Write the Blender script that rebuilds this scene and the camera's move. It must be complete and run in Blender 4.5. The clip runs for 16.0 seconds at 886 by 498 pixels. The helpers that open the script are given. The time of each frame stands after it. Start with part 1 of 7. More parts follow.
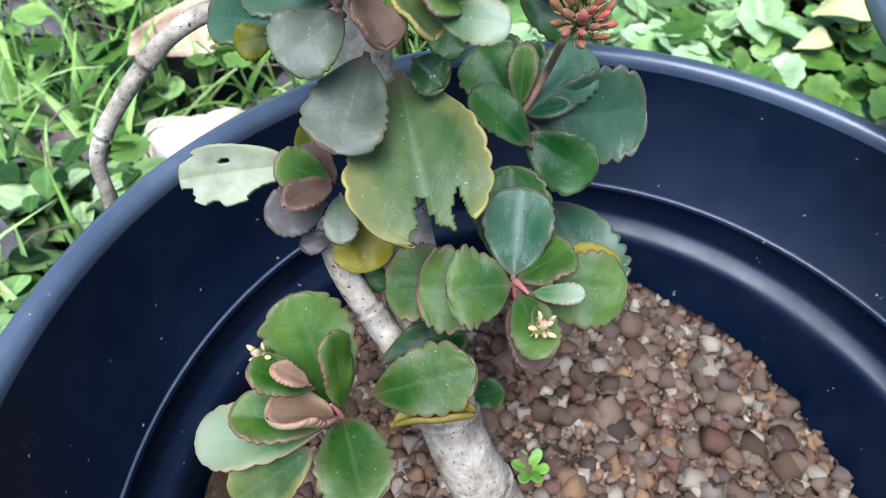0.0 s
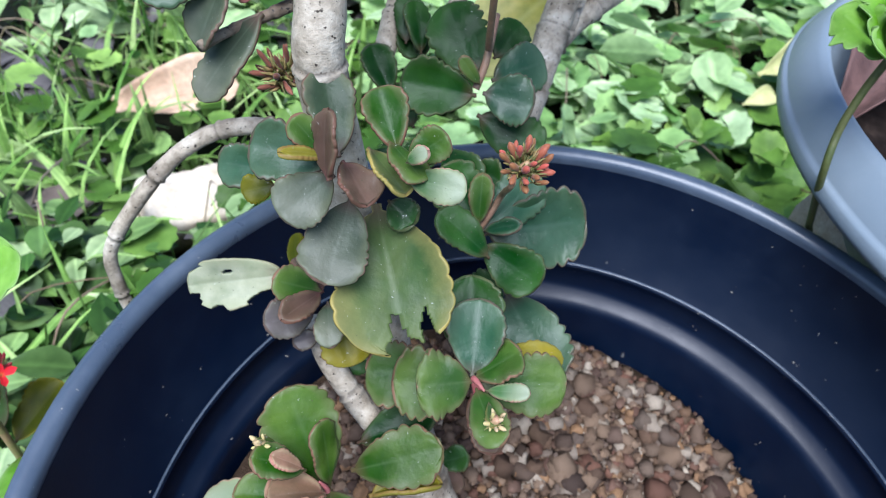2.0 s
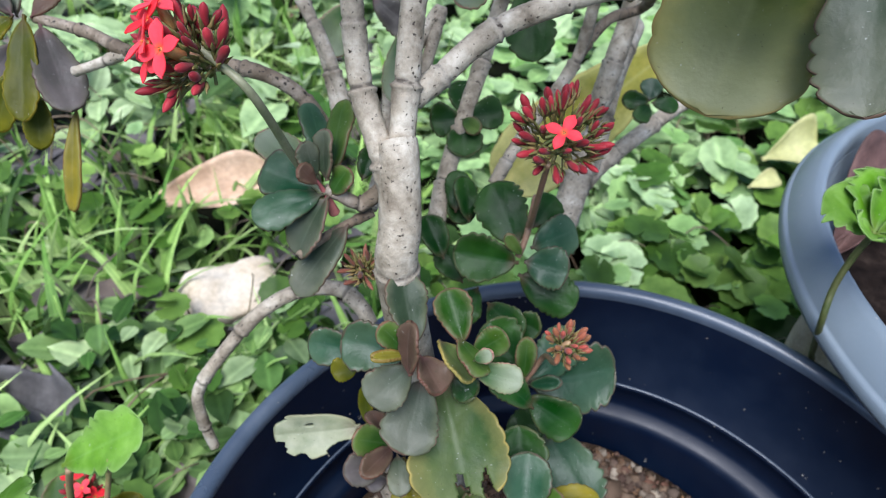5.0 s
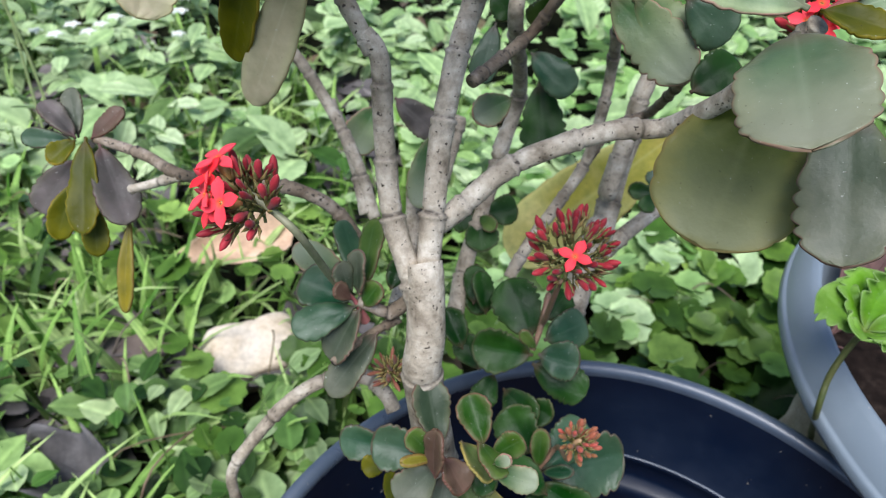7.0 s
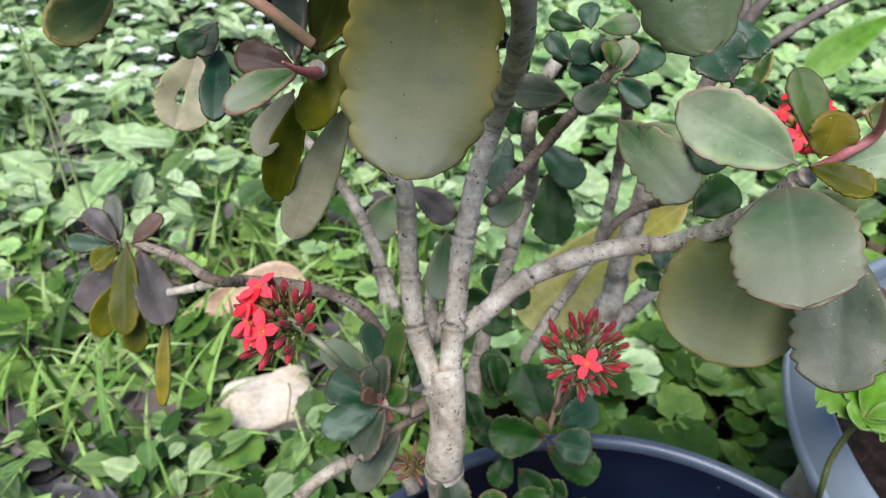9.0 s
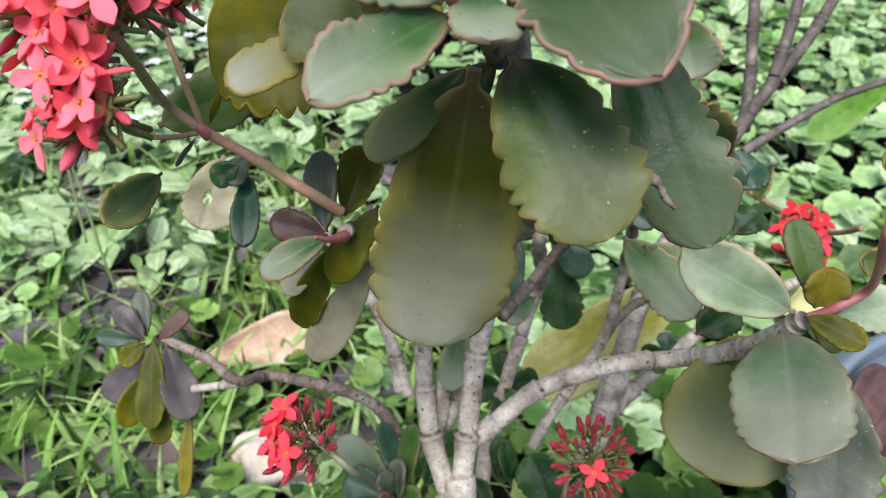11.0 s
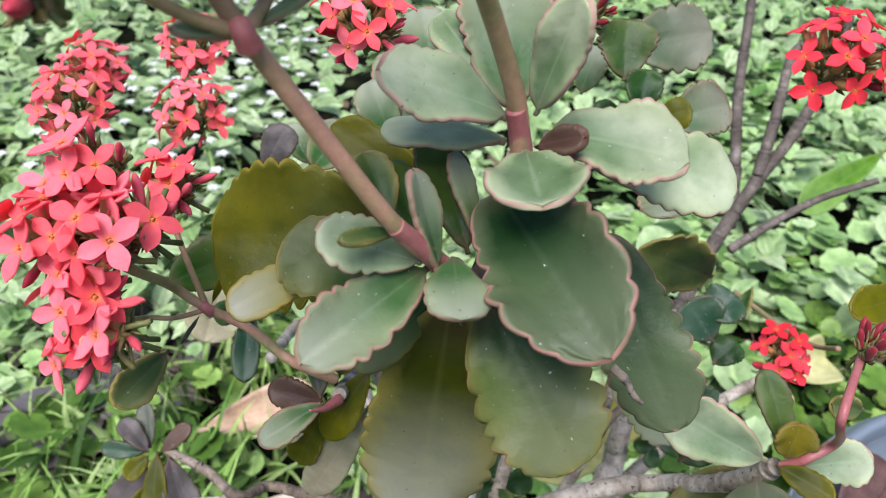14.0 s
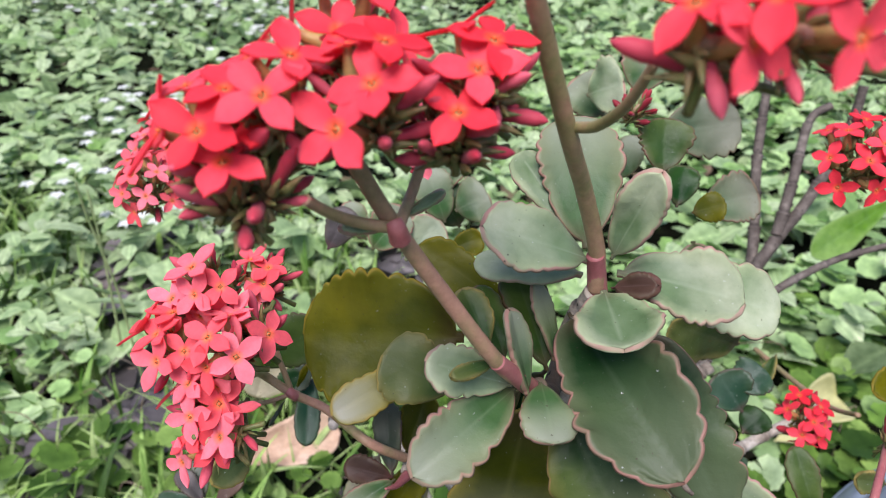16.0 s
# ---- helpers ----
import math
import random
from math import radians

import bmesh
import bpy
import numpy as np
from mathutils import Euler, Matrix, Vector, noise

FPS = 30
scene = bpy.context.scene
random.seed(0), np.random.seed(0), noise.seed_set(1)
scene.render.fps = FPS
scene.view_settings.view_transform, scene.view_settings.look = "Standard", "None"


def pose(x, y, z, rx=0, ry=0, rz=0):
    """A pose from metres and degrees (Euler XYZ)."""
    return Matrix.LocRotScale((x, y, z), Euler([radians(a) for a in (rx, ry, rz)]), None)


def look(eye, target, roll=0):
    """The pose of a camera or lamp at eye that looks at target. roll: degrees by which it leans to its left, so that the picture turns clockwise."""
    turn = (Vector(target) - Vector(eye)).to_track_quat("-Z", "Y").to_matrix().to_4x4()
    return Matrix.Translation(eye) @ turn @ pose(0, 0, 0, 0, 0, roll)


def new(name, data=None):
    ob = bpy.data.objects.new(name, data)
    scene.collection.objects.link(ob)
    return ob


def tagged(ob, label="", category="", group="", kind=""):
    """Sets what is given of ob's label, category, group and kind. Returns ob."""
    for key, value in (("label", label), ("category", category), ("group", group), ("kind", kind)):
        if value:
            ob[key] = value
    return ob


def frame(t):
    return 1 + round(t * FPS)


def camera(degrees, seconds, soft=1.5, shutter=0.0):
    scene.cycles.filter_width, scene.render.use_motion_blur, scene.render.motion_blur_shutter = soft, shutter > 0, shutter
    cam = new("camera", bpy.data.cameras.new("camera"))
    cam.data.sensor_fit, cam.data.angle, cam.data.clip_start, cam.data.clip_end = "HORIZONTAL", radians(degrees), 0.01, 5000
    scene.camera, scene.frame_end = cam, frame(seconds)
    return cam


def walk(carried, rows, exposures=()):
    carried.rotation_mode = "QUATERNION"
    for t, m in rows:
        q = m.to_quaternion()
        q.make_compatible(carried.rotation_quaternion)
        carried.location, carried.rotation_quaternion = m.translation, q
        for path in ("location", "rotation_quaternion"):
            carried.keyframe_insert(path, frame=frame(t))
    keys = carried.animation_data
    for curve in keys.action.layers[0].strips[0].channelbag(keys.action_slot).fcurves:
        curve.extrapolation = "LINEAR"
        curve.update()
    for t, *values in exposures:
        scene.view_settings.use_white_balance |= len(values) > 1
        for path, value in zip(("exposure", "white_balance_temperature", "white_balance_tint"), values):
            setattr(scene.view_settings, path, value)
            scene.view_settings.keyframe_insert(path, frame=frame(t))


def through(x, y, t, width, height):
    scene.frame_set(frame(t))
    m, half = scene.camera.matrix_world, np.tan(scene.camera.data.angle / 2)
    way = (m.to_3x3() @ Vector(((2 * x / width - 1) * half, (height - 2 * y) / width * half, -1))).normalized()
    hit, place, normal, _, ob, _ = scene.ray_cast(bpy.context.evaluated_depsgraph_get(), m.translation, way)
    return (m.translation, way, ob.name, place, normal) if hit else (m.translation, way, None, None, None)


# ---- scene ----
# ---- camera ----
cam = camera(64.7, 16.0, soft=1.0)
ROWS = [  # seconds, place in metres, turn in degrees
    (0, -0.0597, -0.0738, 0.4063, 42.15, -2.88, 3.49),
    (0.5, -0.0612, -0.0729, 0.4158, 42.67, -3.00, 3.39),
    (1, -0.0595, -0.0746, 0.4253, 43.00, -2.86, 2.65),
    (1.5, -0.0569, -0.0763, 0.4398, 43.43, -3.42, 2.29),
    (2, -0.0601, -0.0794, 0.4504, 43.76, -4.24, 2.01),
    (2.5, -0.0621, -0.0821, 0.4595, 44.06, -3.91, 1.69),
    (3, -0.0633, -0.0845, 0.4674, 44.39, -4.30, 2.04),
    (3.5, -0.0698, -0.0806, 0.4755, 45.06, -4.31, 2.32),
    (4, -0.0704, -0.0793, 0.4862, 45.37, -3.99, 2.18),
    (4.5, -0.0756, -0.0758, 0.4972, 45.99, -3.67, 2.07),
    (5, -0.0806, -0.0758, 0.5091, 46.80, -3.41, 2.10),
    (7.5, -0.0891, -0.0717, 0.5551, 49.49, -2.97, 2.74),
    (8, -0.0910, -0.0699, 0.5643, 50.08, -2.87, 2.70),
    (8.5, -0.0927, -0.0675, 0.5716, 50.31, -2.75, 2.91),
    (9, -0.0950, -0.0662, 0.5815, 50.66, -2.40, 2.80),
    (11.5, -0.1007, -0.0504, 0.6213, 52.42, -2.64, 3.75),
    (12, -0.0978, -0.0472, 0.6235, 52.75, -2.66, 3.85),
    (12.5, -0.0973, -0.0454, 0.6301, 53.23, -2.36, 3.93),
    (13, -0.0974, -0.0436, 0.6358, 53.58, -2.19, 3.99),
    (13.5, -0.0963, -0.0429, 0.6426, 53.82, -1.98, 3.70),
    (14, -0.0982, -0.0423, 0.6554, 54.86, -2.19, 3.67),
    (14.5, -0.0996, -0.0426, 0.6633, 55.21, -2.22, 3.77),
    (15, -0.1067, -0.0434, 0.6712, 55.59, -2.15, 3.94),
    (15.5, -0.1134, -0.0458, 0.6760, 55.78, -2.37, 4.20),
    (16, -0.1172, -0.0476, 0.6852, 56.25, -2.52, 4.28),
]
cam.data.dof.use_dof, cam.data.dof.focus_distance, cam.data.dof.aperture_fstop = True, 0.17, 28.0
EXPOSURES = [(0.0, 1.49, 5450, 13), (2.0, 1.31, 5520, 13), (4.0, 1.06, 5680, 13), (8.0, 0.90, 6080, 14), (12.5, 0.93, 6080, 18), (14.5, 0.87, 6080, 20), (16.0, 0.74, 6080, 24)]
walk(cam, [(t, pose(x, y, z, rx, ry, rz)) for t, x, y, z, rx, ry, rz in ROWS], EXPOSURES)
# ---- end camera ----
# ---- world and light ----
world = bpy.data.worlds.new("sky")
scene.world = world
world.use_nodes = True
wn = world.node_tree.nodes
sky = wn.new("ShaderNodeTexSky")
sky.sky_type, sky.sun_disc = "NISHITA", False
sky.sun_elevation, sky.sun_rotation = radians(62), radians(194)
wn["Background"].inputs["Strength"].default_value = 0.10
world.node_tree.links.new(sky.outputs["Color"], wn["Background"].inputs["Color"])
sun = new("sun", bpy.data.lights.new("sun", "SUN"))
sun.data.energy, sun.data.angle, sun.data.color = 3.4, radians(40), (1.0, 0.97, 0.93)
sun.matrix_world = look((-0.30, -1.1, 2.7), (0, 0.1, 0.3))


# ---- materials ----
def material(name):
    m = bpy.data.materials.new(name)
    m.use_nodes = True
    nt = m.node_tree
    return m, nt, nt.nodes["Principled BSDF"]


def rgba(c):
    return (*c, 1.0)


def noise_node(nt, scale, detail=4.0, rough=0.55):
    coord = nt.nodes.new("ShaderNodeTexCoord")
    n = nt.nodes.new("ShaderNodeTexNoise")
    n.inputs["Scale"].default_value, n.inputs["Detail"].default_value = scale, detail
    n.inputs["Roughness"].default_value = rough
    nt.links.new(coord.outputs["Object"], n.inputs["Vector"])
    return n


def ramp(nt, source, stops):
    r = nt.nodes.new("ShaderNodeValToRGB")
    e = r.color_ramp.elements
    e[0].position, e[0].color = stops[0][0], rgba(stops[0][1])
    e[1].position, e[1].color = stops[-1][0], rgba(stops[-1][1])
    for p, c in stops[1:-1]:
        e.new(p).color = rgba(c)
    nt.links.new(source, r.inputs["Fac"])
    return r.outputs["Color"]


def mixed(nt, fac, a, b, mode="MIX"):
    m = nt.nodes.new("ShaderNodeMix")
    m.data_type, m.blend_type = "RGBA", mode
    for sock, v in ((m.inputs["Factor"], fac), (m.inputs["A"], a), (m.inputs["B"], b)):
        if isinstance(v, (int, float)):
            sock.default_value = v
        elif isinstance(v, tuple):
            sock.default_value = rgba(v)
        else:
            nt.links.new(v, sock)
    return m.outputs["Result"]


def bumped(nt, bsdf, height, strength, distance=0.0005):
    b = nt.nodes.new("ShaderNodeBump")
    b.inputs["Strength"].default_value, b.inputs["Distance"].default_value = strength, distance
    nt.links.new(height, b.inputs["Height"])
    nt.links.new(b.outputs["Normal"], bsdf.inputs["Normal"])


def attribute(nt, name):
    a = nt.nodes.new("ShaderNodeAttribute")
    a.attribute_name = name
    return a.outputs["Fac"]


def leaf_material(name, main, other, margin, gloss=0.40, rim=0.62, tip=None, shine=0.16, through=0.16, band=None, bloom=0.20):
    """A succulent leaf: two mottled tones, a coloured margin, small dark specks and pale chalk spots."""
    m, nt, bsdf = material(name)
    big = noise_node(nt, 42, 3, 0.5)
    grow = nt.nodes.new("ShaderNodeMath")
    grow.operation = "MULTIPLY_ADD"
    grow.inputs[1].default_value, grow.inputs[2].default_value = 0.42, -0.27
    nt.links.new(attribute(nt, "along"), grow.inputs[0])
    outer = nt.nodes.new("ShaderNodeMath")
    outer.operation = "MULTIPLY_ADD"
    outer.inputs[1].default_value = 0.13
    nt.links.new(attribute(nt, "edge"), outer.inputs[0])
    nt.links.new(grow.outputs["Value"], outer.inputs[2])
    blend = nt.nodes.new("ShaderNodeMath")
    nt.links.new(big.outputs["Fac"], blend.inputs[0])
    nt.links.new(outer.outputs["Value"], blend.inputs[1])
    soft = tuple(0.12 * p + 0.88 * q for p, q in zip(other, main)), tuple(1.06 * q - 0.06 * p for p, q in zip(main, other))
    tone = ramp(nt, blend.outputs["Value"], [(0.42, soft[0]), (0.72, soft[1])])
    blotch = noise_node(nt, 130, 4, 0.6)
    tone = mixed(nt, 0.55, tone, ramp(nt, blotch.outputs["Fac"], [(0.32, (0.60, 0.66, 0.58)), (0.68, (1.35, 1.28, 1.34))]), "MULTIPLY")
    obj = nt.nodes.new("ShaderNodeObjectInfo")
    hue = nt.nodes.new("ShaderNodeHueSaturation")
    vary = nt.nodes.new("ShaderNodeMapRange")
    vary.inputs["To Min"].default_value, vary.inputs["To Max"].default_value = 0.82, 1.18
    nt.links.new(obj.outputs["Random"], vary.inputs["Value"])
    nt.links.new(vary.outputs["Result"], hue.inputs["Value"])
    hue.inputs["Saturation"].default_value = 1.32
    nt.links.new(tone, hue.inputs["Color"])
    col = hue.outputs["Color"]
    wax = noise_node(nt, 20, 4, 0.6)
    waxy = ramp(nt, wax.outputs["Fac"], [(0.40, (0, 0, 0)), (0.66, (bloom, bloom, bloom))])
    col = mixed(nt, waxy, col, tuple(min(0.6, 0.35 * sum(other) / 3 + 0.95 * c + 0.01) for c in other))
    foot = nt.nodes.new("ShaderNodeMapRange")
    foot.inputs["From Min"].default_value, foot.inputs["From Max"].default_value = 0.22, 0.02
    foot.inputs["To Max"].default_value = 0.38
    nt.links.new(attribute(nt, "along"), foot.inputs["Value"])
    col = mixed(nt, foot.outputs["Result"], col, (0.16, 0.055, 0.055))
    if tip:
        along = attribute(nt, "along")
        far = nt.nodes.new("ShaderNodeMapRange")
        far.inputs["From Min"].default_value, far.inputs["From Max"].default_value = 0.34, 0.92
        nt.links.new(along, far.inputs["Value"])
        col = mixed(nt, far.outputs["Result"], col, tip)
    wide = nt.nodes.new("ShaderNodeMapRange")
    wide.inputs["From Min"].default_value, wide.inputs["From Max"].default_value = 0.60, 1.0
    wide.inputs["To Max"].default_value = 0.7
    uneven = nt.nodes.new("ShaderNodeMath")
    uneven.operation = "MULTIPLY_ADD"
    uneven.inputs[1].default_value = 0.5
    nt.links.new(blotch.outputs["Fac"], uneven.inputs[0])
    nt.links.new(attribute(nt, "edge"), uneven.inputs[2])
    drop = nt.nodes.new("ShaderNodeMath")
    drop.operation = "SUBTRACT"
    drop.inputs[1].default_value = 0.25
    nt.links.new(uneven.outputs["Value"], drop.inputs[0])
    nt.links.new(drop.outputs["Value"], wide.inputs["Value"])
    col = mixed(nt, wide.outputs["Result"], col, band or tuple(min(1.0, c * k) for c, k in zip(other, (1.05, 1.08, 0.8))))
    edge = nt.nodes.new("ShaderNodeMapRange")
    edge.inputs["From Min"].default_value, edge.inputs["From Max"].default_value = 0.950, 0.995
    edge.inputs["To Max"].default_value = rim
    nt.links.new(attribute(nt, "edge"), edge.inputs["Value"])
    patchy = ramp(nt, blotch.outputs["Fac"], [(0.36, (0.42, 0.42, 0.42)), (0.60, (1, 1, 1))])
    col = mixed(nt, mixed(nt, 1.0, edge.outputs["Result"], patchy, "MULTIPLY"), col, margin)
    rib = nt.nodes.new("ShaderNodeMapRange")
    rib.inputs["From Min"].default_value, rib.inputs["From Max"].default_value = 0.10, 0.0
    rib.inputs["To Max"].default_value = 0.13
    nt.links.new(attribute(nt, "edge"), rib.inputs["Value"])
    col = mixed(nt, rib.outputs["Result"], col, tuple(min(1.0, 1.5 * c + 0.03) for c in other))
    specks = noise_node(nt, 1100, 2)
    dark = ramp(nt, specks.outputs["Fac"], [(0.725, (0, 0, 0)), (0.765, (1, 1, 1))])
    col = mixed(nt, dark, col, (0.06, 0.05, 0.03))
    chalk = noise_node(nt, 760, 3, 0.7)
    pale = ramp(nt, chalk.outputs["Fac"], [(0.69, (0, 0, 0)), (0.76, (0.6, 0.6, 0.6))])
    col = mixed(nt, pale, col, (0.62, 0.64, 0.58))
    nt.links.new(col, bsdf.inputs["Base Color"])
    bsdf.inputs["Roughness"].default_value = gloss
    bsdf.inputs["Specular IOR Level"].default_value = shine
    if through:
        tr = nt.nodes.new("ShaderNodeBsdfTranslucent")
        mix = nt.nodes.new("ShaderNodeMixShader")
        mix.inputs["Fac"].default_value = through
        nt.links.new(col, tr.inputs["Color"])
        nt.links.new(bsdf.outputs["BSDF"], mix.inputs[1])
        nt.links.new(tr.outputs["BSDF"], mix.inputs[2])
        nt.links.new(mix.outputs["Shader"], nt.nodes["Material Output"].inputs["Surface"])
    fine = noise_node(nt, 150, 6, 0.55)
    bumped(nt, bsdf, fine.outputs["Fac"], 0.55, 0.0010)
    return m


def mottled(name, stops, scale, rough=0.7, bump=0.4, distance=0.001, fine=None, shine=0.3):
    """A surface with a ramp of tones over coarse noise and a finer grain over it."""
    m, nt, bsdf = material(name)
    n = noise_node(nt, scale, 6, 0.62)
    col = ramp(nt, n.outputs["Fac"], stops)
    g = noise_node(nt, fine or scale * 9, 5, 0.65)
    col = mixed(nt, 0.35, col, ramp(nt, g.outputs["Fac"], [(0.3, (0.45, 0.45, 0.45)), (0.7, (1.4, 1.4, 1.4))]), "MULTIPLY")
    nt.links.new(col, bsdf.inputs["Base Color"])
    bsdf.inputs["Roughness"].default_value, bsdf.inputs["Specular IOR Level"].default_value = rough, shine
    bumped(nt, bsdf, g.outputs["Fac"], bump, distance)
    return m


LEAF = {
    "green": leaf_material("leaf_green", (0.016, 0.044, 0.011), (0.072, 0.106, 0.036), (0.190, 0.070, 0.056), band=(0.098, 0.105, 0.046)),
    # Dark green leaf tone, lowered further to hold the shade under upper leaves.
    "dark": leaf_material("leaf_dark_shaded_green", (0.005, 0.022, 0.005), (0.025, 0.056, 0.017), (0.099, 0.095, 0.045), shine=0.16, bloom=0.16, band=(0.038, 0.065, 0.023)),
    "blue": leaf_material("leaf_blue_green", (0.011, 0.038, 0.018), (0.051, 0.082, 0.051), (0.107, 0.053, 0.045), shine=0.26),
    "grey": leaf_material("leaf_grey_green", (0.022, 0.066, 0.021), (0.150, 0.190, 0.095), (0.380, 0.180, 0.140), tip=(0.215, 0.245, 0.160), band=(0.185, 0.205, 0.100), bloom=0.26, rim=0.8),
    "deep": leaf_material("leaf_deep_green", (0.007, 0.030, 0.008), (0.060, 0.096, 0.040), (0.380, 0.180, 0.140), tip=(0.078, 0.106, 0.050), band=(0.108, 0.128, 0.060), bloom=0.26, rim=0.85),
    "sage": leaf_material("leaf_sage_olive", (0.062, 0.086, 0.020), (0.185, 0.200, 0.072), (0.330, 0.220, 0.080), tip=(0.260, 0.270, 0.140), through=0.40, band=(0.250, 0.230, 0.072)),
    "frost": leaf_material("leaf_frosted", (0.120, 0.180, 0.095), (0.335, 0.375, 0.260), (0.420, 0.200, 0.170), rim=0.85),
    "dusk": leaf_material("leaf_dusky_purple", (0.024, 0.038, 0.022), (0.096, 0.103, 0.076), (0.140, 0.060, 0.050)),
    "lilac": leaf_material("leaf_lilac", (0.034, 0.031, 0.028), (0.090, 0.080, 0.074), (0.078, 0.036, 0.030)),
    "maroon": leaf_material("leaf_maroon", (0.048, 0.030, 0.023), (0.100, 0.070, 0.054), (0.120, 0.046, 0.034)),
    "rust": leaf_material("leaf_rust", (0.115, 0.110, 0.024), (0.212, 0.184, 0.055), (0.221, 0.110, 0.037), through=0.36),
    "pink": leaf_material("leaf_pink", (0.180, 0.118, 0.086), (0.262, 0.190, 0.138), (0.330, 0.120, 0.095)),
    "olive": leaf_material("leaf_olive", (0.056, 0.076, 0.006), (0.146, 0.144, 0.017), (0.430, 0.310, 0.040), through=0.5),
    "oltip": leaf_material("leaf_olive_fading", (0.042, 0.058, 0.008), (0.190, 0.182, 0.040), (0.420, 0.290, 0.055), tip=(0.380, 0.380, 0.265), through=0.38, band=(0.305, 0.260, 0.050)),
    "ash": leaf_material("leaf_ash_grey", (0.050, 0.086, 0.045), (0.145, 0.168, 0.108), (0.216, 0.104, 0.072), tip=(0.170, 0.180, 0.122), band=(0.150, 0.158, 0.090)),
    "twotone": leaf_material("leaf_green_olive", (0.006, 0.030, 0.010), (0.088, 0.118, 0.036), (0.340, 0.180, 0.080), tip=(0.128, 0.145, 0.062), through=0.26, band=(0.158, 0.156, 0.038)),
    "yellow": leaf_material("leaf_yellowing", (0.022, 0.048, 0.018), (0.082, 0.102, 0.040), (0.380, 0.280, 0.070), through=0.20, band=(0.185, 0.168, 0.056), bloom=0.34),
    "pale": leaf_material("leaf_pale", (0.203, 0.217, 0.147), (0.280, 0.290, 0.220), (0.252, 0.224, 0.133), through=0.25, bloom=0.1),
    "cream": leaf_material("leaf_cream", (0.290, 0.275, 0.185), (0.390, 0.365, 0.265), (0.400, 0.300, 0.140), through=0.30, bloom=0.1),
    "fade": leaf_material("leaf_fading_yellow", (0.540, 0.510, 0.190), (0.680, 0.640, 0.340), (0.500, 0.380, 0.120), through=0.45, bloom=0.1),
    "bright": leaf_material("leaf_bright", (0.115, 0.230, 0.051), (0.213, 0.336, 0.115), (0.246, 0.353, 0.139), through=0.35),
}


def bark(name, stops, dark, amount):
    """Smooth pale bark with soft blotches and small dark flecks."""
    m, nt, bsdf = material(name)
    n = noise_node(nt, 75, 5, 0.6)
    col = ramp(nt, n.outputs["Fac"], stops)
    f = noise_node(nt, 620, 2, 0.5)
    flecks = ramp(nt, f.outputs["Fac"], [(amount, (0, 0, 0)), (amount + 0.05, (1, 1, 1))])
    col = mixed(nt, flecks, col, dark)
    l = noise_node(nt, 240, 4, 0.7)
    col = mixed(nt, 0.7, col, ramp(nt, l.outputs["Fac"], [(0.33, (0.52, 0.49, 0.44)), (0.6, (1.18, 1.18, 1.18))]), "MULTIPLY")
    torn = noise_node(nt, 300, 3, 0.6)
    worn = mixed(nt, 1.0, attribute(nt, "scar"), ramp(nt, torn.outputs["Fac"], [(0.36, (0.15, 0.15, 0.15)), (0.56, (1, 1, 1))]), "MULTIPLY")
    col = mixed(nt, worn, col, dark)
    nt.links.new(col, bsdf.inputs["Base Color"])
    bsdf.inputs["Roughness"].default_value, bsdf.inputs["Specular IOR Level"].default_value = 0.68, 0.25
    bumped(nt, bsdf, l.outputs["Fac"], 0.8, 0.0009)
    return m


BARK = bark("bark_grey", [(0.3, (0.130, 0.102, 0.070)), (0.48, (0.320, 0.275, 0.205)), (0.72, (0.490, 0.445, 0.360))], (0.045, 0.035, 0.026), 0.648)
TWIG = bark("bark_brown", [(0.3, (0.075, 0.052, 0.032)), (0.55, (0.19, 0.150, 0.105)), (0.75, (0.36, 0.31, 0.25))], (0.03, 0.025, 0.02), 0.62)
DARKTWIG = bark("bark_dark", [(0.3, (0.050, 0.040, 0.030)), (0.55, (0.120, 0.100, 0.078)), (0.75, (0.260, 0.230, 0.190))], (0.025, 0.020, 0.016), 0.64)
STALK = mottled("stalk_green_red", [(0.38, (0.215, 0.190, 0.075)), (0.62, (0.380, 0.205, 0.130))], 60, 0.45, 0.2, 0.0003)
SAGESTALK = mottled("stalk_sage_green", [(0.36, (0.130, 0.150, 0.075)), (0.64, (0.235, 0.225, 0.140))], 60, 0.45, 0.2, 0.0003)
PALESTALK = mottled("grass_stalk", [(0.35, (0.14, 0.20, 0.065)), (0.65, (0.24, 0.28, 0.12))], 60, 0.5, 0.2, 0.0003)
BROWNSTALK = mottled("stalk_brown", [(0.35, (0.150, 0.110, 0.060)), (0.65, (0.240, 0.125, 0.085))], 70, 0.45, 0.2, 0.0003)
REDSTALK = mottled("stalk_red", [(0.35, (0.28, 0.075, 0.075)), (0.65, (0.36, 0.14, 0.12))], 70, 0.42, 0.2, 0.0003)


# ---- building helpers ----
def mesh_object(name, verts, faces, mat, parent=None, label="", smooth=True, floats=None, slots=None):
    me = bpy.data.meshes.new(name)
    me.from_pydata([tuple(v) for v in verts], [], faces)
    for m in (mat if isinstance(mat, (list, tuple)) else [mat]):
        me.materials.append(m)
    if slots:
        me.polygons.foreach_set("material_index", slots)
    for key, values in (floats or {}).items():
        me.attributes.new(key, "FLOAT", "POINT").data.foreach_set("value", values)
    if smooth:
        me.polygons.foreach_set("use_smooth", [True] * len(me.polygons))
    me.update()
    ob = new(name, me)
    if parent is not None:
        ob.parent = parent
    if label:
        tagged(ob, label)
    return ob


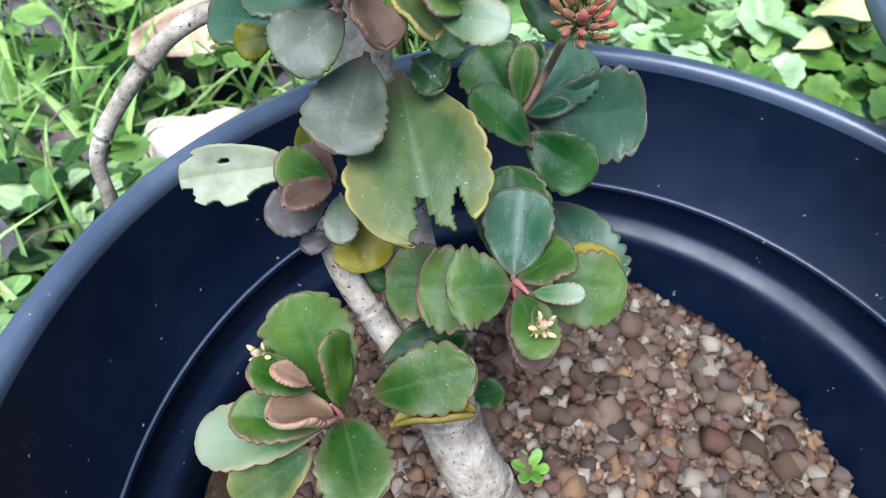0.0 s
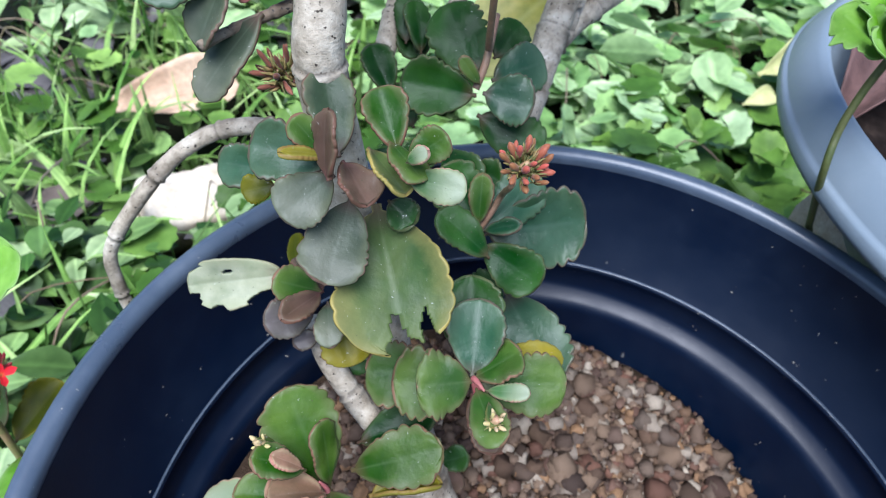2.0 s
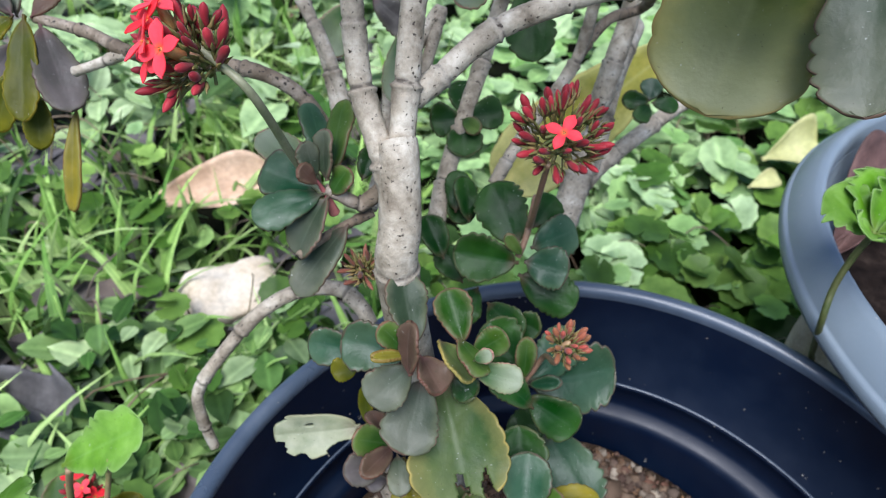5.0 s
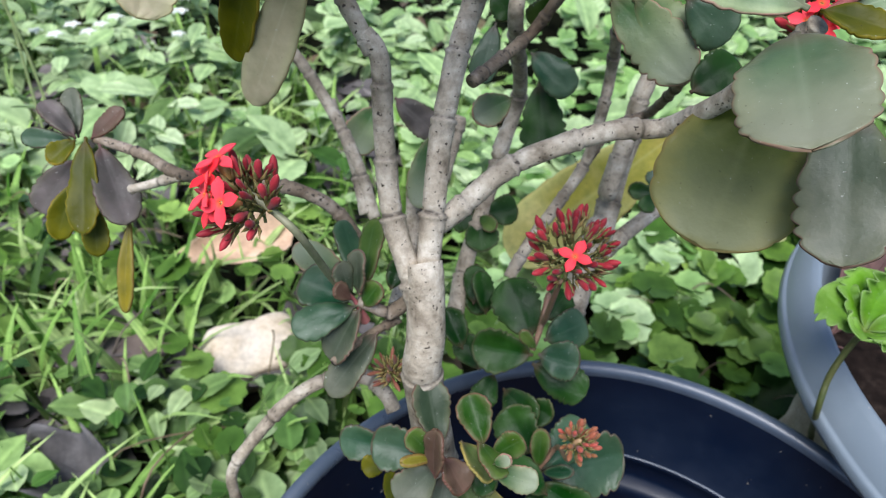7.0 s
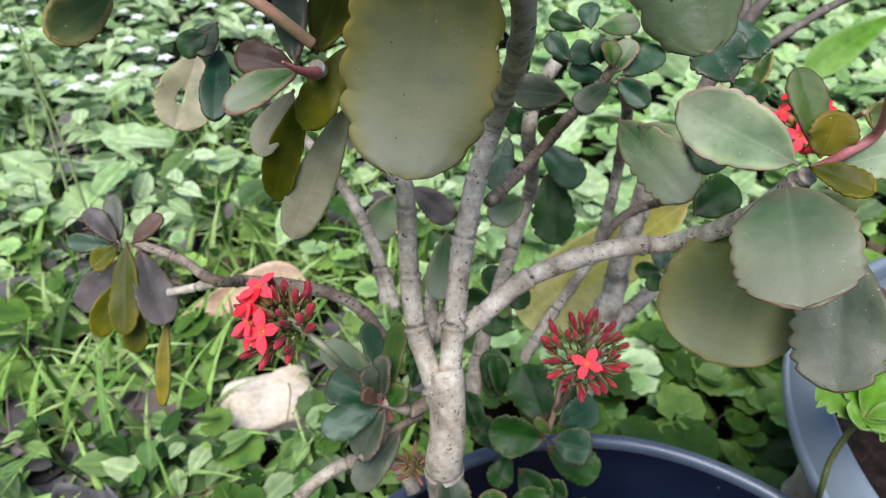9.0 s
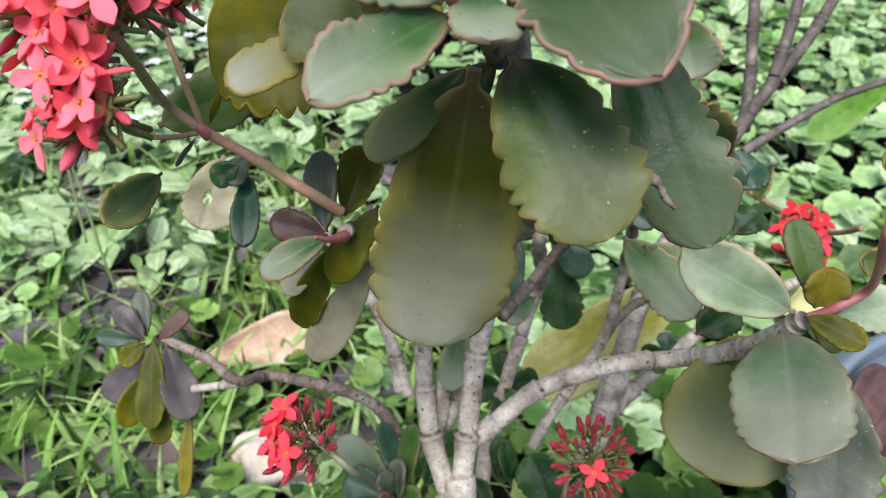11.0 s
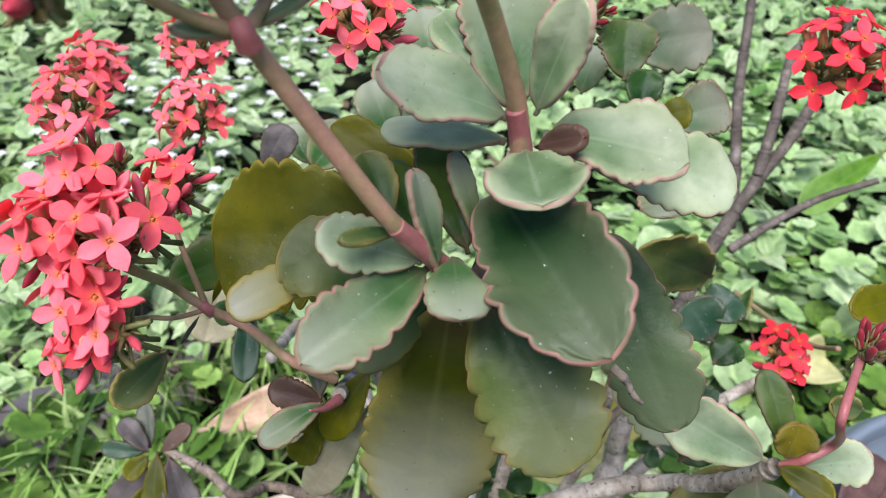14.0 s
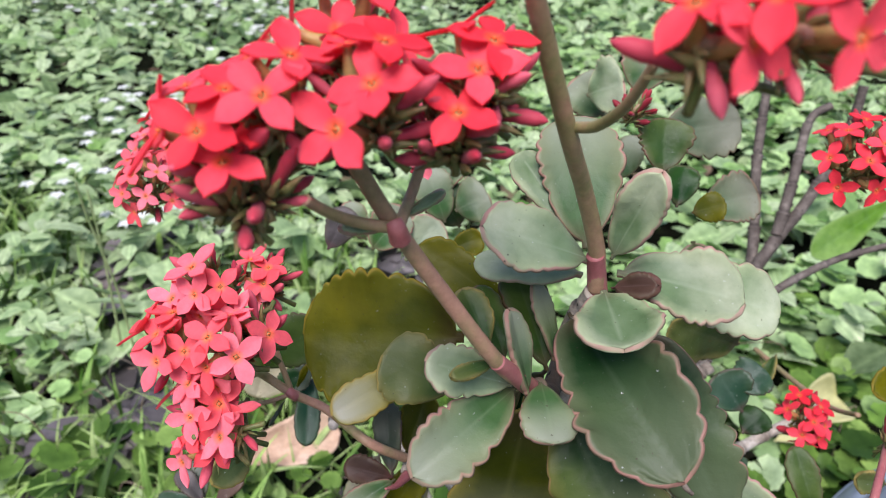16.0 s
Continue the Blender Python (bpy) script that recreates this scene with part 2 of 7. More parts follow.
def thing(name, label, category, at=(0, 0, 0), group="", kind=""):
    ob = new(name)
    ob.location = at
    ob.empty_display_size = 0.02
    return tagged(ob, label, category, group, kind)


def shell(sheet, faces, thick):
    """Gives a sheet of points and quads its thickness: a second side and a closed margin."""
    nrm = [Vector() for _ in sheet]
    for f in faces:
        a, b, c, d = (sheet[i] for i in f)
        n = (c - a).cross(d - b)
        for i in f:
            nrm[i] += n
    count = len(sheet)
    verts = [p + n.normalized() * h * 0.5 for p, n, h in zip(sheet, nrm, thick)]
    verts += [p - n.normalized() * h * 0.5 for p, n, h in zip(sheet, nrm, thick)]
    out = list(faces) + [tuple(i + count for i in reversed(f)) for f in faces]
    seen = {}
    for f in faces:
        for i in range(4):
            e = (f[i], f[(i + 1) % 4])
            seen[e] = seen.get(e, 0) + 1
    for a, b in seen:
        if (b, a) not in seen:
            out.append((b, a, a + count, b + count))
    return verts, out


def leaf_sheet(length, width, bend, cup, teeth, depth, rng, fat, bites, nu, nv, wave, fold):
    """An obovate leaf along +y from its stalk at 0, facing +z. Returns points, faces, edge and along values."""
    pts, edge, along = [], [], []
    phase = [rng.uniform(0, 6.28) for _ in range(4)]
    for i in range(nu + 1):
        s = i / nu
        body = max(0.0, min(1.0, (s - 0.05) / 0.95))
        prof = (body ** fat) * max(0.0, 1 - body ** 3.6) ** 0.5 if s > 0.05 else 0.0
        peak = (1 / (1 + 3.6 / (2 * fat))) ** (1 / 3.6)
        top = peak ** fat * (1 - peak ** 3.6) ** 0.5
        half = 0.5 * width * prof / top
        half = max(half, 0.5 * width * (0.085 if s < 0.94 else 0.0) * (1 if s < 0.3 else 0.4))
        for j in range(nv + 1):
            v = 2 * j / nv - 1
            v = math.copysign(abs(v) ** 0.8, v)
            side = 0 if v < 0 else 1
            run = s * teeth + 0.32 * math.sin(7 * s + phase[side]) + 0.1 * math.sin(23 * s + phase[1 - side])
            size = depth * (1.0 if width > 0.02 else 0.72) * (0.95 + 0.25 * math.sin(5 * s + phase[2 + side]))
            bite = 1 - size * (1 - abs(math.sin(math.pi * run)) ** 0.85) * abs(v) ** 5 * min(1, max(0, (s - 0.26) * 5))
            x = half * v * bite * (1 + 0.05 * math.sin(4.3 * s + phase[side]))
            crown = max(0.0, (s - 0.72) / 0.28) ** 1.5 * min(1.0, (1 - s) / 0.07)
            notch = 1 - abs(math.sin(math.pi * (v * teeth * 0.30 + phase[0]))) ** 0.7
            y = length * s * (1 - depth * (0.22 if width > 0.02 else 0.13) * notch * crown)
            z = cup * width * (v * v) * (prof / top) + length * bend * -(s ** 1.9)
            z += wave * width * abs(v) ** 2 * math.sin(s * 11 + phase[2 + side]) * prof
            z -= 0.035 * width * math.exp(-(v / 0.16) ** 2) * prof
            if fold:
                a = fold * v * v * math.copysign(1, v)
                x, z = x * math.cos(a * 0.9), z + abs(x) * math.sin(abs(a))
            pts.append(Vector((x, y, z)))
            edge.append(max(abs(v), max(0.0, (s - 0.86) / 0.14) * 0.995))
            along.append(s)
    faces = []
    for i in range(nu):
        for j in range(nv):
            a = i * (nv + 1) + j
            c = sum((pts[k] for k in (a, a + 1, a + nv + 1, a + nv + 2)), Vector()) / 4
            s, v = c.y / length, 2 * c.x / width
            wob = 1 + 0.22 * math.sin(23 * s + 17 * v)
            if any(((s - bs) / ru) ** 2 + ((v - bv) / rv) ** 2 < wob if ru > 0 else abs(v - bv) < rv * wob * ((s - bs) / -ru) for bs, bv, ru, rv in bites):
                continue
            faces.append((a, a + 1, a + nv + 2, a + nv + 1))
    return pts, faces, edge, along


LEAF_RNG = random.Random(7)


def leaf(parent, base, tip, width, face, tint, bend=0.12, cup=0.10, fat=0.56, bites=(), thick=0.0017, label="", teeth=8, depth=0.14, wave=0.085, fold=0.0, name="leaf"):
    """One leaf from its stalk to its tip (metres), width across, face: the way its upper side looks."""
    base, tip, face = Vector(base), Vector(tip), Vector(face)
    y = tip - base
    length = y.length
    y.normalize()
    z = (face - y * face.dot(y)).normalized()
    x = y.cross(z)
    big = width > 0.02
    bend *= LEAF_RNG.uniform(0.2, 2.6)
    cup *= LEAF_RNG.uniform(-0.4, 2.1)
    nu, nv = (110, 44) if bites else (90, 16) if big else (60, 12)
    pts, faces, edge, along = leaf_sheet(length, width, bend, cup, teeth, depth, LEAF_RNG, fat, bites, nu, nv, wave, fold)
    drop = pts[-1 - nv // 2].z
    tilt = math.atan2(-drop, length)
    turn = Matrix.Rotation(tilt, 3, "X")
    pts = [turn @ p for p in pts]
    thin = [thick * (1 - 0.55 * e ** 6) for e in edge]
    verts, faces = shell(pts, faces, thin)
    verts = [base + x * p.x + y * p.y + z * p.z for p in verts]
    return mesh_object(name, verts, faces, LEAF[tint], parent, label, floats={"edge": edge * 2, "along": along * 2})


def curve_points(pts, steps):
    """Points of a smooth curve through pts, steps to each stretch."""
    pts = [Vector(p) for p in pts]
    out = []
    for i in range(len(pts) - 1):
        a, b, c, d = pts[max(i - 1, 0)], pts[i], pts[i + 1], pts[min(i + 2, len(pts) - 1)]
        for k in range(steps):
            t = k / steps
            out.append(0.5 * (2 * b + (c - a) * t + (2 * a - 5 * b + 4 * c - d) * t * t + (3 * b - a - 3 * c + d) * t ** 3))
    out.append(pts[-1])
    return out


def tube(pts, radii, sides=12, lumps=0.0, rng=None):
    """Points and faces of a round tube with capped ends."""
    verts, faces = [], []
    up = Vector((0.3, 0.8, 0.5))
    for i, p in enumerate(pts):
        d = (pts[min(i + 1, len(pts) - 1)] - pts[max(i - 1, 0)]).normalized()
        u = (up - d * up.dot(d)).normalized()
        w = d.cross(u)
        up = u
        for k in range(sides):
            a = 2 * math.pi * k / sides
            r = radii[i] * (1 + (rng.uniform(-lumps, lumps) if rng else 0))
            verts.append(p + (u * math.cos(a) + w * math.sin(a)) * r)
    n = len(pts)
    for i in range(n - 1):
        for k in range(sides):
            a, b = i * sides + k, i * sides + (k + 1) % sides
            faces.append((a, b, b + sides, a + sides))
    verts += [pts[0], pts[-1]]
    for k in range(sides):
        faces.append((len(verts) - 2, (k + 1) % sides, k))
        faces.append((len(verts) - 1, (n - 1) * sides + k, (n - 1) * sides + (k + 1) % sides))
    return verts, faces


STEM_RNG = random.Random(3)


def stem(parent, pts, r0, r1, nodes=0.0, mat=BARK, name="stem", label="", sides=16, lumps=0.018):
    """A stem along pts that tapers from r0 to r1, with swollen leaf scars every `nodes` metres."""
    line = curve_points(pts, 14)
    run = [0.0]
    for a, b in zip(line, line[1:]):
        run.append(run[-1] + (b - a).length)
    if nodes:
        fine, at = [], 0.0
        step = 0.0008
        count = max(2, int(run[-1] / step))
        j = 0
        for k in range(count + 1):
            want = run[-1] * k / count
            while j < len(run) - 2 and run[j + 1] < want:
                j += 1
            f = (want - run[j]) / max(1e-9, run[j + 1] - run[j])
            fine.append(line[j].lerp(line[j + 1], f))
        line, run = fine, [run[-1] * k / count for k in range(count + 1)]
    nodes *= 1.25
    places = []
    at = nodes * STEM_RNG.uniform(0.3, 0.8)
    while nodes and at < run[-1]:
        places.append((at, STEM_RNG.uniform(0.6, 1.2)))
        at += nodes * STEM_RNG.uniform(0.75, 1.25)
    radii, scar = [], []
    for s in run:
        scar.append(0.0)
        r = r0 + (r1 - r0) * s / run[-1]
        for c, h in places:
            x = (s - c) / 0.0011
            scar[-1] = max(scar[-1], 1.0 * h * math.exp(-((x - 1.25) / 0.65) ** 2), 0.26 * math.exp(-((x + 2.0) / 2.5) ** 2))
            r += r * h * min(1.0, 0.0048 / r0) * (0.24 * math.exp(-(x / 0.75) ** 2) - 0.11 * math.exp(-((x - 1.5) / 0.8) ** 2) + 0.10 * math.exp(-((x + 3.0) / 2.4) ** 2))
        radii.append(r)
    verts, faces = tube(line, radii, sides, lumps, STEM_RNG)
    return mesh_object(name, verts, faces, mat, parent, label, floats={"scar": [min(1.0, v) for v in scar for _ in range(sides)] + [0.0, 0.0]})


# ---- more materials ----
def plastic(name, tone, scuff, rough, shine=0.5):
    m, nt, bsdf = material(name)
    n = noise_node(nt, 28, 6, 0.7)
    dust = ramp(nt, n.outputs["Fac"], [(0.45, (0, 0, 0)), (0.85, (0.30, 0.30, 0.30))])
    col = mixed(nt, dust, tone, scuff)
    dots = noise_node(nt, 300, 2)
    spots = ramp(nt, dots.outputs["Fac"], [(0.735, (0, 0, 0)), (0.78, (0.7, 0.7, 0.7))])
    col = mixed(nt, spots, col, (0.36, 0.33, 0.27))
    nt.links.new(col, bsdf.inputs["Base Color"])
    bsdf.inputs["Specular IOR Level"].default_value = shine
    r = ramp(nt, n.outputs["Fac"], [(0.3, (rough - 0.08,) * 3), (0.7, (rough + 0.14,) * 3)])
    nt.links.new(r, bsdf.inputs["Roughness"])
    g = noise_node(nt, 420, 3)
    bumped(nt, bsdf, g.outputs["Fac"], 0.12, 0.0003)
    return m


def foliage(name, tones, through=0.24, rough=0.5):
    """Thin leaves, each of its own tone, that let light through."""
    m, nt, bsdf = material(name)
    geo = nt.nodes.new("ShaderNodeNewGeometry")
    col = ramp(nt, geo.outputs["Random Per Island"], [(i / (len(tones) - 1), c) for i, c in enumerate(tones)])
    n = noise_node(nt, 90, 3)
    col = mixed(nt, 0.7, col, ramp(nt, n.outputs["Fac"], [(0.3, (0.6, 0.66, 0.6)), (0.7, (1.3, 1.25, 1.25))]), "MULTIPLY")
    col = mixed(nt, 0.8, col, ramp(nt, attribute(nt, "rad"), [(0.0, (1.25, 1.25, 1.2)), (0.22, (0.72, 0.76, 0.70)), (0.7, (1.0, 1.0, 1.0)), (1.0, (1.18, 1.15, 1.1))]), "MULTIPLY")
    nt.links.new(col, bsdf.inputs["Base Color"])
    bsdf.inputs["Roughness"].default_value = rough
    bsdf.inputs["Specular IOR Level"].default_value = 0.14
    tr = nt.nodes.new("ShaderNodeBsdfTranslucent")
    mix = nt.nodes.new("ShaderNodeMixShader")
    mix.inputs["Fac"].default_value = through
    nt.links.new(col, tr.inputs["Color"])
    nt.links.new(bsdf.outputs["BSDF"], mix.inputs[1])
    nt.links.new(tr.outputs["BSDF"], mix.inputs[2])
    nt.links.new(mix.outputs["Shader"], nt.nodes["Material Output"].inputs["Surface"])
    return m


def varied(name, tones, rough, bump_scale, bump=0.5, by_island=False):
    """Pieces that each take their own tone."""
    m, nt, bsdf = material(name)
    if by_island:
        src = nt.nodes.new("ShaderNodeNewGeometry").outputs["Random Per Island"]
    else:
        src = nt.nodes.new("ShaderNodeObjectInfo").outputs["Random"]
    col = ramp(nt, src, [(i / (len(tones) - 1), c) for i, c in enumerate(tones)])
    n = noise_node(nt, bump_scale, 5, 0.65)
    col = mixed(nt, 0.6, col, ramp(nt, n.outputs["Fac"], [(0.3, (0.55, 0.53, 0.5)), (0.7, (1.35, 1.35, 1.35))]), "MULTIPLY")
    nt.links.new(col, bsdf.inputs["Base Color"])
    bsdf.inputs["Roughness"].default_value, bsdf.inputs["Specular IOR Level"].default_value = rough, 0.15
    bumped(nt, bsdf, n.outputs["Fac"], bump, 0.0006)
    return m


POT_BLACK = plastic("black_plastic", (0.0007, 0.0040, 0.0140), (0.007, 0.017, 0.036), 0.38, 0.28)
POT_GREY = plastic("grey_plastic", (0.140, 0.172, 0.196), (0.25, 0.28, 0.30), 0.42)
STONE_TONES = [(0.036, 0.024, 0.017), (0.096, 0.060, 0.036), (0.052, 0.034, 0.025), (0.190, 0.110, 0.055), (0.070, 0.048, 0.035), (0.150, 0.102, 0.066), (0.044, 0.030, 0.023), (0.105, 0.052, 0.034), (0.088, 0.066, 0.050), (0.290, 0.245, 0.185), (0.056, 0.038, 0.028), (0.165, 0.112, 0.072), (0.076, 0.058, 0.046), (0.118, 0.078, 0.048)]
# Paler copy of the pot's plastic, imitating skylight on the upturned rim.
RIM_LIT = plastic("lit_black_plastic", (0.040, 0.055, 0.078), (0.15, 0.18, 0.22), 0.30)
PEBBLE = varied("pebble", STONE_TONES, 0.8, 320)
GRIT = varied("grit", STONE_TONES, 0.85, 320, by_island=True)
SOIL = mottled("potting_soil", [(0.3, (0.019, 0.013, 0.008)), (0.55, (0.054, 0.035, 0.022)), (0.75, (0.109, 0.077, 0.051))], 160, 0.95, 0.9, 0.002, shine=0.08)
DARKSOIL = mottled("dark_soil", [(0.3, (0.006, 0.004, 0.003)), (0.55, (0.018, 0.012, 0.009)), (0.75, (0.045, 0.032, 0.024))], 120, 0.95, 0.9, 0.002, shine=0.08)
# Dark earth taken near black, putting the shade of leaf gaps into it.
SHADEDEARTH = mottled("earth", [(0.3, (0.004, 0.004, 0.002)), (0.5, (0.010, 0.011, 0.006)), (0.72, (0.026, 0.032, 0.014))], 14, 0.95, 0.9, 0.01, shine=0.04)
CONCRETE = mottled("concrete", [(0.3, (0.28, 0.21, 0.14)), (0.55, (0.42, 0.34, 0.25)), (0.75, (0.54, 0.47, 0.37))], 60, 0.9, 0.7, 0.002)
ROCK = mottled("pale_rock", [(0.3, (0.404, 0.308, 0.193)), (0.5, (0.578, 0.491, 0.366)), (0.75, (0.688, 0.626, 0.520))], 22, 0.85, 0.6, 0.003)
DRYLEAF = mottled("dry_leaf", [(0.3, (0.336, 0.213, 0.129)), (0.55, (0.526, 0.370, 0.246)), (0.75, (0.672, 0.515, 0.381))], 22, 0.7, 0.4, 0.002)
GREYLEAF = mottled("rotting_leaf", [(0.3, (0.054, 0.051, 0.051)), (0.55, (0.114, 0.108, 0.105)), (0.75, (0.180, 0.168, 0.156))], 25, 0.75, 0.5, 0.002)
BROWNLEAF = mottled("brown_leaf", [(0.3, (0.050, 0.026, 0.022)), (0.6, (0.11, 0.06, 0.05)), (0.8, (0.18, 0.10, 0.08))], 60, 0.7, 0.5, 0.001)
YELLOWLEAF = mottled("yellow_leaf", [(0.3, (0.33, 0.33, 0.12)), (0.6, (0.44, 0.43, 0.20)), (0.8, (0.54, 0.53, 0.32))], 12, 0.5, 0.25, 0.001)
LITTER = varied("leaf_litter", [(0.080, 0.055, 0.035), (0.150, 0.105, 0.065), (0.210, 0.160, 0.110), (0.110, 0.095, 0.080), (0.250, 0.200, 0.100)], 0.8, 60, by_island=True)
DEADLEAF = varied("dead_leaf", [(0.068, 0.064, 0.065), (0.128, 0.116, 0.115), (0.045, 0.039, 0.037), (0.180, 0.165, 0.161), (0.098, 0.075, 0.061)], 0.8, 60, by_island=True)
ROUNDLEAF = foliage("round_leaf", [(0.017, 0.047, 0.007), (0.131, 0.249, 0.039), (0.041, 0.098, 0.014), (0.238, 0.371, 0.085), (0.091, 0.180, 0.026), (0.013, 0.040, 0.006), (0.171, 0.286, 0.058), (0.057, 0.127, 0.019)], rough=0.36)
WEEDLEAF = foliage("weed_leaf", [(0.012, 0.036, 0.007), (0.299, 0.450, 0.148), (0.017, 0.050, 0.010), (0.432, 0.550, 0.270), (0.072, 0.160, 0.031), (0.010, 0.030, 0.006), (0.216, 0.360, 0.094)], rough=0.36)
# A pale-leaved weed, its tones also raised for the brighter light further off.
PALELITWEED = foliage("pale_lit_weed_leaf", [(0.309, 0.440, 0.189), (0.412, 0.530, 0.280), (0.206, 0.330, 0.118), (0.474, 0.570, 0.334), (0.247, 0.380, 0.144)], rough=0.40)
# Lit copy of round_leaf: brighter light further off put into the colour.
LITROUND = foliage("lit_round_leaf", [(0.237, 0.402, 0.119), (0.392, 0.564, 0.239), (0.106, 0.230, 0.051), (0.498, 0.644, 0.342), (0.190, 0.345, 0.088)], rough=0.36)
GRASS = foliage("grass_blade", [(0.072, 0.180, 0.023), (0.340, 0.520, 0.136), (0.025, 0.070, 0.010), (0.454, 0.580, 0.225), (0.186, 0.340, 0.064)], 0.26)
WEEDSTEM = mottled("weed_stem", [(0.35, (0.045, 0.060, 0.014)), (0.65, (0.085, 0.085, 0.030))], 60, 0.5, 0.2, 0.0003)
WHITEPETAL = foliage("white_petal", [(0.75, 0.76, 0.72), (0.85, 0.85, 0.80)], 0.3)


def petal_material(name, a, b, through=0.40, throat=None):
    m, nt, bsdf = material(name)
    info = nt.nodes.new("ShaderNodeObjectInfo")
    col = ramp(nt, info.outputs["Random"], [(0.0, a), (0.55, tuple((p + q) / 2 for p, q in zip(a, b))), (1.0, b)])
    n = noise_node(nt, 500, 3)
    col = mixed(nt, 0.4, col, ramp(nt, n.outputs["Fac"], [(0.3, (0.8, 0.7, 0.7)), (0.7, (1.15, 1.2, 1.2))]), "MULTIPLY")
    if throat:
        coord, length = nt.nodes.new("ShaderNodeTexCoord"), nt.nodes.new("ShaderNodeVectorMath")
        length.operation = "LENGTH"
        nt.links.new(coord.outputs["Object"], length.inputs[0])
        near = nt.nodes.new("ShaderNodeMapRange")
        near.inputs["From Min"].default_value, near.inputs["From Max"].default_value = 0.0021, 0.0006
        nt.links.new(length.outputs["Value"], near.inputs["Value"])
        col = mixed(nt, near.outputs["Result"], col, throat)
    nt.links.new(col, bsdf.inputs["Base Color"])
    bsdf.inputs["Roughness"].default_value = 0.55
    bsdf.inputs["Specular IOR Level"].default_value = 0.25
    bsdf.inputs["Sheen Weight"].default_value = 0.12
    tr = nt.nodes.new("ShaderNodeBsdfTranslucent")
    mix = nt.nodes.new("ShaderNodeMixShader")
    mix.inputs["Fac"].default_value = through
    nt.links.new(col, tr.inputs["Color"])
    nt.links.new(bsdf.outputs["BSDF"], mix.inputs[1])
    nt.links.new(tr.outputs["BSDF"], mix.inputs[2])
    nt.links.new(mix.outputs["Shader"], nt.nodes["Material Output"].inputs["Surface"])
    return m


PETAL = petal_material("petal_red", (0.84, 0.026, 0.040), (0.92, 0.095, 0.125), throat=(0.85, 0.15, 0.04))
PETALP = petal_material("petal_pink_red", (0.90, 0.095, 0.105), (0.94, 0.25, 0.29), throat=(0.90, 0.24, 0.08))
BUDRED = petal_material("bud_red", (0.17, 0.008, 0.014), (0.38, 0.026, 0.036), 0.1)
BUDPINK = petal_material("bud_pink", (0.50, 0.035, 0.060), (0.78, 0.14, 0.18), 0.3)
BUDBROWN = petal_material("bud_brown", (0.10, 0.035, 0.020), (0.20, 0.07, 0.04), 0.1)
BUDYOUNG = petal_material("bud_young", (0.19, 0.085, 0.030), (0.38, 0.070, 0.050), 0.15)
CALYX = mottled("calyx", [(0.35, (0.085, 0.125, 0.030)), (0.65, (0.225, 0.150, 0.060))], 150, 0.5, 0.2, 0.0003)
THROAT = mottled("throat", [(0.35, (0.72, 0.14, 0.03)), (0.65, (0.78, 0.24, 0.05))], 300, 0.5, 0.1, 0.0002)
TUBE = mottled("flower_tube", [(0.35, (0.50, 0.16, 0.07)), (0.65, (0.40, 0.28, 0.09))], 120, 0.5, 0.1, 0.0002)


# ---- the black pot and what it holds ----
POT_AT = Vector((-0.002, 0.006, 0.2464))
POT_TURN = Vector((0, 0, 1)).rotation_difference(Vector((0.0365, -0.067, 0.997)))


def lathe(name, profile, mat, parent, at, turn, label="", seg=128, sag=0.0):
    verts, faces = [], []
    for r, z in profile:
        for k in range(seg):
            a = 2 * math.pi * k / seg
            wob = 1 + 0.0022 * math.sin(2 * a + 0.7) + 0.0012 * math.sin(5 * a)
            low = sag * min(0.0, 0.9 * r * math.cos(a) + 0.4 * r * math.sin(a) + 0.05) if -0.2 < z < -0.02 else 0.0
            verts.append(at + turn @ Vector((r * wob * math.cos(a), r * wob * math.sin(a), z + low)))
    n = len(profile)
    for i in range(n - 1):
        for k in range(seg):
            a, b = i * seg + k, i * seg + (k + 1) % seg
            faces.append((a, a + seg, b + seg, b))
    ob = mesh_object(name, verts, faces, mat, parent, label)
    return ob


pot = thing("plant_pot", "large round black plastic plant pot with a rolled rim", "plant pot", (0, 0, 0))
lathe("rim", [(0.1622, -0.0030), (0.1622, -0.0006), (0.1632, 0.0014), (0.1660, 0.0028), (0.1686, 0.0020), (0.1702, -0.0020), (0.1705, -0.0065), (0.1702, -0.0125), (0.1690, -0.0165), (0.1655, -0.0168), (0.1622, -0.0030)], RIM_LIT, pot, POT_AT, POT_TURN, "smooth scuffed rolled rim, lightened as if lit from above")
lathe("body", [(0.1620, -0.0028), (0.1612, -0.0080), (0.1518, -0.0565), (0.1500, -0.0578), (0.1498, -0.0590), (0.1506, -0.0600), (0.1490, -0.0700), (0.1478, -0.0728), (0.1430, -0.0752), (0.1405, -0.0775), (0.1398, -0.0810), (0.1290, -0.1350), (0.1120, -0.2350), (0.0, -0.2350),
               (0.0, -0.2440), (0.1160, -0.2440), (0.1190, -0.2400), (0.1350, -0.1400), (0.1480, -0.0820), (0.1560, -0.0770), (0.1652, -0.0170), (0.1620, -0.0028)], POT_BLACK, pot, POT_AT, POT_TURN, sag=0.12)
# Moulded line in the paler rim tone, as if its edge caught light.
lathe("ridge", [(0.1506, -0.0572), (0.1514, -0.0566), (0.1518, -0.0572), (0.1512, -0.0580), (0.1506, -0.0572)], RIM_LIT, pot, POT_AT, POT_TURN, "thin moulded line inside the wall", sag=0.12)


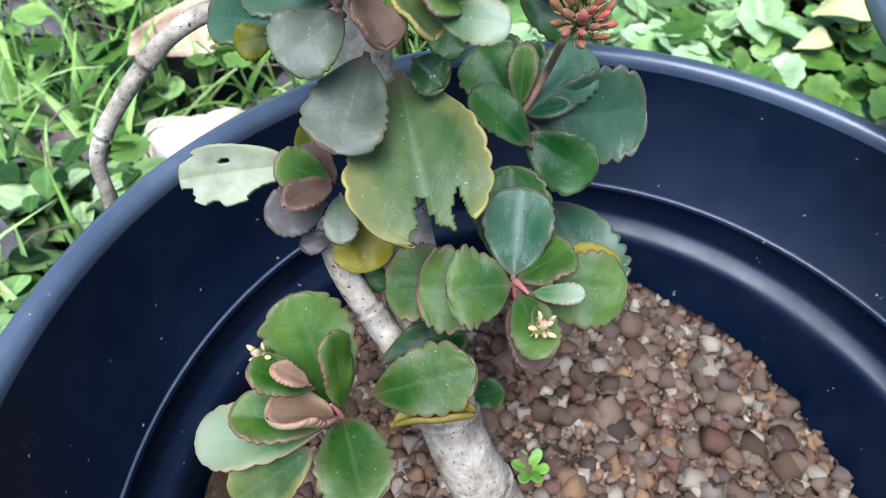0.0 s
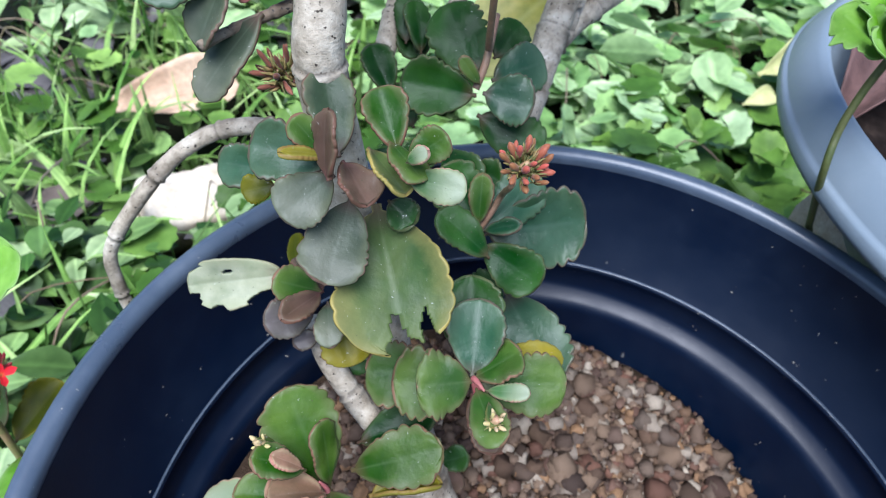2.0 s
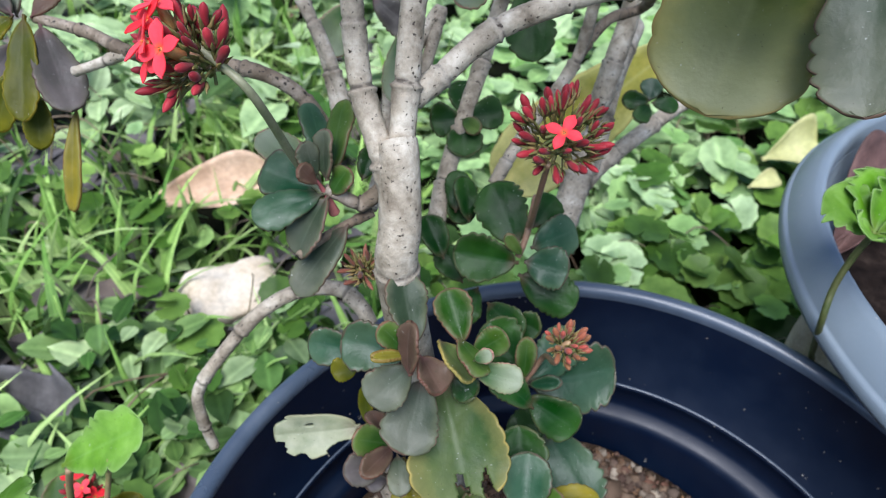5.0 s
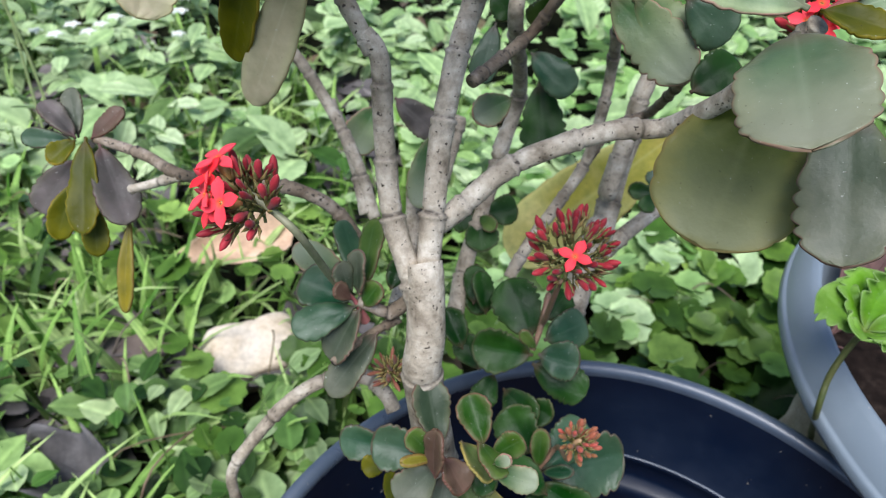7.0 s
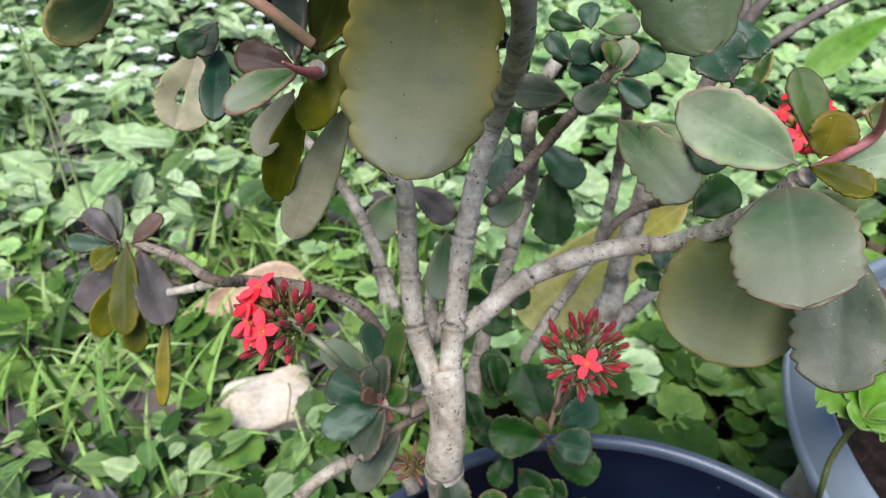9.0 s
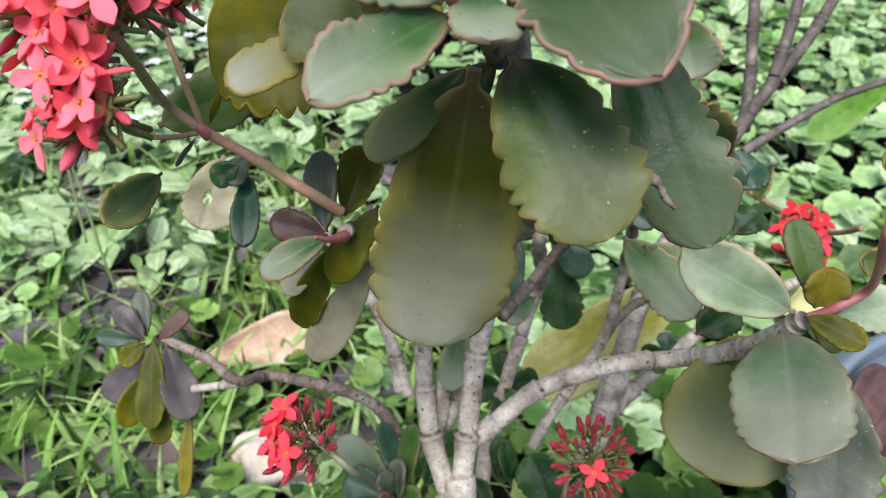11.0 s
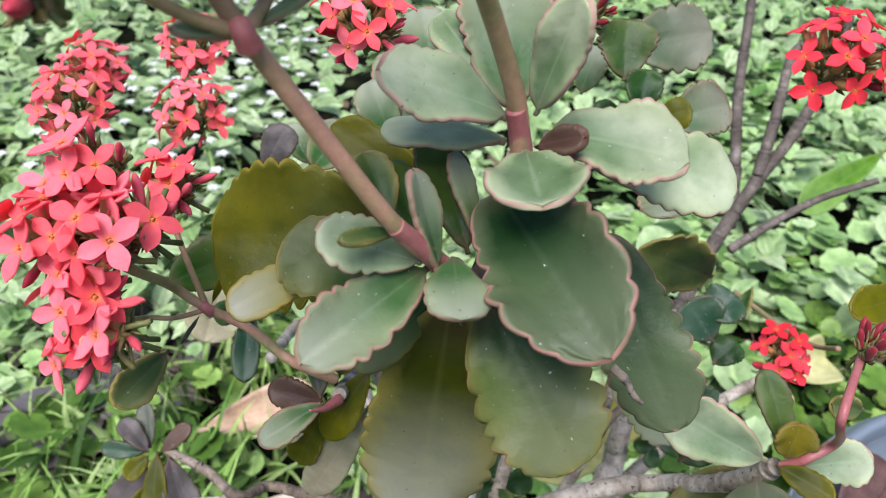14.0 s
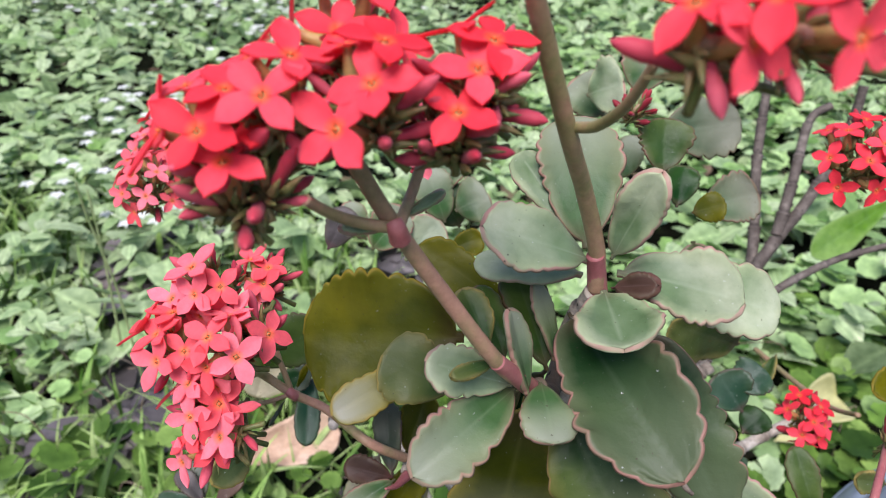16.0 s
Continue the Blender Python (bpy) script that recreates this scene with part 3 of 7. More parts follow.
def soil_height(x, y):
    return -0.104 + 0.16 * (max(-0.06, min(0.10, y)) - 0.075) - 0.08 * (x - 0.03) - 0.03 * max(0.0, math.hypot(x, y) - 0.100) + 0.005 * noise.noise(Vector((x * 22, y * 22, 0.3))) + 0.002 * noise.noise(Vector((x * 90, y * 90, 4)))


soil = tagged(new("soil"), "brown gravelly soil filling the black pot", "soil")
verts, faces = [], []
rings, seg = 26, 96
for i in range(rings + 1):
    for k in range(seg):
        a = 2 * math.pi * k / seg
        r = 0.1400 * i / rings
        x, y = r * math.cos(a), r * math.sin(a)
        z = soil_height(x, y)
        rr = min(r, 0.1392 + (z + 0.081) * 0.19 - 0.0008)
        verts.append(POT_AT + POT_TURN @ Vector((rr * math.cos(a), rr * math.sin(a), z)))
for i in range(rings):
    for k in range(seg):
        a, b = i * seg + k, i * seg + (k + 1) % seg
        faces.append((a, b, b + seg, a + seg))
mesh_object("soil_bed", verts, faces, SOIL, soil)


# ---- the succulent ----
plant = thing("kalanchoe_plant", "flowering kalanchoe with grey woody stems and scalloped fleshy leaves", "plant", (-0.03, 0.036, 0.14))
plant.location = (0, 0, 0)
# trunk and its fork
stem(plant, [(-0.0316, 0.0363, 0.1372), (-0.0500, 0.0430, 0.1780), (-0.0640, 0.0620, 0.2150), (-0.0740, 0.0765, 0.2500), (-0.0830, 0.0865, 0.2850), (-0.0884, 0.0906, 0.3151), (-0.0924, 0.0901, 0.3449), (-0.0918, 0.0931, 0.3599), (-0.0931, 0.1008, 0.3799), (-0.0941, 0.1042, 0.3849)], 0.0118, 0.00644, .034, BARK, "trunk", lumps=0.008)
stem(plant, [(-0.0940, 0.0969, 0.3679), (-0.0989, 0.1030, 0.3817), (-0.1064, 0.1156, 0.3972), (-0.1104, 0.1279, 0.4218), (-0.1125, 0.1354, 0.4436), (-0.1179, 0.1384, 0.4505)], 0.00434, 0.00315, .020, BARK, "branch")
stem(plant, [(-0.1148, 0.1365, 0.4450), (-0.1239, 0.1408, 0.4599), (-0.1297, 0.1442, 0.4704), (-0.1313, 0.0959, 0.5046)], 0.00294, 0.00210, .010, BARK, "branch")
stem(plant, [(-0.0936, 0.0969, 0.3679), (-0.0927, 0.1044, 0.3833), (-0.0920, 0.1148, 0.4023), (-0.0910, 0.1273, 0.4239), (-0.0873, 0.1408, 0.4466), (-0.0821, 0.1495, 0.4666), (-0.0815, 0.0920, 0.5180), (-0.0874, 0.0806, 0.5464), (-0.0921, 0.0846, 0.5700), (-0.0891, 0.0769, 0.5939)], 0.00434, 0.00238, .022, BARK, "branch")
stem(plant, [(-0.0921, 0.0846, 0.5700), (-0.0954, 0.0741, 0.5652), (-0.0998, 0.0647, 0.5764)], 0.00238, 0.00182, .014, TWIG, "branch")
stem(plant, [(-0.0901, 0.1152, 0.3932), (-0.0826, 0.1181, 0.3998), (-0.0671, 0.1259, 0.4123), (-0.0474, 0.1306, 0.4208), (-0.0318, 0.1323, 0.4258), (-0.0156, 0.1338, 0.4274), (-0.0030, 0.1179, 0.4505), (0.0048, 0.1056, 0.4764)], 0.00385, 0.00294, .018, BARK, "branch")
stem(plant, [(-0.1196, 0.1736, 0.3471), (-0.1309, 0.1911, 0.3686), (-0.1469, 0.2074, 0.3889), (-0.1601, 0.2102, 0.4083), (-0.1767, 0.2193, 0.4197), (-0.1637, 0.1341, 0.4793)], 0.00280, 0.00210, .020, BARK, "branch")
stem(plant, [(-0.1212, 0.1411, 0.3598), (-0.1311, 0.1448, 0.3724), (-0.1426, 0.1448, 0.3805), (-0.1593, 0.1465, 0.3829), (-0.1810, 0.1541, 0.3768), (-0.1887, 0.1384, 0.3901), (-0.2067, 0.1505, 0.3894), (-0.2304, 0.1616, 0.3877)], 0.00280, 0.00196, .016, TWIG, "branch")
stem(plant, [(-0.1887, 0.1380, 0.3896), (-0.1994, 0.1397, 0.3840), (-0.2105, 0.1417, 0.3787)], 0.00210, 0.00154, .016, BARK, "branch")
stem(plant, [(-0.0822, 0.1415, 0.4348), (-0.0739, 0.1552, 0.4356), (-0.0609, 0.1783, 0.4369), (-0.0520, 0.1780, 0.4521), (-0.0450, 0.1784, 0.4620), (-0.0390, 0.1810, 0.4714)], 0.00238, 0.00196, .010, TWIG, "branch")
stem(plant, [(-0.1049, 0.1160, 0.2832), (-0.1089, 0.1207, 0.2882), (-0.1189, 0.1257, 0.2933), (-0.1355, 0.1246, 0.2918), (-0.1510, 0.1180, 0.2845), (-0.1657, 0.1093, 0.2690), (-0.1786, 0.1016, 0.2489), (-0.1788, 0.0977, 0.2329), (-0.1753, 0.0945, 0.2149)], 0.00350, 0.00238, .020, BARK, "branch")
stem(plant, [(-0.0983, 0.1079, 0.3639), (-0.1059, 0.1070, 0.3566), (-0.1132, 0.1056, 0.3608), (-0.1177, 0.1051, 0.3631)], 0.00280, 0.00210, .016, TWIG, "branch")
stem(plant, [(-0.1024, 0.1098, 0.3508), (-0.1116, 0.1045, 0.3480), (-0.1199, 0.0958, 0.3473), (-0.1249, 0.0895, 0.3463)], 0.00182, 0.00140, .012, TWIG, "branch")
stem(plant, [(-0.0540, 0.0450, 0.1860), (-0.0690, 0.0480, 0.2180), (-0.0800, 0.0540, 0.2320), (-0.0910, 0.0620, 0.2460), (-0.0935, 0.0640, 0.2620)], 0.0056, 0.0036, .020, BARK, "branch")
# stems behind
stem(plant, [(-0.0186, 0.1909, 0.2617), (-0.0100, 0.2134, 0.2839), (-0.0024, 0.2329, 0.3032), (-0.0008, 0.2304, 0.2882), (0.0082, 0.2619, 0.3220), (0.0182, 0.2831, 0.3448), (-0.0018, 0.2346, 0.3273), (0.0047, 0.2470, 0.3581), (0.0083, 0.2525, 0.3805), (0.0177, 0.2644, 0.3949), (0.0305, 0.2717, 0.4036)], 0.00800, 0.00420, .026, BARK, "branch")
stem(plant, [(-0.0097, 0.2148, 0.2786), (0.0052, 0.2317, 0.2896), (0.0280, 0.2524, 0.2976), (0.0490, 0.2714, 0.3037), (0.0679, 0.2875, 0.3066), (0.1008, 0.3067, 0.3132), (0.1452, 0.3292, 0.3235)], 0.00500, 0.00330, .022, BARK, "branch")
stem(plant, [(-0.0562, 0.1672, 0.3223), (-0.0476, 0.1782, 0.3356), (-0.0349, 0.1912, 0.3512), (-0.0237, 0.2041, 0.3668), (-0.0204, 0.2102, 0.3900), (-0.0198, 0.2137, 0.4101), (-0.0304, 0.1811, 0.4556), (-0.0367, 0.1785, 0.4682)], 0.00294, 0.00224, .016, BARK, "branch")
stem(plant, [(-0.0805, 0.1519, 0.3093), (-0.0761, 0.1786, 0.3233), (-0.0651, 0.2084, 0.3554), (-0.0613, 0.2207, 0.3686), (-0.0646, 0.2116, 0.3610), (-0.0575, 0.2218, 0.3891), (-0.0669, 0.1812, 0.4405), (-0.0651, 0.1868, 0.4552), (-0.0588, 0.1908, 0.4680)], 0.00420, 0.00280, .024, BARK, "branch")
stem(plant, [(-0.0237, 0.2041, 0.3668), (-0.0121, 0.2143, 0.3791), (0.0041, 0.2195, 0.3852), (-0.0097, 0.1475, 0.4394)], 0.00238, 0.00182, .016, TWIG, "branch")
stem(plant, [(-0.1238, 0.1752, 0.3480), (-0.1300, 0.1895, 0.3632), (-0.1397, 0.2038, 0.3782), (-0.1439, 0.2101, 0.3848)], 0.00322, 0.00238, .022, BARK, "branch")
stem(plant, [(-0.1072, 0.1406, 0.3260), (-0.1018, 0.1679, 0.3406), (-0.1009, 0.1825, 0.3562), (-0.0843, 0.2058, 0.3815), (-0.0998, 0.1652, 0.3364), (-0.1042, 0.1821, 0.3572)], 0.00308, 0.00238, .02, BARK, "branch")
stem(plant, [(0.0281, 0.2806, 0.3849), (0.0456, 0.3051, 0.4191), (0.0738, 0.3388, 0.4486), (0.0959, 0.3582, 0.4752), (0.1122, 0.3735, 0.5139), (0.1150, 0.3811, 0.5423)], 0.00462, 0.00280, .018, DARKTWIG, "branch")
stem(plant, [(0.0589, 0.3079, 0.4224), (0.0848, 0.3193, 0.4374), (0.1059, 0.3199, 0.4547), (0.1324, 0.3187, 0.4690)], 0.00280, 0.00182, .018, DARKTWIG, "branch")
stem(plant, [(0.0617, 0.3241, 0.4281), (0.0665, 0.3530, 0.4519), (0.0651, 0.3794, 0.4899), (0.0687, 0.4081, 0.5310), (0.0711, 0.4326, 0.5662)], 0.00378, 0.00252, .018, DARKTWIG, "branch")
stem(plant, [(0.0768, 0.3430, 0.4544), (0.0848, 0.3634, 0.4833), (0.0926, 0.3857, 0.5151), (0.1057, 0.3926, 0.5242)], 0.00378, 0.00252, .018, DARKTWIG, "branch")
stem(plant, [(0.0562, 0.2777, 0.4141), (0.0620, 0.2379, 0.4267), (0.0653, 0.2095, 0.4383), (0.0625, 0.1860, 0.4572)], 0.00154, 0.00112, 0, STALK, "branch")
# flower stalks
stem(plant, [(-0.0458, 0.1321, 0.3128), (-0.0431, 0.1371, 0.3205), (-0.0409, 0.1453, 0.3341), (-0.0431, 0.1332, 0.3291), (-0.0455, 0.1092, 0.3768)], 0.00139, 0.00104, 0, BROWNSTALK, "stalk")
stem(plant, [(-0.0426, 0.0902, 0.2827), (-0.0389, 0.0919, 0.2897), (-0.0356, 0.0917, 0.3003), (-0.0362, 0.0757, 0.3169), (-0.0357, 0.0739, 0.3207)], 0.00116, 0.00093, 0, BROWNSTALK, "stalk")
stem(plant, [(-0.1174, 0.1041, 0.3619), (-0.1258, 0.1064, 0.3712), (-0.1316, 0.0888, 0.4060), (-0.1397, 0.0904, 0.4144), (-0.1464, 0.0930, 0.4177)], 0.00151, 0.00116, 0, SAGESTALK, "stalk")
stem(plant, [(-0.1320, 0.0959, 0.5108), (-0.1426, 0.0912, 0.5219), (-0.1571, 0.1014, 0.5231), (-0.1670, 0.1007, 0.5294), (-0.1757, 0.0994, 0.5381), (-0.1690, 0.0736, 0.5630), (-0.1737, 0.0711, 0.5698)], 0.00151, 0.00116, 0, STALK, "stalk")
stem(plant, [(-0.1673, 0.1009, 0.5296), (-0.1713, 0.1039, 0.5411), (-0.1752, 0.1082, 0.5510), (-0.1772, 0.1125, 0.5573)], 0.00093, 0.00070, 0, STALK, "stalk")
stem(plant, [(-0.1673, 0.1008, 0.5293), (-0.1742, 0.0959, 0.5297), (-0.1809, 0.0908, 0.5333), (-0.1739, 0.0613, 0.5560), (-0.1770, 0.0570, 0.5500)], 0.00070, 0.00058, 0, STALK, "stalk")
stem(plant, [(-0.1021, 0.0645, 0.5763), (-0.1097, 0.0563, 0.5896), (-0.1204, 0.0533, 0.6069), (-0.1299, 0.0500, 0.6238), (-0.1346, 0.0472, 0.6344), (-0.1383, 0.0457, 0.6432)], 0.00174, 0.00139, 0, STALK, "stalk")
stem(plant, [(-0.1297, 0.0481, 0.6246), (-0.1346, 0.0448, 0.6272), (-0.1381, 0.0402, 0.6313), (-0.1406, 0.0360, 0.6359)], 0.00104, 0.00081, 0, STALK, "stalk")
stem(plant, [(-0.1289, 0.0484, 0.6249), (-0.1276, 0.0551, 0.6275), (-0.1253, 0.0599, 0.6343), (-0.1238, 0.0544, 0.6336)], 0.00104, 0.00081, 0, STALK, "stalk")
stem(plant, [(-0.0888, 0.0773, 0.5943), (-0.0905, 0.0771, 0.6047), (-0.0958, 0.0731, 0.6202), (-0.1012, 0.0655, 0.6342), (-0.1090, 0.0572, 0.6556), (-0.1128, 0.0523, 0.6665)], 0.00186, 0.00151, 0, STALK, "stalk")
stem(plant, [(-0.1009, 0.0646, 0.6372), (-0.0979, 0.0594, 0.6401), (-0.0957, 0.0520, 0.6468), (-0.0944, 0.0457, 0.6554)], 0.00104, 0.00075, 0, STALK, "stalk")
stem(plant, [(0.0042, 0.1032, 0.4798), (0.0085, 0.1008, 0.4862), (0.0150, 0.1006, 0.4954), (-0.0053, 0.0774, 0.5292), (0.0076, 0.0986, 0.5309)], 0.00139, 0.00104, 0, REDSTALK, "stalk")
stem(plant, [(-0.1015, 0.0642, 0.5759), (-0.1058, 0.0596, 0.5836), (-0.1101, 0.0557, 0.5905)], 0.00212, 0.00172, 0, REDSTALK, "stalk")
stem(plant, [(-0.0884, 0.0778, 0.5934), (-0.0894, 0.0777, 0.5985), (-0.0907, 0.0765, 0.6038)], 0.00225, 0.00190, 0, REDSTALK, "stalk")
stem(plant, [(-0.0387, 0.0385, 0.2635), (-0.0415, 0.0395, 0.2712), (-0.0389, 0.0332, 0.2749)], 0.00197, 0.00035, 0, REDSTALK, "stalk")
stem(plant, [(-0.1149, 0.1049, 0.3534), (-0.1174, 0.1041, 0.3619), (-0.1201, 0.1039, 0.3681)], 0.00197, 0.00035, 0, REDSTALK, "stalk")
stem(plant, [(-0.1313, 0.0950, 0.5035), (-0.1337, 0.0878, 0.5075), (-0.1363, 0.0833, 0.5115)], 0.00174, 0.00035, 0, REDSTALK, "stalk")
stem(plant, [(-0.0849, 0.0168, 0.2299), (-0.0841, 0.0168, 0.2379), (-0.0863, 0.0168, 0.2434)], 0.00174, 0.00035, 0, REDSTALK, "stalk")

stem(plant, [(-0.0615, 0.0789, 0.5393), (-0.0586, 0.0759, 0.5384), (-0.0569, 0.0742, 0.5360), (-0.0545, 0.0730, 0.5343)], 0.00112, 0.00056, .004, TWIG, "withered_edge")
stem(plant, [(-0.1286, 0.0480, 0.6226), (-0.1291, 0.0472, 0.6250), (-0.1297, 0.0478, 0.6259)], 0.00186, 0.00151, 0, REDSTALK, "stalk")
stem(plant, [(-0.1663, 0.1011, 0.5281), (-0.1671, 0.1000, 0.5301), (-0.1683, 0.1005, 0.5308)], 0.00174, 0.00139, 0, REDSTALK, "stalk")
# leaves of the plant, rosette by rosette
# R1
leaf(plant, (-0.0852, 0.0197, 0.2325), (-0.0992, 0.0396, 0.2587), 0.0251, (0.27, -0.69, 0.67), "green")
leaf(plant, (-0.0863, 0.0161, 0.2347), (-0.1266, 0.0151, 0.2178), 0.0191, (-0.35, -0.37, 0.86), "grey", label="chalk-stained grey-green leaf")
leaf(plant, (-0.0858, 0.0146, 0.2387), (-0.1109, 0.0108, 0.2435), 0.0151, (0.21, -0.21, 0.95), "green")
leaf(plant, (-0.0838, 0.0178, 0.2362), (-0.0746, -0.0061, 0.2361), 0.0210, (-0.06, -0.03, 1.00), "green")
leaf(plant, (-0.0841, 0.0195, 0.2351), (-0.0873, 0.0294, 0.2576), 0.0127, (0.85, -0.42, 0.31), "green")
leaf(plant, (-0.0842, 0.0140, 0.2408), (-0.0994, 0.0072, 0.2509), 0.0166, (0.34, 0.46, 0.82), "pink", fold=.5)
leaf(plant, (-0.0900, 0.0164, 0.2511), (-0.1045, 0.0146, 0.2604), 0.0111, (0.55, -0.17, 0.82), "green")
leaf(plant, (-0.0903, 0.0149, 0.2552), (-0.0988, 0.0153, 0.2610), 0.0061, (0.54, -0.22, 0.81), "pink")
leaf(plant, (-0.0977, 0.0188, 0.2561), (-0.1042, 0.0202, 0.2601), 0.0055, (0.51, -0.07, 0.86), "yellow")
leaf(plant, (-0.0910, 0.0139, 0.2246), (-0.1130, 0.0018, 0.2110), 0.0173, (-0.13, -0.62, 0.77), "yellow")
leaf(plant, (-0.0776, 0.0267, 0.2321), (-0.0499, 0.0294, 0.2452), 0.0202, (-0.30, -0.58, 0.76), "green")
leaf(plant, (-0.0713, 0.0200, 0.2287), (-0.0487, 0.0240, 0.2321), 0.0103, (-0.18, 0.18, 0.97), "rust", fold=.5)
leaf(plant, (-0.0772, 0.0392, 0.2272), (-0.0520, 0.0475, 0.2346), 0.0152, (-0.18, -0.29, 0.94), "dark")
leaf(plant, (-0.0470, 0.0524, 0.1907), (-0.0359, 0.0534, 0.1969), 0.0114, (-0.36, -0.56, 0.74), "dark")
leaf(plant, (-0.0527, 0.0464, 0.1852), (-0.0360, 0.0523, 0.1770), 0.0103, (0.46, -0.05, 0.89), "maroon")
# R2
leaf(plant, (-0.0408, 0.0513, 0.2589), (-0.0433, 0.0736, 0.2792), 0.0211, (-0.09, -0.68, 0.73), "dark")
leaf(plant, (-0.0421, 0.0406, 0.2708), (-0.0412, 0.0593, 0.2851), 0.0184, (-0.10, -0.60, 0.79), "blue")
leaf(plant, (-0.0485, 0.0473, 0.2580), (-0.0755, 0.0507, 0.2558), 0.0226, (-0.14, -0.62, 0.77), "green")
leaf(plant, (-0.0433, 0.0429, 0.2621), (-0.0662, 0.0439, 0.2604), 0.0233, (-0.08, -0.63, 0.77), "green")
leaf(plant, (-0.0422, 0.0396, 0.2699), (-0.0582, 0.0353, 0.2715), 0.0209, (0.24, -0.58, 0.78), "green")
leaf(plant, (-0.0378, 0.0512, 0.2642), (-0.0128, 0.0521, 0.2676), 0.0122, (-0.13, -0.10, 0.99), "rust")
leaf(plant, (-0.0405, 0.0393, 0.2697), (-0.0138, 0.0393, 0.2722), 0.0206, (-0.07, -0.63, 0.77), "green")
leaf(plant, (-0.0412, 0.0389, 0.2720), (-0.0283, 0.0446, 0.2798), 0.0175, (-0.54, 0.08, 0.84), "green")
leaf(plant, (-0.0382, 0.0332, 0.2749), (-0.0263, 0.0300, 0.2800), 0.0060, (-0.44, -0.28, 0.85), "grey")
leaf(plant, (-0.0416, 0.0389, 0.2638), (-0.0338, 0.0230, 0.2575), 0.0133, (0.28, -0.24, 0.93), "maroon")
leaf(plant, (-0.0408, 0.0356, 0.2716), (-0.0345, 0.0178, 0.2717), 0.0116, (-0.35, -0.12, 0.93), "green")
leaf(plant, (-0.0378, 0.0283, 0.2758), (-0.0365, 0.0204, 0.2767), 0.0036, (0.01, 0.12, 0.99), "yellow")
leaf(plant, (-0.0279, 0.0922, 0.2515), (-0.0099, 0.0595, 0.2428), 0.0273, (-0.29, -0.39, 0.87), "blue")
leaf(plant, (-0.0446, 0.0898, 0.2457), (-0.0298, 0.0937, 0.2529), 0.0176, (-0.18, -0.66, 0.73), "dark")
# torn leaf, spotted leaf and the pale holed leaf
leaf(plant, (-0.0751, 0.0757, 0.3059), (-0.0623, 0.0371, 0.2870), 0.0357, (-0.07, -0.46, 0.89), "yellow", fat=0.62, bites=((.73,-.42,-.27,.19),(.70,.08,-.30,.24),(1.04,-.18,.13,.16),), depth=.07, label="yellowing leaf with a torn tip")
leaf(plant, (-0.0813, 0.0660, 0.3167), (-0.0853, 0.0433, 0.3056), 0.0198, (0.15, -0.45, 0.88), "dusk")
leaf(plant, (-0.1036, 0.0716, 0.2763), (-0.1358, 0.0709, 0.2677), 0.0172, (-0.14, -0.79, 0.60), "pale", fat=0.42, bites=((.56,.42,.055,.11),(.80,.75,-.16,.30),(.2,-.9,.2,.4),(1.02,-.55,.16,.30),(.70,-1.05,.10,.22),), depth=.04, label="pale chewed leaf with a hole")
# R5, the small rosette under them
leaf(plant, (-0.0913, 0.0635, 0.2783), (-0.1046, 0.0588, 0.2877), 0.0117, (0.60, -0.54, 0.59), "green")
leaf(plant, (-0.0907, 0.0605, 0.2810), (-0.0997, 0.0465, 0.2846), 0.0088, (0.44, -0.06, 0.89), "maroon")
leaf(plant, (-0.0931, 0.0617, 0.2713), (-0.1070, 0.0526, 0.2739), 0.0139, (0.48, -0.55, 0.68), "lilac")
leaf(plant, (-0.0886, 0.0596, 0.2775), (-0.0862, 0.0462, 0.2734), 0.0094, (0.08, -0.28, 0.96), "dusk")
leaf(plant, (-0.0865, 0.0632, 0.2700), (-0.0798, 0.0490, 0.2597), 0.0168, (0.07, -0.56, 0.82), "rust")
leaf(plant, (-0.0910, 0.0643, 0.2763), (-0.1009, 0.0745, 0.2803), 0.0096, (0.47, 0.12, 0.87), "maroon")
leaf(plant, (-0.0915, 0.0593, 0.2610), (-0.0996, 0.0557, 0.2605), 0.0071, (0.23, -0.64, 0.74), "lilac")
leaf(plant, (-0.0889, 0.0643, 0.2379), (-0.0765, 0.0642, 0.2377), 0.0081, (0.00, -0.63, 0.77), "dark")
leaf(plant, (-0.1006, 0.0734, 0.2729), (-0.1042, 0.0907, 0.2756), 0.0069, (-0.44, -0.23, 0.87), "olive")
# ros3
leaf(plant, (-0.0395, 0.0935, 0.2803), (-0.0034, 0.1031, 0.2807), 0.0287, (0.19, -0.75, 0.63), "blue")
leaf(plant, (-0.0405, 0.0913, 0.2837), (-0.0219, 0.1074, 0.2955), 0.0193, (0.10, -0.66, 0.74), "blue")
leaf(plant, (-0.0412, 0.1019, 0.2771), (-0.0548, 0.1176, 0.2887), 0.0205, (-0.20, -0.69, 0.70), "dark")
leaf(plant, (-0.0419, 0.0897, 0.2877), (-0.0423, 0.0977, 0.3030), 0.0085, (-0.09, -0.89, 0.46), "green")
leaf(plant, (-0.0378, 0.0817, 0.2803), (-0.0554, 0.0891, 0.2926), 0.0131, (0.24, -0.64, 0.73), "dark")
leaf(plant, (-0.0404, 0.0862, 0.2818), (-0.0199, 0.0776, 0.2739), 0.0174, (-0.09, -0.79, 0.61), "dark")
leaf(plant, (-0.0401, 0.0882, 0.2863), (-0.0287, 0.0849, 0.2940), 0.0057, (-0.57, -0.53, 0.63), "blue")
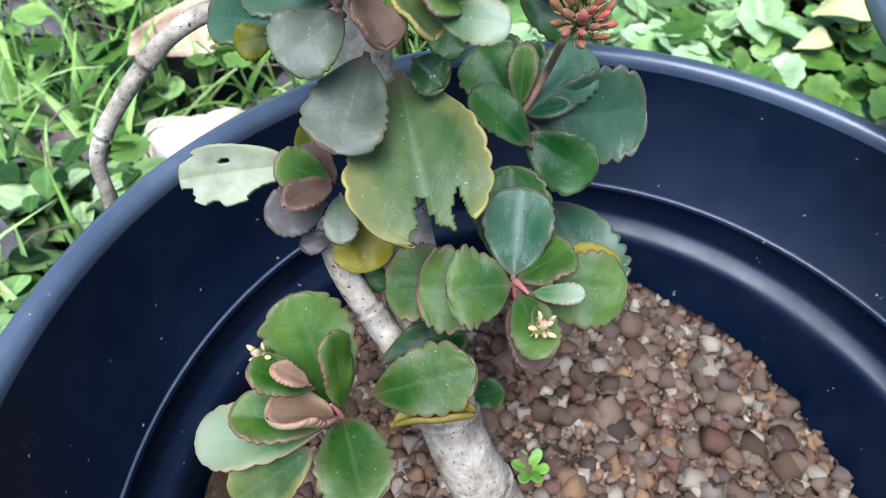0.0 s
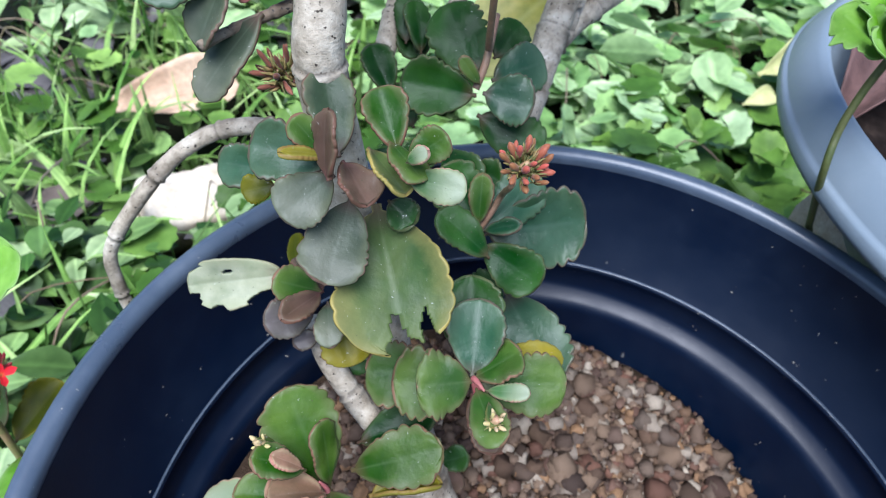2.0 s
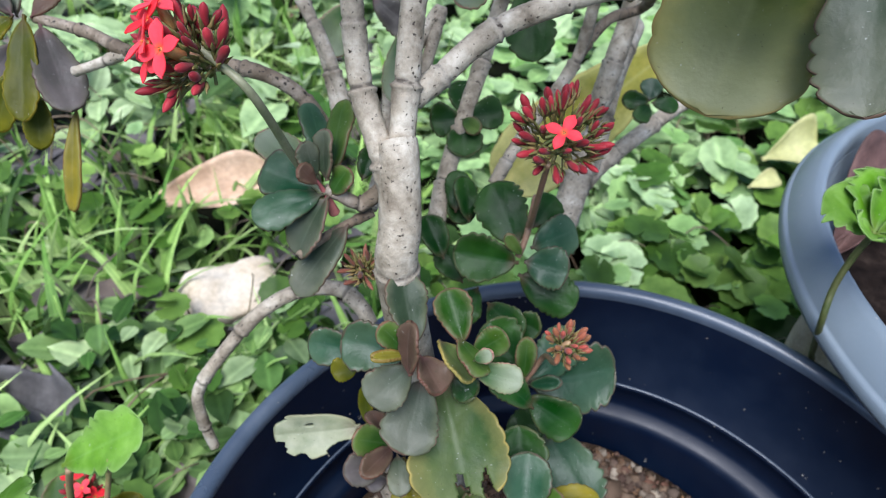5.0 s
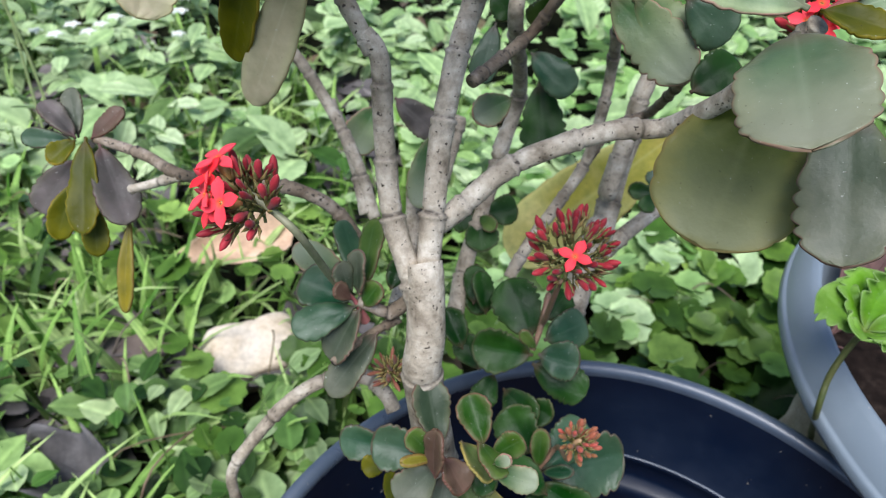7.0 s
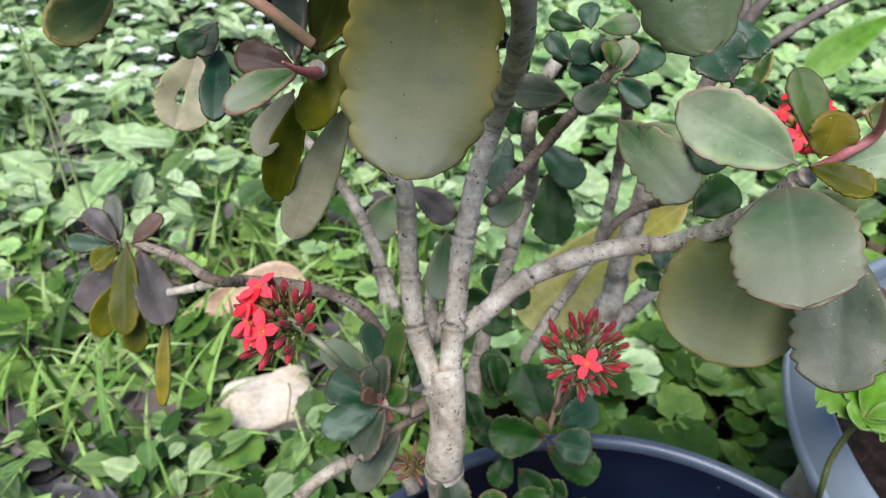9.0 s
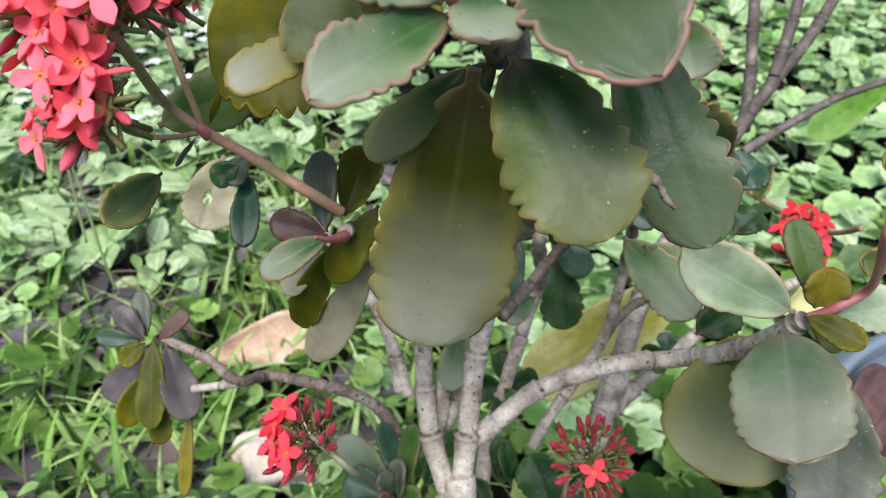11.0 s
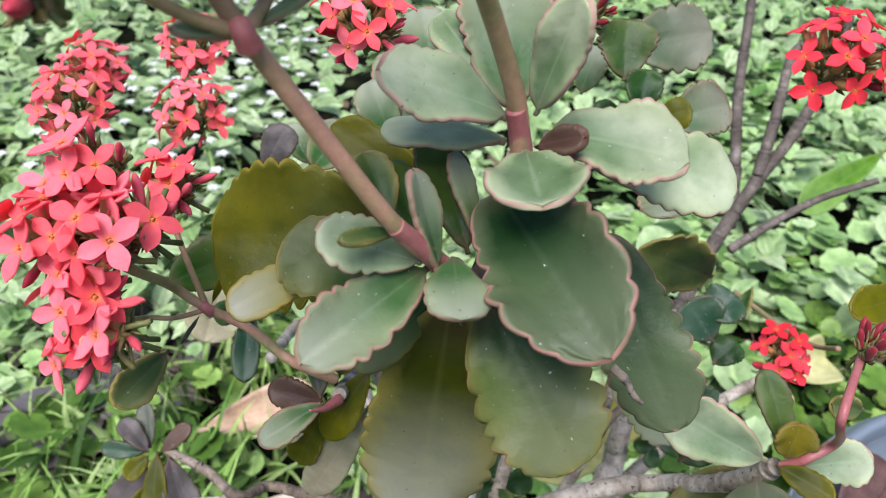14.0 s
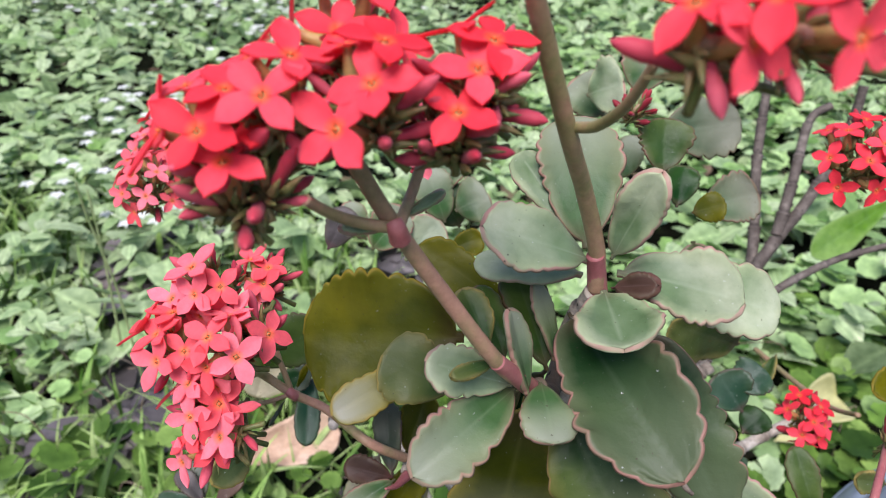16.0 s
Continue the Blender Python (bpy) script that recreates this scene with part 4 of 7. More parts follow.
# RU dusky rosette
leaf(plant, (-0.1021, 0.0753, 0.3165), (-0.1218, 0.0799, 0.3145), 0.0131, (-0.23, -0.70, 0.68), "blue")
leaf(plant, (-0.1027, 0.0683, 0.3180), (-0.1118, 0.0664, 0.3157), 0.0086, (0.01, -0.77, 0.64), "olive")
leaf(plant, (-0.0845, 0.0680, 0.3295), (-0.0908, 0.0867, 0.3446), 0.0146, (0.31, -0.53, 0.79), "dusk")
leaf(plant, (-0.0855, 0.0638, 0.3310), (-0.1080, 0.0680, 0.3314), 0.0169, (-0.12, -0.72, 0.68), "blue")
leaf(plant, (-0.0866, 0.0618, 0.3346), (-0.0953, 0.0638, 0.3445), 0.0087, (0.50, -0.66, 0.57), "green")
leaf(plant, (-0.0857, 0.0601, 0.3357), (-0.0966, 0.0543, 0.3408), 0.0041, (0.50, -0.20, 0.84), "rust", fold=.5)
leaf(plant, (-0.0848, 0.0545, 0.3331), (-0.0855, 0.0621, 0.3489), 0.0103, (-0.73, -0.63, 0.27), "maroon")
leaf(plant, (-0.0849, 0.0615, 0.3288), (-0.0974, 0.0503, 0.3230), 0.0151, (0.23, -0.64, 0.73), "dusk")
leaf(plant, (-0.0828, 0.0625, 0.3327), (-0.0754, 0.0531, 0.3266), 0.0140, (0.49, -0.16, 0.85), "maroon")
# RV
leaf(plant, (-0.0709, 0.0691, 0.3143), (-0.0633, 0.0645, 0.3101), 0.0105, (-0.02, -0.69, 0.73), "dark")
leaf(plant, (-0.0686, 0.0681, 0.3329), (-0.0750, 0.0821, 0.3435), 0.0124, (-0.04, -0.61, 0.79), "green")
leaf(plant, (-0.0770, 0.0701, 0.3317), (-0.0656, 0.0584, 0.3264), 0.0112, (0.38, -0.05, 0.92), "yellow")
leaf(plant, (-0.0711, 0.0665, 0.3369), (-0.0615, 0.0565, 0.3331), 0.0108, (0.33, -0.04, 0.94), "green")
leaf(plant, (-0.0656, 0.0649, 0.3327), (-0.0559, 0.0670, 0.3407), 0.0108, (-0.22, -0.85, 0.49), "green")
leaf(plant, (-0.0655, 0.0600, 0.3308), (-0.0502, 0.0553, 0.3324), 0.0101, (-0.28, -0.69, 0.67), "grey")
leaf(plant, (-0.0654, 0.0584, 0.3375), (-0.0606, 0.0576, 0.3425), 0.0050, (-0.62, -0.61, 0.50), "grey")
# R4
leaf(plant, (-0.0663, 0.1509, 0.3134), (-0.0702, 0.1646, 0.3266), 0.0106, (0.30, -0.61, 0.73), "dark")
leaf(plant, (-0.0759, 0.1379, 0.3033), (-0.0848, 0.1506, 0.3152), 0.0126, (0.12, -0.64, 0.76), "dark")
leaf(plant, (-0.0457, 0.1366, 0.3144), (-0.0580, 0.1566, 0.3305), 0.0229, (-0.17, -0.68, 0.71), "dark")
leaf(plant, (-0.0397, 0.1454, 0.3175), (-0.0306, 0.1565, 0.3259), 0.0144, (0.11, -0.65, 0.75), "dark")
leaf(plant, (-0.0401, 0.1379, 0.3130), (-0.0212, 0.1470, 0.3171), 0.0194, (0.21, -0.73, 0.65), "blue")
leaf(plant, (-0.0454, 0.1305, 0.3112), (-0.0720, 0.1316, 0.3140), 0.0201, (0.03, -0.83, 0.56), "dark")
leaf(plant, (-0.0432, 0.1295, 0.3131), (-0.0257, 0.1254, 0.3126), 0.0187, (-0.17, -0.80, 0.57), "blue")
leaf(plant, (-0.0447, 0.1298, 0.3162), (-0.0521, 0.1311, 0.3255), 0.0056, (0.19, -0.94, 0.28), "green")
leaf(plant, (-0.0437, 0.1356, 0.2995), (-0.0194, 0.1236, 0.2944), 0.0197, (-0.23, -0.74, 0.63), "dark")
leaf(plant, (-0.0668, 0.1379, 0.2897), (-0.0767, 0.1488, 0.2998), 0.0133, (-0.06, -0.71, 0.70), "dark")
leaf(plant, (-0.0600, 0.1365, 0.2886), (-0.0667, 0.1237, 0.2814), 0.0132, (0.15, -0.54, 0.83), "dark")
leaf(plant, (-0.0551, 0.1319, 0.2842), (-0.0415, 0.1167, 0.2813), 0.0153, (-0.37, -0.49, 0.79), "dark")
leaf(plant, (-0.0437, 0.1259, 0.2817), (-0.0331, 0.1185, 0.2833), 0.0131, (-0.49, -0.56, 0.66), "dark")
# RL
leaf(plant, (-0.1202, 0.1149, 0.3560), (-0.1455, 0.1331, 0.3632), 0.0137, (-0.04, -0.41, 0.91), "grey")
leaf(plant, (-0.1196, 0.1078, 0.3601), (-0.1403, 0.1136, 0.3630), 0.0163, (-0.06, -0.60, 0.80), "blue")
leaf(plant, (-0.1178, 0.1023, 0.3630), (-0.1391, 0.0930, 0.3585), 0.0130, (0.01, -0.45, 0.89), "blue")
leaf(plant, (-0.1193, 0.1128, 0.3654), (-0.1265, 0.1308, 0.3787), 0.0106, (0.53, -0.35, 0.77), "blue")
leaf(plant, (-0.1148, 0.1084, 0.3667), (-0.1133, 0.1286, 0.3825), 0.0108, (-0.51, -0.51, 0.70), "green")
leaf(plant, (-0.1163, 0.1039, 0.3677), (-0.1175, 0.1118, 0.3820), 0.0096, (-0.65, -0.69, 0.33), "dusk")
leaf(plant, (-0.1204, 0.1024, 0.3690), (-0.1237, 0.1072, 0.3799), 0.0087, (0.67, -0.59, 0.46), "dusk")
leaf(plant, (-0.1192, 0.0999, 0.3692), (-0.1241, 0.0985, 0.3765), 0.0064, (0.72, -0.57, 0.39), "maroon")
leaf(plant, (-0.1151, 0.1039, 0.3619), (-0.1096, 0.1067, 0.3708), 0.0094, (-0.48, -0.71, 0.52), "green")
leaf(plant, (-0.1159, 0.1020, 0.3627), (-0.1250, 0.0916, 0.3456), 0.0137, (-0.46, -0.63, 0.63), "dusk")
leaf(plant, (-0.1096, 0.1019, 0.3511), (-0.1264, 0.0866, 0.3315), 0.0140, (-0.30, -0.61, 0.73), "dusk")
leaf(plant, (-0.1068, 0.1154, 0.3597), (-0.1037, 0.1233, 0.3682), 0.0078, (0.12, -0.75, 0.65), "dark")
# R6, R7 small dark rosettes behind
leaf(plant, (-0.0707, 0.1935, 0.3394), (-0.0727, 0.2072, 0.3481), 0.0142, (-0.09, -0.54, 0.83), "dark")
leaf(plant, (-0.0697, 0.1930, 0.3389), (-0.0537, 0.1957, 0.3420), 0.0157, (0.03, -0.84, 0.55), "dark")
leaf(plant, (-0.0724, 0.1926, 0.3383), (-0.0857, 0.1914, 0.3368), 0.0152, (0.01, -0.84, 0.54), "dark")
leaf(plant, (-0.0710, 0.1913, 0.3369), (-0.0696, 0.1780, 0.3286), 0.0166, (-0.07, -0.53, 0.84), "dark")
leaf(plant, (-0.0712, 0.1889, 0.3402), (-0.0643, 0.1806, 0.3404), 0.0079, (-0.56, -0.47, 0.68), "green")
leaf(plant, (-0.0743, 0.1665, 0.3202), (-0.0667, 0.1558, 0.3088), 0.0124, (-0.05, -0.74, 0.67), "dark")
leaf(plant, (-0.0721, 0.1557, 0.3145), (-0.0718, 0.1678, 0.3274), 0.0122, (-0.03, -0.73, 0.68), "dark")
leaf(plant, (0.0231, 0.2358, 0.3287), (0.0094, 0.2361, 0.3287), 0.0097, (-0.02, -0.87, 0.50), "dark")
leaf(plant, (0.0231, 0.2358, 0.3287), (0.0241, 0.2436, 0.3370), 0.0114, (-0.27, -0.69, 0.67), "blue")
leaf(plant, (0.0237, 0.2354, 0.3283), (0.0370, 0.2344, 0.3274), 0.0091, (-0.00, -0.66, 0.75), "dark")
leaf(plant, (0.0227, 0.2346, 0.3274), (0.0164, 0.2255, 0.3234), 0.0096, (0.07, -0.44, 0.89), "dark")
# behind the fork
leaf(plant, (-0.0971, 0.1903, 0.3829), (-0.0992, 0.1696, 0.3576), 0.0147, (0.01, -0.77, 0.63), "grey")
leaf(plant, (-0.1264, 0.2405, 0.3658), (-0.1370, 0.2256, 0.3478), 0.0194, (0.10, -0.79, 0.60), "grey")
leaf(plant, (-0.1176, 0.2438, 0.3697), (-0.0954, 0.2334, 0.3565), 0.0169, (-0.01, -0.79, 0.61), "lilac")
# RR, the large right rosette
leaf(plant, (0.0094, 0.1287, 0.4477), (-0.0050, 0.0992, 0.4062), 0.0468, (-0.37, -0.69, 0.62), "sage", fat=.36, depth=.05)
leaf(plant, (0.0247, 0.1080, 0.4537), (0.0212, 0.0729, 0.4226), 0.0281, (-0.48, -0.55, 0.68), "dusk")
leaf(plant, (-0.0021, 0.1016, 0.4748), (-0.0079, 0.0627, 0.4658), 0.0330, (-0.45, -0.14, 0.88), "ash", fat=.42, depth=.075, teeth=9, label="broad grey-green leaf dusted with chalk")
leaf(plant, (-0.0003, 0.1040, 0.4808), (-0.0317, 0.1166, 0.4904), 0.0198, (-0.23, -0.88, 0.41), "frost", depth=.09)
leaf(plant, (0.0069, 0.1073, 0.4815), (0.0003, 0.1241, 0.4991), 0.0105, (-0.16, -0.74, 0.65), "green")
leaf(plant, (0.0045, 0.1037, 0.4836), (0.0058, 0.1061, 0.4959), 0.0135, (-0.08, -0.98, 0.20), "rust")
leaf(plant, (0.0019, 0.1018, 0.4813), (0.0152, 0.0915, 0.4811), 0.0087, (-0.36, -0.49, 0.79), "olive")
leaf(plant, (0.0097, 0.1022, 0.4816), (0.0263, 0.0994, 0.4906), 0.0142, (-0.44, -0.66, 0.61), "frost")
leaf(plant, (-0.0366, 0.1682, 0.4573), (-0.0100, 0.1448, 0.4399), 0.0217, (-0.33, -0.78, 0.54), "grey")
leaf(plant, (-0.0155, 0.1540, 0.4632), (0.0001, 0.1466, 0.4539), 0.0168, (-0.19, -0.90, 0.39), "blue")
leaf(plant, (-0.0298, 0.1628, 0.4585), (-0.0082, 0.1534, 0.4466), 0.0195, (-0.16, -0.90, 0.42), "grey")
leaf(plant, (-0.0116, 0.1348, 0.4397), (0.0025, 0.1417, 0.4479), 0.0158, (-0.08, -0.69, 0.72), "dark")
leaf(plant, (0.0200, 0.1248, 0.4585), (0.0331, 0.1208, 0.4534), 0.0109, (-0.13, -0.92, 0.38), "yellow")
leaf(plant, (0.0097, 0.1366, 0.4062), (0.0047, 0.1152, 0.3978), 0.0158, (-0.29, -0.29, 0.91), "olive")
# RM, the small rosettes behind
leaf(plant, (-0.0441, 0.1829, 0.4738), (-0.0552, 0.1845, 0.4759), 0.0093, (-0.06, -0.93, 0.37), "blue")
leaf(plant, (-0.0440, 0.1819, 0.4725), (-0.0453, 0.1835, 0.4809), 0.0087, (0.36, -0.90, 0.24), "blue")
leaf(plant, (-0.0401, 0.1772, 0.4731), (-0.0423, 0.1832, 0.4804), 0.0081, (0.25, -0.71, 0.66), "green")
leaf(plant, (-0.0378, 0.1798, 0.4698), (-0.0327, 0.1877, 0.4795), 0.0094, (-0.25, -0.68, 0.69), "grey")
leaf(plant, (-0.0357, 0.1792, 0.4691), (-0.0200, 0.1901, 0.4758), 0.0112, (0.10, -0.62, 0.77), "blue")
leaf(plant, (-0.0382, 0.1747, 0.4700), (-0.0275, 0.1655, 0.4649), 0.0090, (-0.40, -0.76, 0.51), "blue")
leaf(plant, (-0.0397, 0.1770, 0.4665), (-0.0531, 0.1656, 0.4623), 0.0096, (0.31, -0.63, 0.71), "dusk")
leaf(plant, (-0.0400, 0.1820, 0.4663), (-0.0545, 0.1838, 0.4687), 0.0085, (-0.05, -0.92, 0.39), "blue")
leaf(plant, (-0.0541, 0.1828, 0.4580), (-0.0740, 0.1832, 0.4588), 0.0144, (0.00, -0.90, 0.44), "dusk")
leaf(plant, (-0.0534, 0.1911, 0.4682), (-0.0629, 0.1992, 0.4751), 0.0083, (-0.30, -0.80, 0.52), "blue")
leaf(plant, (-0.0463, 0.1995, 0.4783), (-0.0479, 0.2075, 0.4850), 0.0088, (-0.26, -0.65, 0.72), "blue")
leaf(plant, (-0.0437, 0.1979, 0.4795), (-0.0277, 0.2018, 0.4808), 0.0088, (0.15, -0.81, 0.56), "grey")
leaf(plant, (-0.0491, 0.1977, 0.4793), (-0.0627, 0.2015, 0.4810), 0.0075, (-0.17, -0.84, 0.52), "dark")
leaf(plant, (-0.0451, 0.2537, 0.3794), (-0.0398, 0.2239, 0.3524), 0.0234, (-0.17, -0.68, 0.72), "dark")
leaf(plant, (-0.0519, 0.2484, 0.3967), (-0.0319, 0.2334, 0.3859), 0.0179, (-0.26, -0.77, 0.59), "blue")
leaf(plant, (-0.0736, 0.1896, 0.4352), (-0.0783, 0.1748, 0.4171), 0.0117, (-0.04, -0.77, 0.64), "blue")
leaf(plant, (-0.0634, 0.1899, 0.4037), (-0.0783, 0.1834, 0.3961), 0.0135, (0.01, -0.78, 0.63), "grey")
leaf(plant, (-0.0760, 0.1970, 0.4442), (-0.0672, 0.1914, 0.4373), 0.0117, (-0.13, -0.85, 0.51), "dark")
leaf(plant, (-0.0528, 0.1876, 0.4481), (-0.0601, 0.1903, 0.4357), 0.0101, (-0.44, -0.90, 0.06), "green")
leaf(plant, (-0.0675, 0.2063, 0.4554), (-0.0752, 0.2119, 0.4624), 0.0094, (-0.17, -0.85, 0.49), "dark")
# RB
leaf(plant, (-0.1356, 0.0932, 0.5047), (-0.1500, 0.0933, 0.5081), 0.0098, (0.14, -0.79, 0.60), "maroon")
leaf(plant, (-0.1346, 0.0914, 0.5056), (-0.1503, 0.0811, 0.4996), 0.0088, (0.05, -0.56, 0.82), "grey")
leaf(plant, (-0.1355, 0.0923, 0.5066), (-0.1394, 0.1089, 0.5207), 0.0095, (-0.18, -0.66, 0.73), "dusk")
leaf(plant, (-0.1324, 0.1018, 0.5055), (-0.1273, 0.1156, 0.5192), 0.0124, (0.12, -0.72, 0.68), "olive")
leaf(plant, (-0.1232, 0.1040, 0.5082), (-0.1350, 0.0933, 0.4889), 0.0109, (-0.15, -0.82, 0.55), "olive")
leaf(plant, (-0.1345, 0.1004, 0.4976), (-0.1516, 0.1125, 0.4519), 0.0111, (-0.35, -0.93, -0.11), "olive")
leaf(plant, (-0.1240, 0.1021, 0.4932), (-0.1468, 0.1079, 0.4399), 0.0132, (-0.24, -0.97, -0.00), "cream", depth=.07)
leaf(plant, (-0.1428, 0.1156, 0.4879), (-0.1514, 0.1037, 0.4735), 0.0097, (-0.05, -0.76, 0.65), "cream")
leaf(plant, (-0.1789, 0.1599, 0.4796), (-0.1754, 0.1354, 0.4653), 0.0108, (0.14, -0.48, 0.86), "blue")
leaf(plant, (-0.2104, 0.2184, 0.4505), (-0.2186, 0.1968, 0.4242), 0.0246, (0.39, -0.77, 0.51), "cream", bites=((.6,.1,.10,.15),), label="pale leaf with a round hole")
leaf(plant, (-0.1790, 0.1532, 0.4871), (-0.1883, 0.1492, 0.4824), 0.0099, (0.04, -0.80, 0.59), "dark")
leaf(plant, (-0.1765, 0.1557, 0.4901), (-0.1833, 0.1489, 0.4819), 0.0099, (0.07, -0.80, 0.60), "dusk")
# RP
leaf(plant, (-0.2388, 0.1604, 0.3864), (-0.2600, 0.1605, 0.3868), 0.0087, (0.01, -0.75, 0.66), "blue")
leaf(plant, (-0.2362, 0.1579, 0.3895), (-0.2505, 0.1663, 0.4001), 0.0102, (0.44, -0.31, 0.84), "lilac")
leaf(plant, (-0.2372, 0.1616, 0.3877), (-0.2438, 0.1772, 0.4006), 0.0088, (0.03, -0.63, 0.78), "dusk")
leaf(plant, (-0.2352, 0.1558, 0.3901), (-0.2426, 0.1467, 0.3854), 0.0091, (0.19, -0.56, 0.80), "olive")
leaf(plant, (-0.2396, 0.1596, 0.3790), (-0.2544, 0.1463, 0.3598), 0.0150, (0.13, -0.86, 0.50), "lilac")
leaf(plant, (-0.2322, 0.1584, 0.3901), (-0.2277, 0.1298, 0.3645), 0.0131, (0.07, -0.66, 0.75), "olive")
leaf(plant, (-0.2279, 0.1587, 0.3871), (-0.2123, 0.1344, 0.3667), 0.0165, (0.43, -0.40, 0.81), "lilac")
leaf(plant, (-0.2394, 0.1534, 0.3714), (-0.2454, 0.1387, 0.3536), 0.0115, (0.23, -0.79, 0.57), "olive")
leaf(plant, (-0.2292, 0.1447, 0.3670), (-0.2269, 0.1322, 0.3516), 0.0104, (0.25, -0.73, 0.63), "olive")
leaf(plant, (-0.2148, 0.1423, 0.3638), (-0.2143, 0.1180, 0.3341), 0.0067, (0.03, -0.77, 0.63), "rust")
leaf(plant, (-0.2307, 0.1597, 0.3885), (-0.2191, 0.1680, 0.3984), 0.0089, (-0.15, -0.67, 0.73), "maroon")
# RT, the top rosette
leaf(plant, (-0.1168, 0.0984, 0.5593), (-0.1617, 0.0999, 0.5544), 0.0370, (-0.09, -0.81, 0.58), "olive", depth=.14, teeth=11, fat=.36, label="olive leaf lit through from behind")
leaf(plant, (-0.1063, 0.0943, 0.5739), (-0.1297, 0.1016, 0.5857), 0.0127, (0.11, -0.73, 0.67), "olive")
leaf(plant, (-0.1261, 0.0800, 0.5649), (-0.1465, 0.0674, 0.5584), 0.0106, (0.10, -0.58, 0.81), "oltip")
leaf(plant, (-0.1186, 0.0726, 0.5643), (-0.1355, 0.0748, 0.5719), 0.0170, (0.18, -0.76, 0.62), "yellow")
leaf(plant, (-0.1000, 0.0745, 0.5624), (-0.1062, 0.0688, 0.4922), 0.0345, (-0.02, -1.00, 0.08), "oltip", depth=.12, fat=.46)
leaf(plant, (-0.0934, 0.0649, 0.5694), (-0.0756, 0.0425, 0.5477), 0.0245, (-0.07, -0.72, 0.69), "twotone", fat=.46, depth=.15, teeth=9, wave=.12)
leaf(plant, (-0.0652, 0.1081, 0.5601), (-0.0440, 0.0762, 0.5235), 0.0240, (-0.20, -0.79, 0.58), "deep", fat=.4, depth=.20, teeth=10, wave=.11)
leaf(plant, (-0.0929, 0.0793, 0.5854), (-0.0740, 0.0425, 0.5775), 0.0232, (-0.41, -0.39, 0.83), "deep", fat=.44, depth=.17, teeth=10, wave=.11, label="broad grey-green leaf with a scalloped red margin")
leaf(plant, (-0.1046, 0.0642, 0.5760), (-0.1248, 0.0437, 0.5687), 0.0145, (0.18, -0.48, 0.86), "grey", depth=.24, teeth=8, wave=.12)
leaf(plant, (-0.1060, 0.0613, 0.5790), (-0.1244, 0.0585, 0.5864), 0.0111, (0.37, -0.65, 0.66), "frost", depth=.24, teeth=7)
leaf(plant, (-0.1002, 0.0604, 0.5808), (-0.0981, 0.0468, 0.5787), 0.0116, (0.04, -0.14, 0.99), "grey")
leaf(plant, (-0.1104, 0.0593, 0.5868), (-0.1188, 0.0512, 0.5897), 0.0036, (0.53, -0.26, 0.81), "yellow")
leaf(plant, (-0.1117, 0.0638, 0.5863), (-0.1181, 0.0720, 0.5950), 0.0080, (0.25, -0.61, 0.76), "yellow")
leaf(plant, (-0.1073, 0.0699, 0.5774), (-0.1145, 0.0838, 0.5873), 0.0080, (0.18, -0.51, 0.84), "green")
leaf(plant, (-0.1028, 0.0590, 0.5789), (-0.1083, 0.0657, 0.5959), 0.0068, (0.70, -0.56, 0.45), "grey")
leaf(plant, (-0.0973, 0.0726, 0.5737), (-0.1070, 0.0907, 0.5898), 0.0110, (0.08, -0.64, 0.77), "green")
leaf(plant, (-0.0959, 0.0724, 0.5769), (-0.1017, 0.0820, 0.5910), 0.0066, (0.66, -0.46, 0.59), "grey")
# RT2
leaf(plant, (-0.0900, 0.0906, 0.5961), (-0.0941, 0.1153, 0.6178), 0.0210, (-0.12, -0.67, 0.74), "grey")
leaf(plant, (-0.0946, 0.0952, 0.5995), (-0.1068, 0.1093, 0.6099), 0.0100, (-0.13, -0.66, 0.74), "frost", depth=.10, teeth=7)
leaf(plant, (-0.0916, 0.0821, 0.5944), (-0.1153, 0.0819, 0.5955), 0.0110, (0.05, -0.19, 0.98), "frost", depth=.10, teeth=7)
leaf(plant, (-0.0919, 0.0774, 0.6016), (-0.1151, 0.0731, 0.6108), 0.0166, (0.40, -0.41, 0.82), "frost", depth=.10)
leaf(plant, (-0.0867, 0.0781, 0.6024), (-0.0814, 0.0752, 0.6249), 0.0101, (-0.49, -0.87, 0.00), "frost", depth=.10)
leaf(plant, (-0.0847, 0.0788, 0.5980), (-0.0597, 0.0730, 0.5970), 0.0178, (-0.09, -0.52, 0.85), "frost", depth=.14, teeth=9, wave=.13)
leaf(plant, (-0.0787, 0.0859, 0.5921), (-0.0426, 0.0891, 0.5832), 0.0178, (0.23, -0.68, 0.70), "frost", depth=.14, teeth=9, wave=.13)
leaf(plant, (-0.0865, 0.0728, 0.5982), (-0.0784, 0.0689, 0.6027), 0.0057, (-0.59, -0.56, 0.58), "maroon")
leaf(plant, (-0.0884, 0.0721, 0.5974), (-0.0859, 0.0563, 0.5955), 0.0180, (-0.08, -0.13, 0.99), "frost", depth=.10, teeth=7)
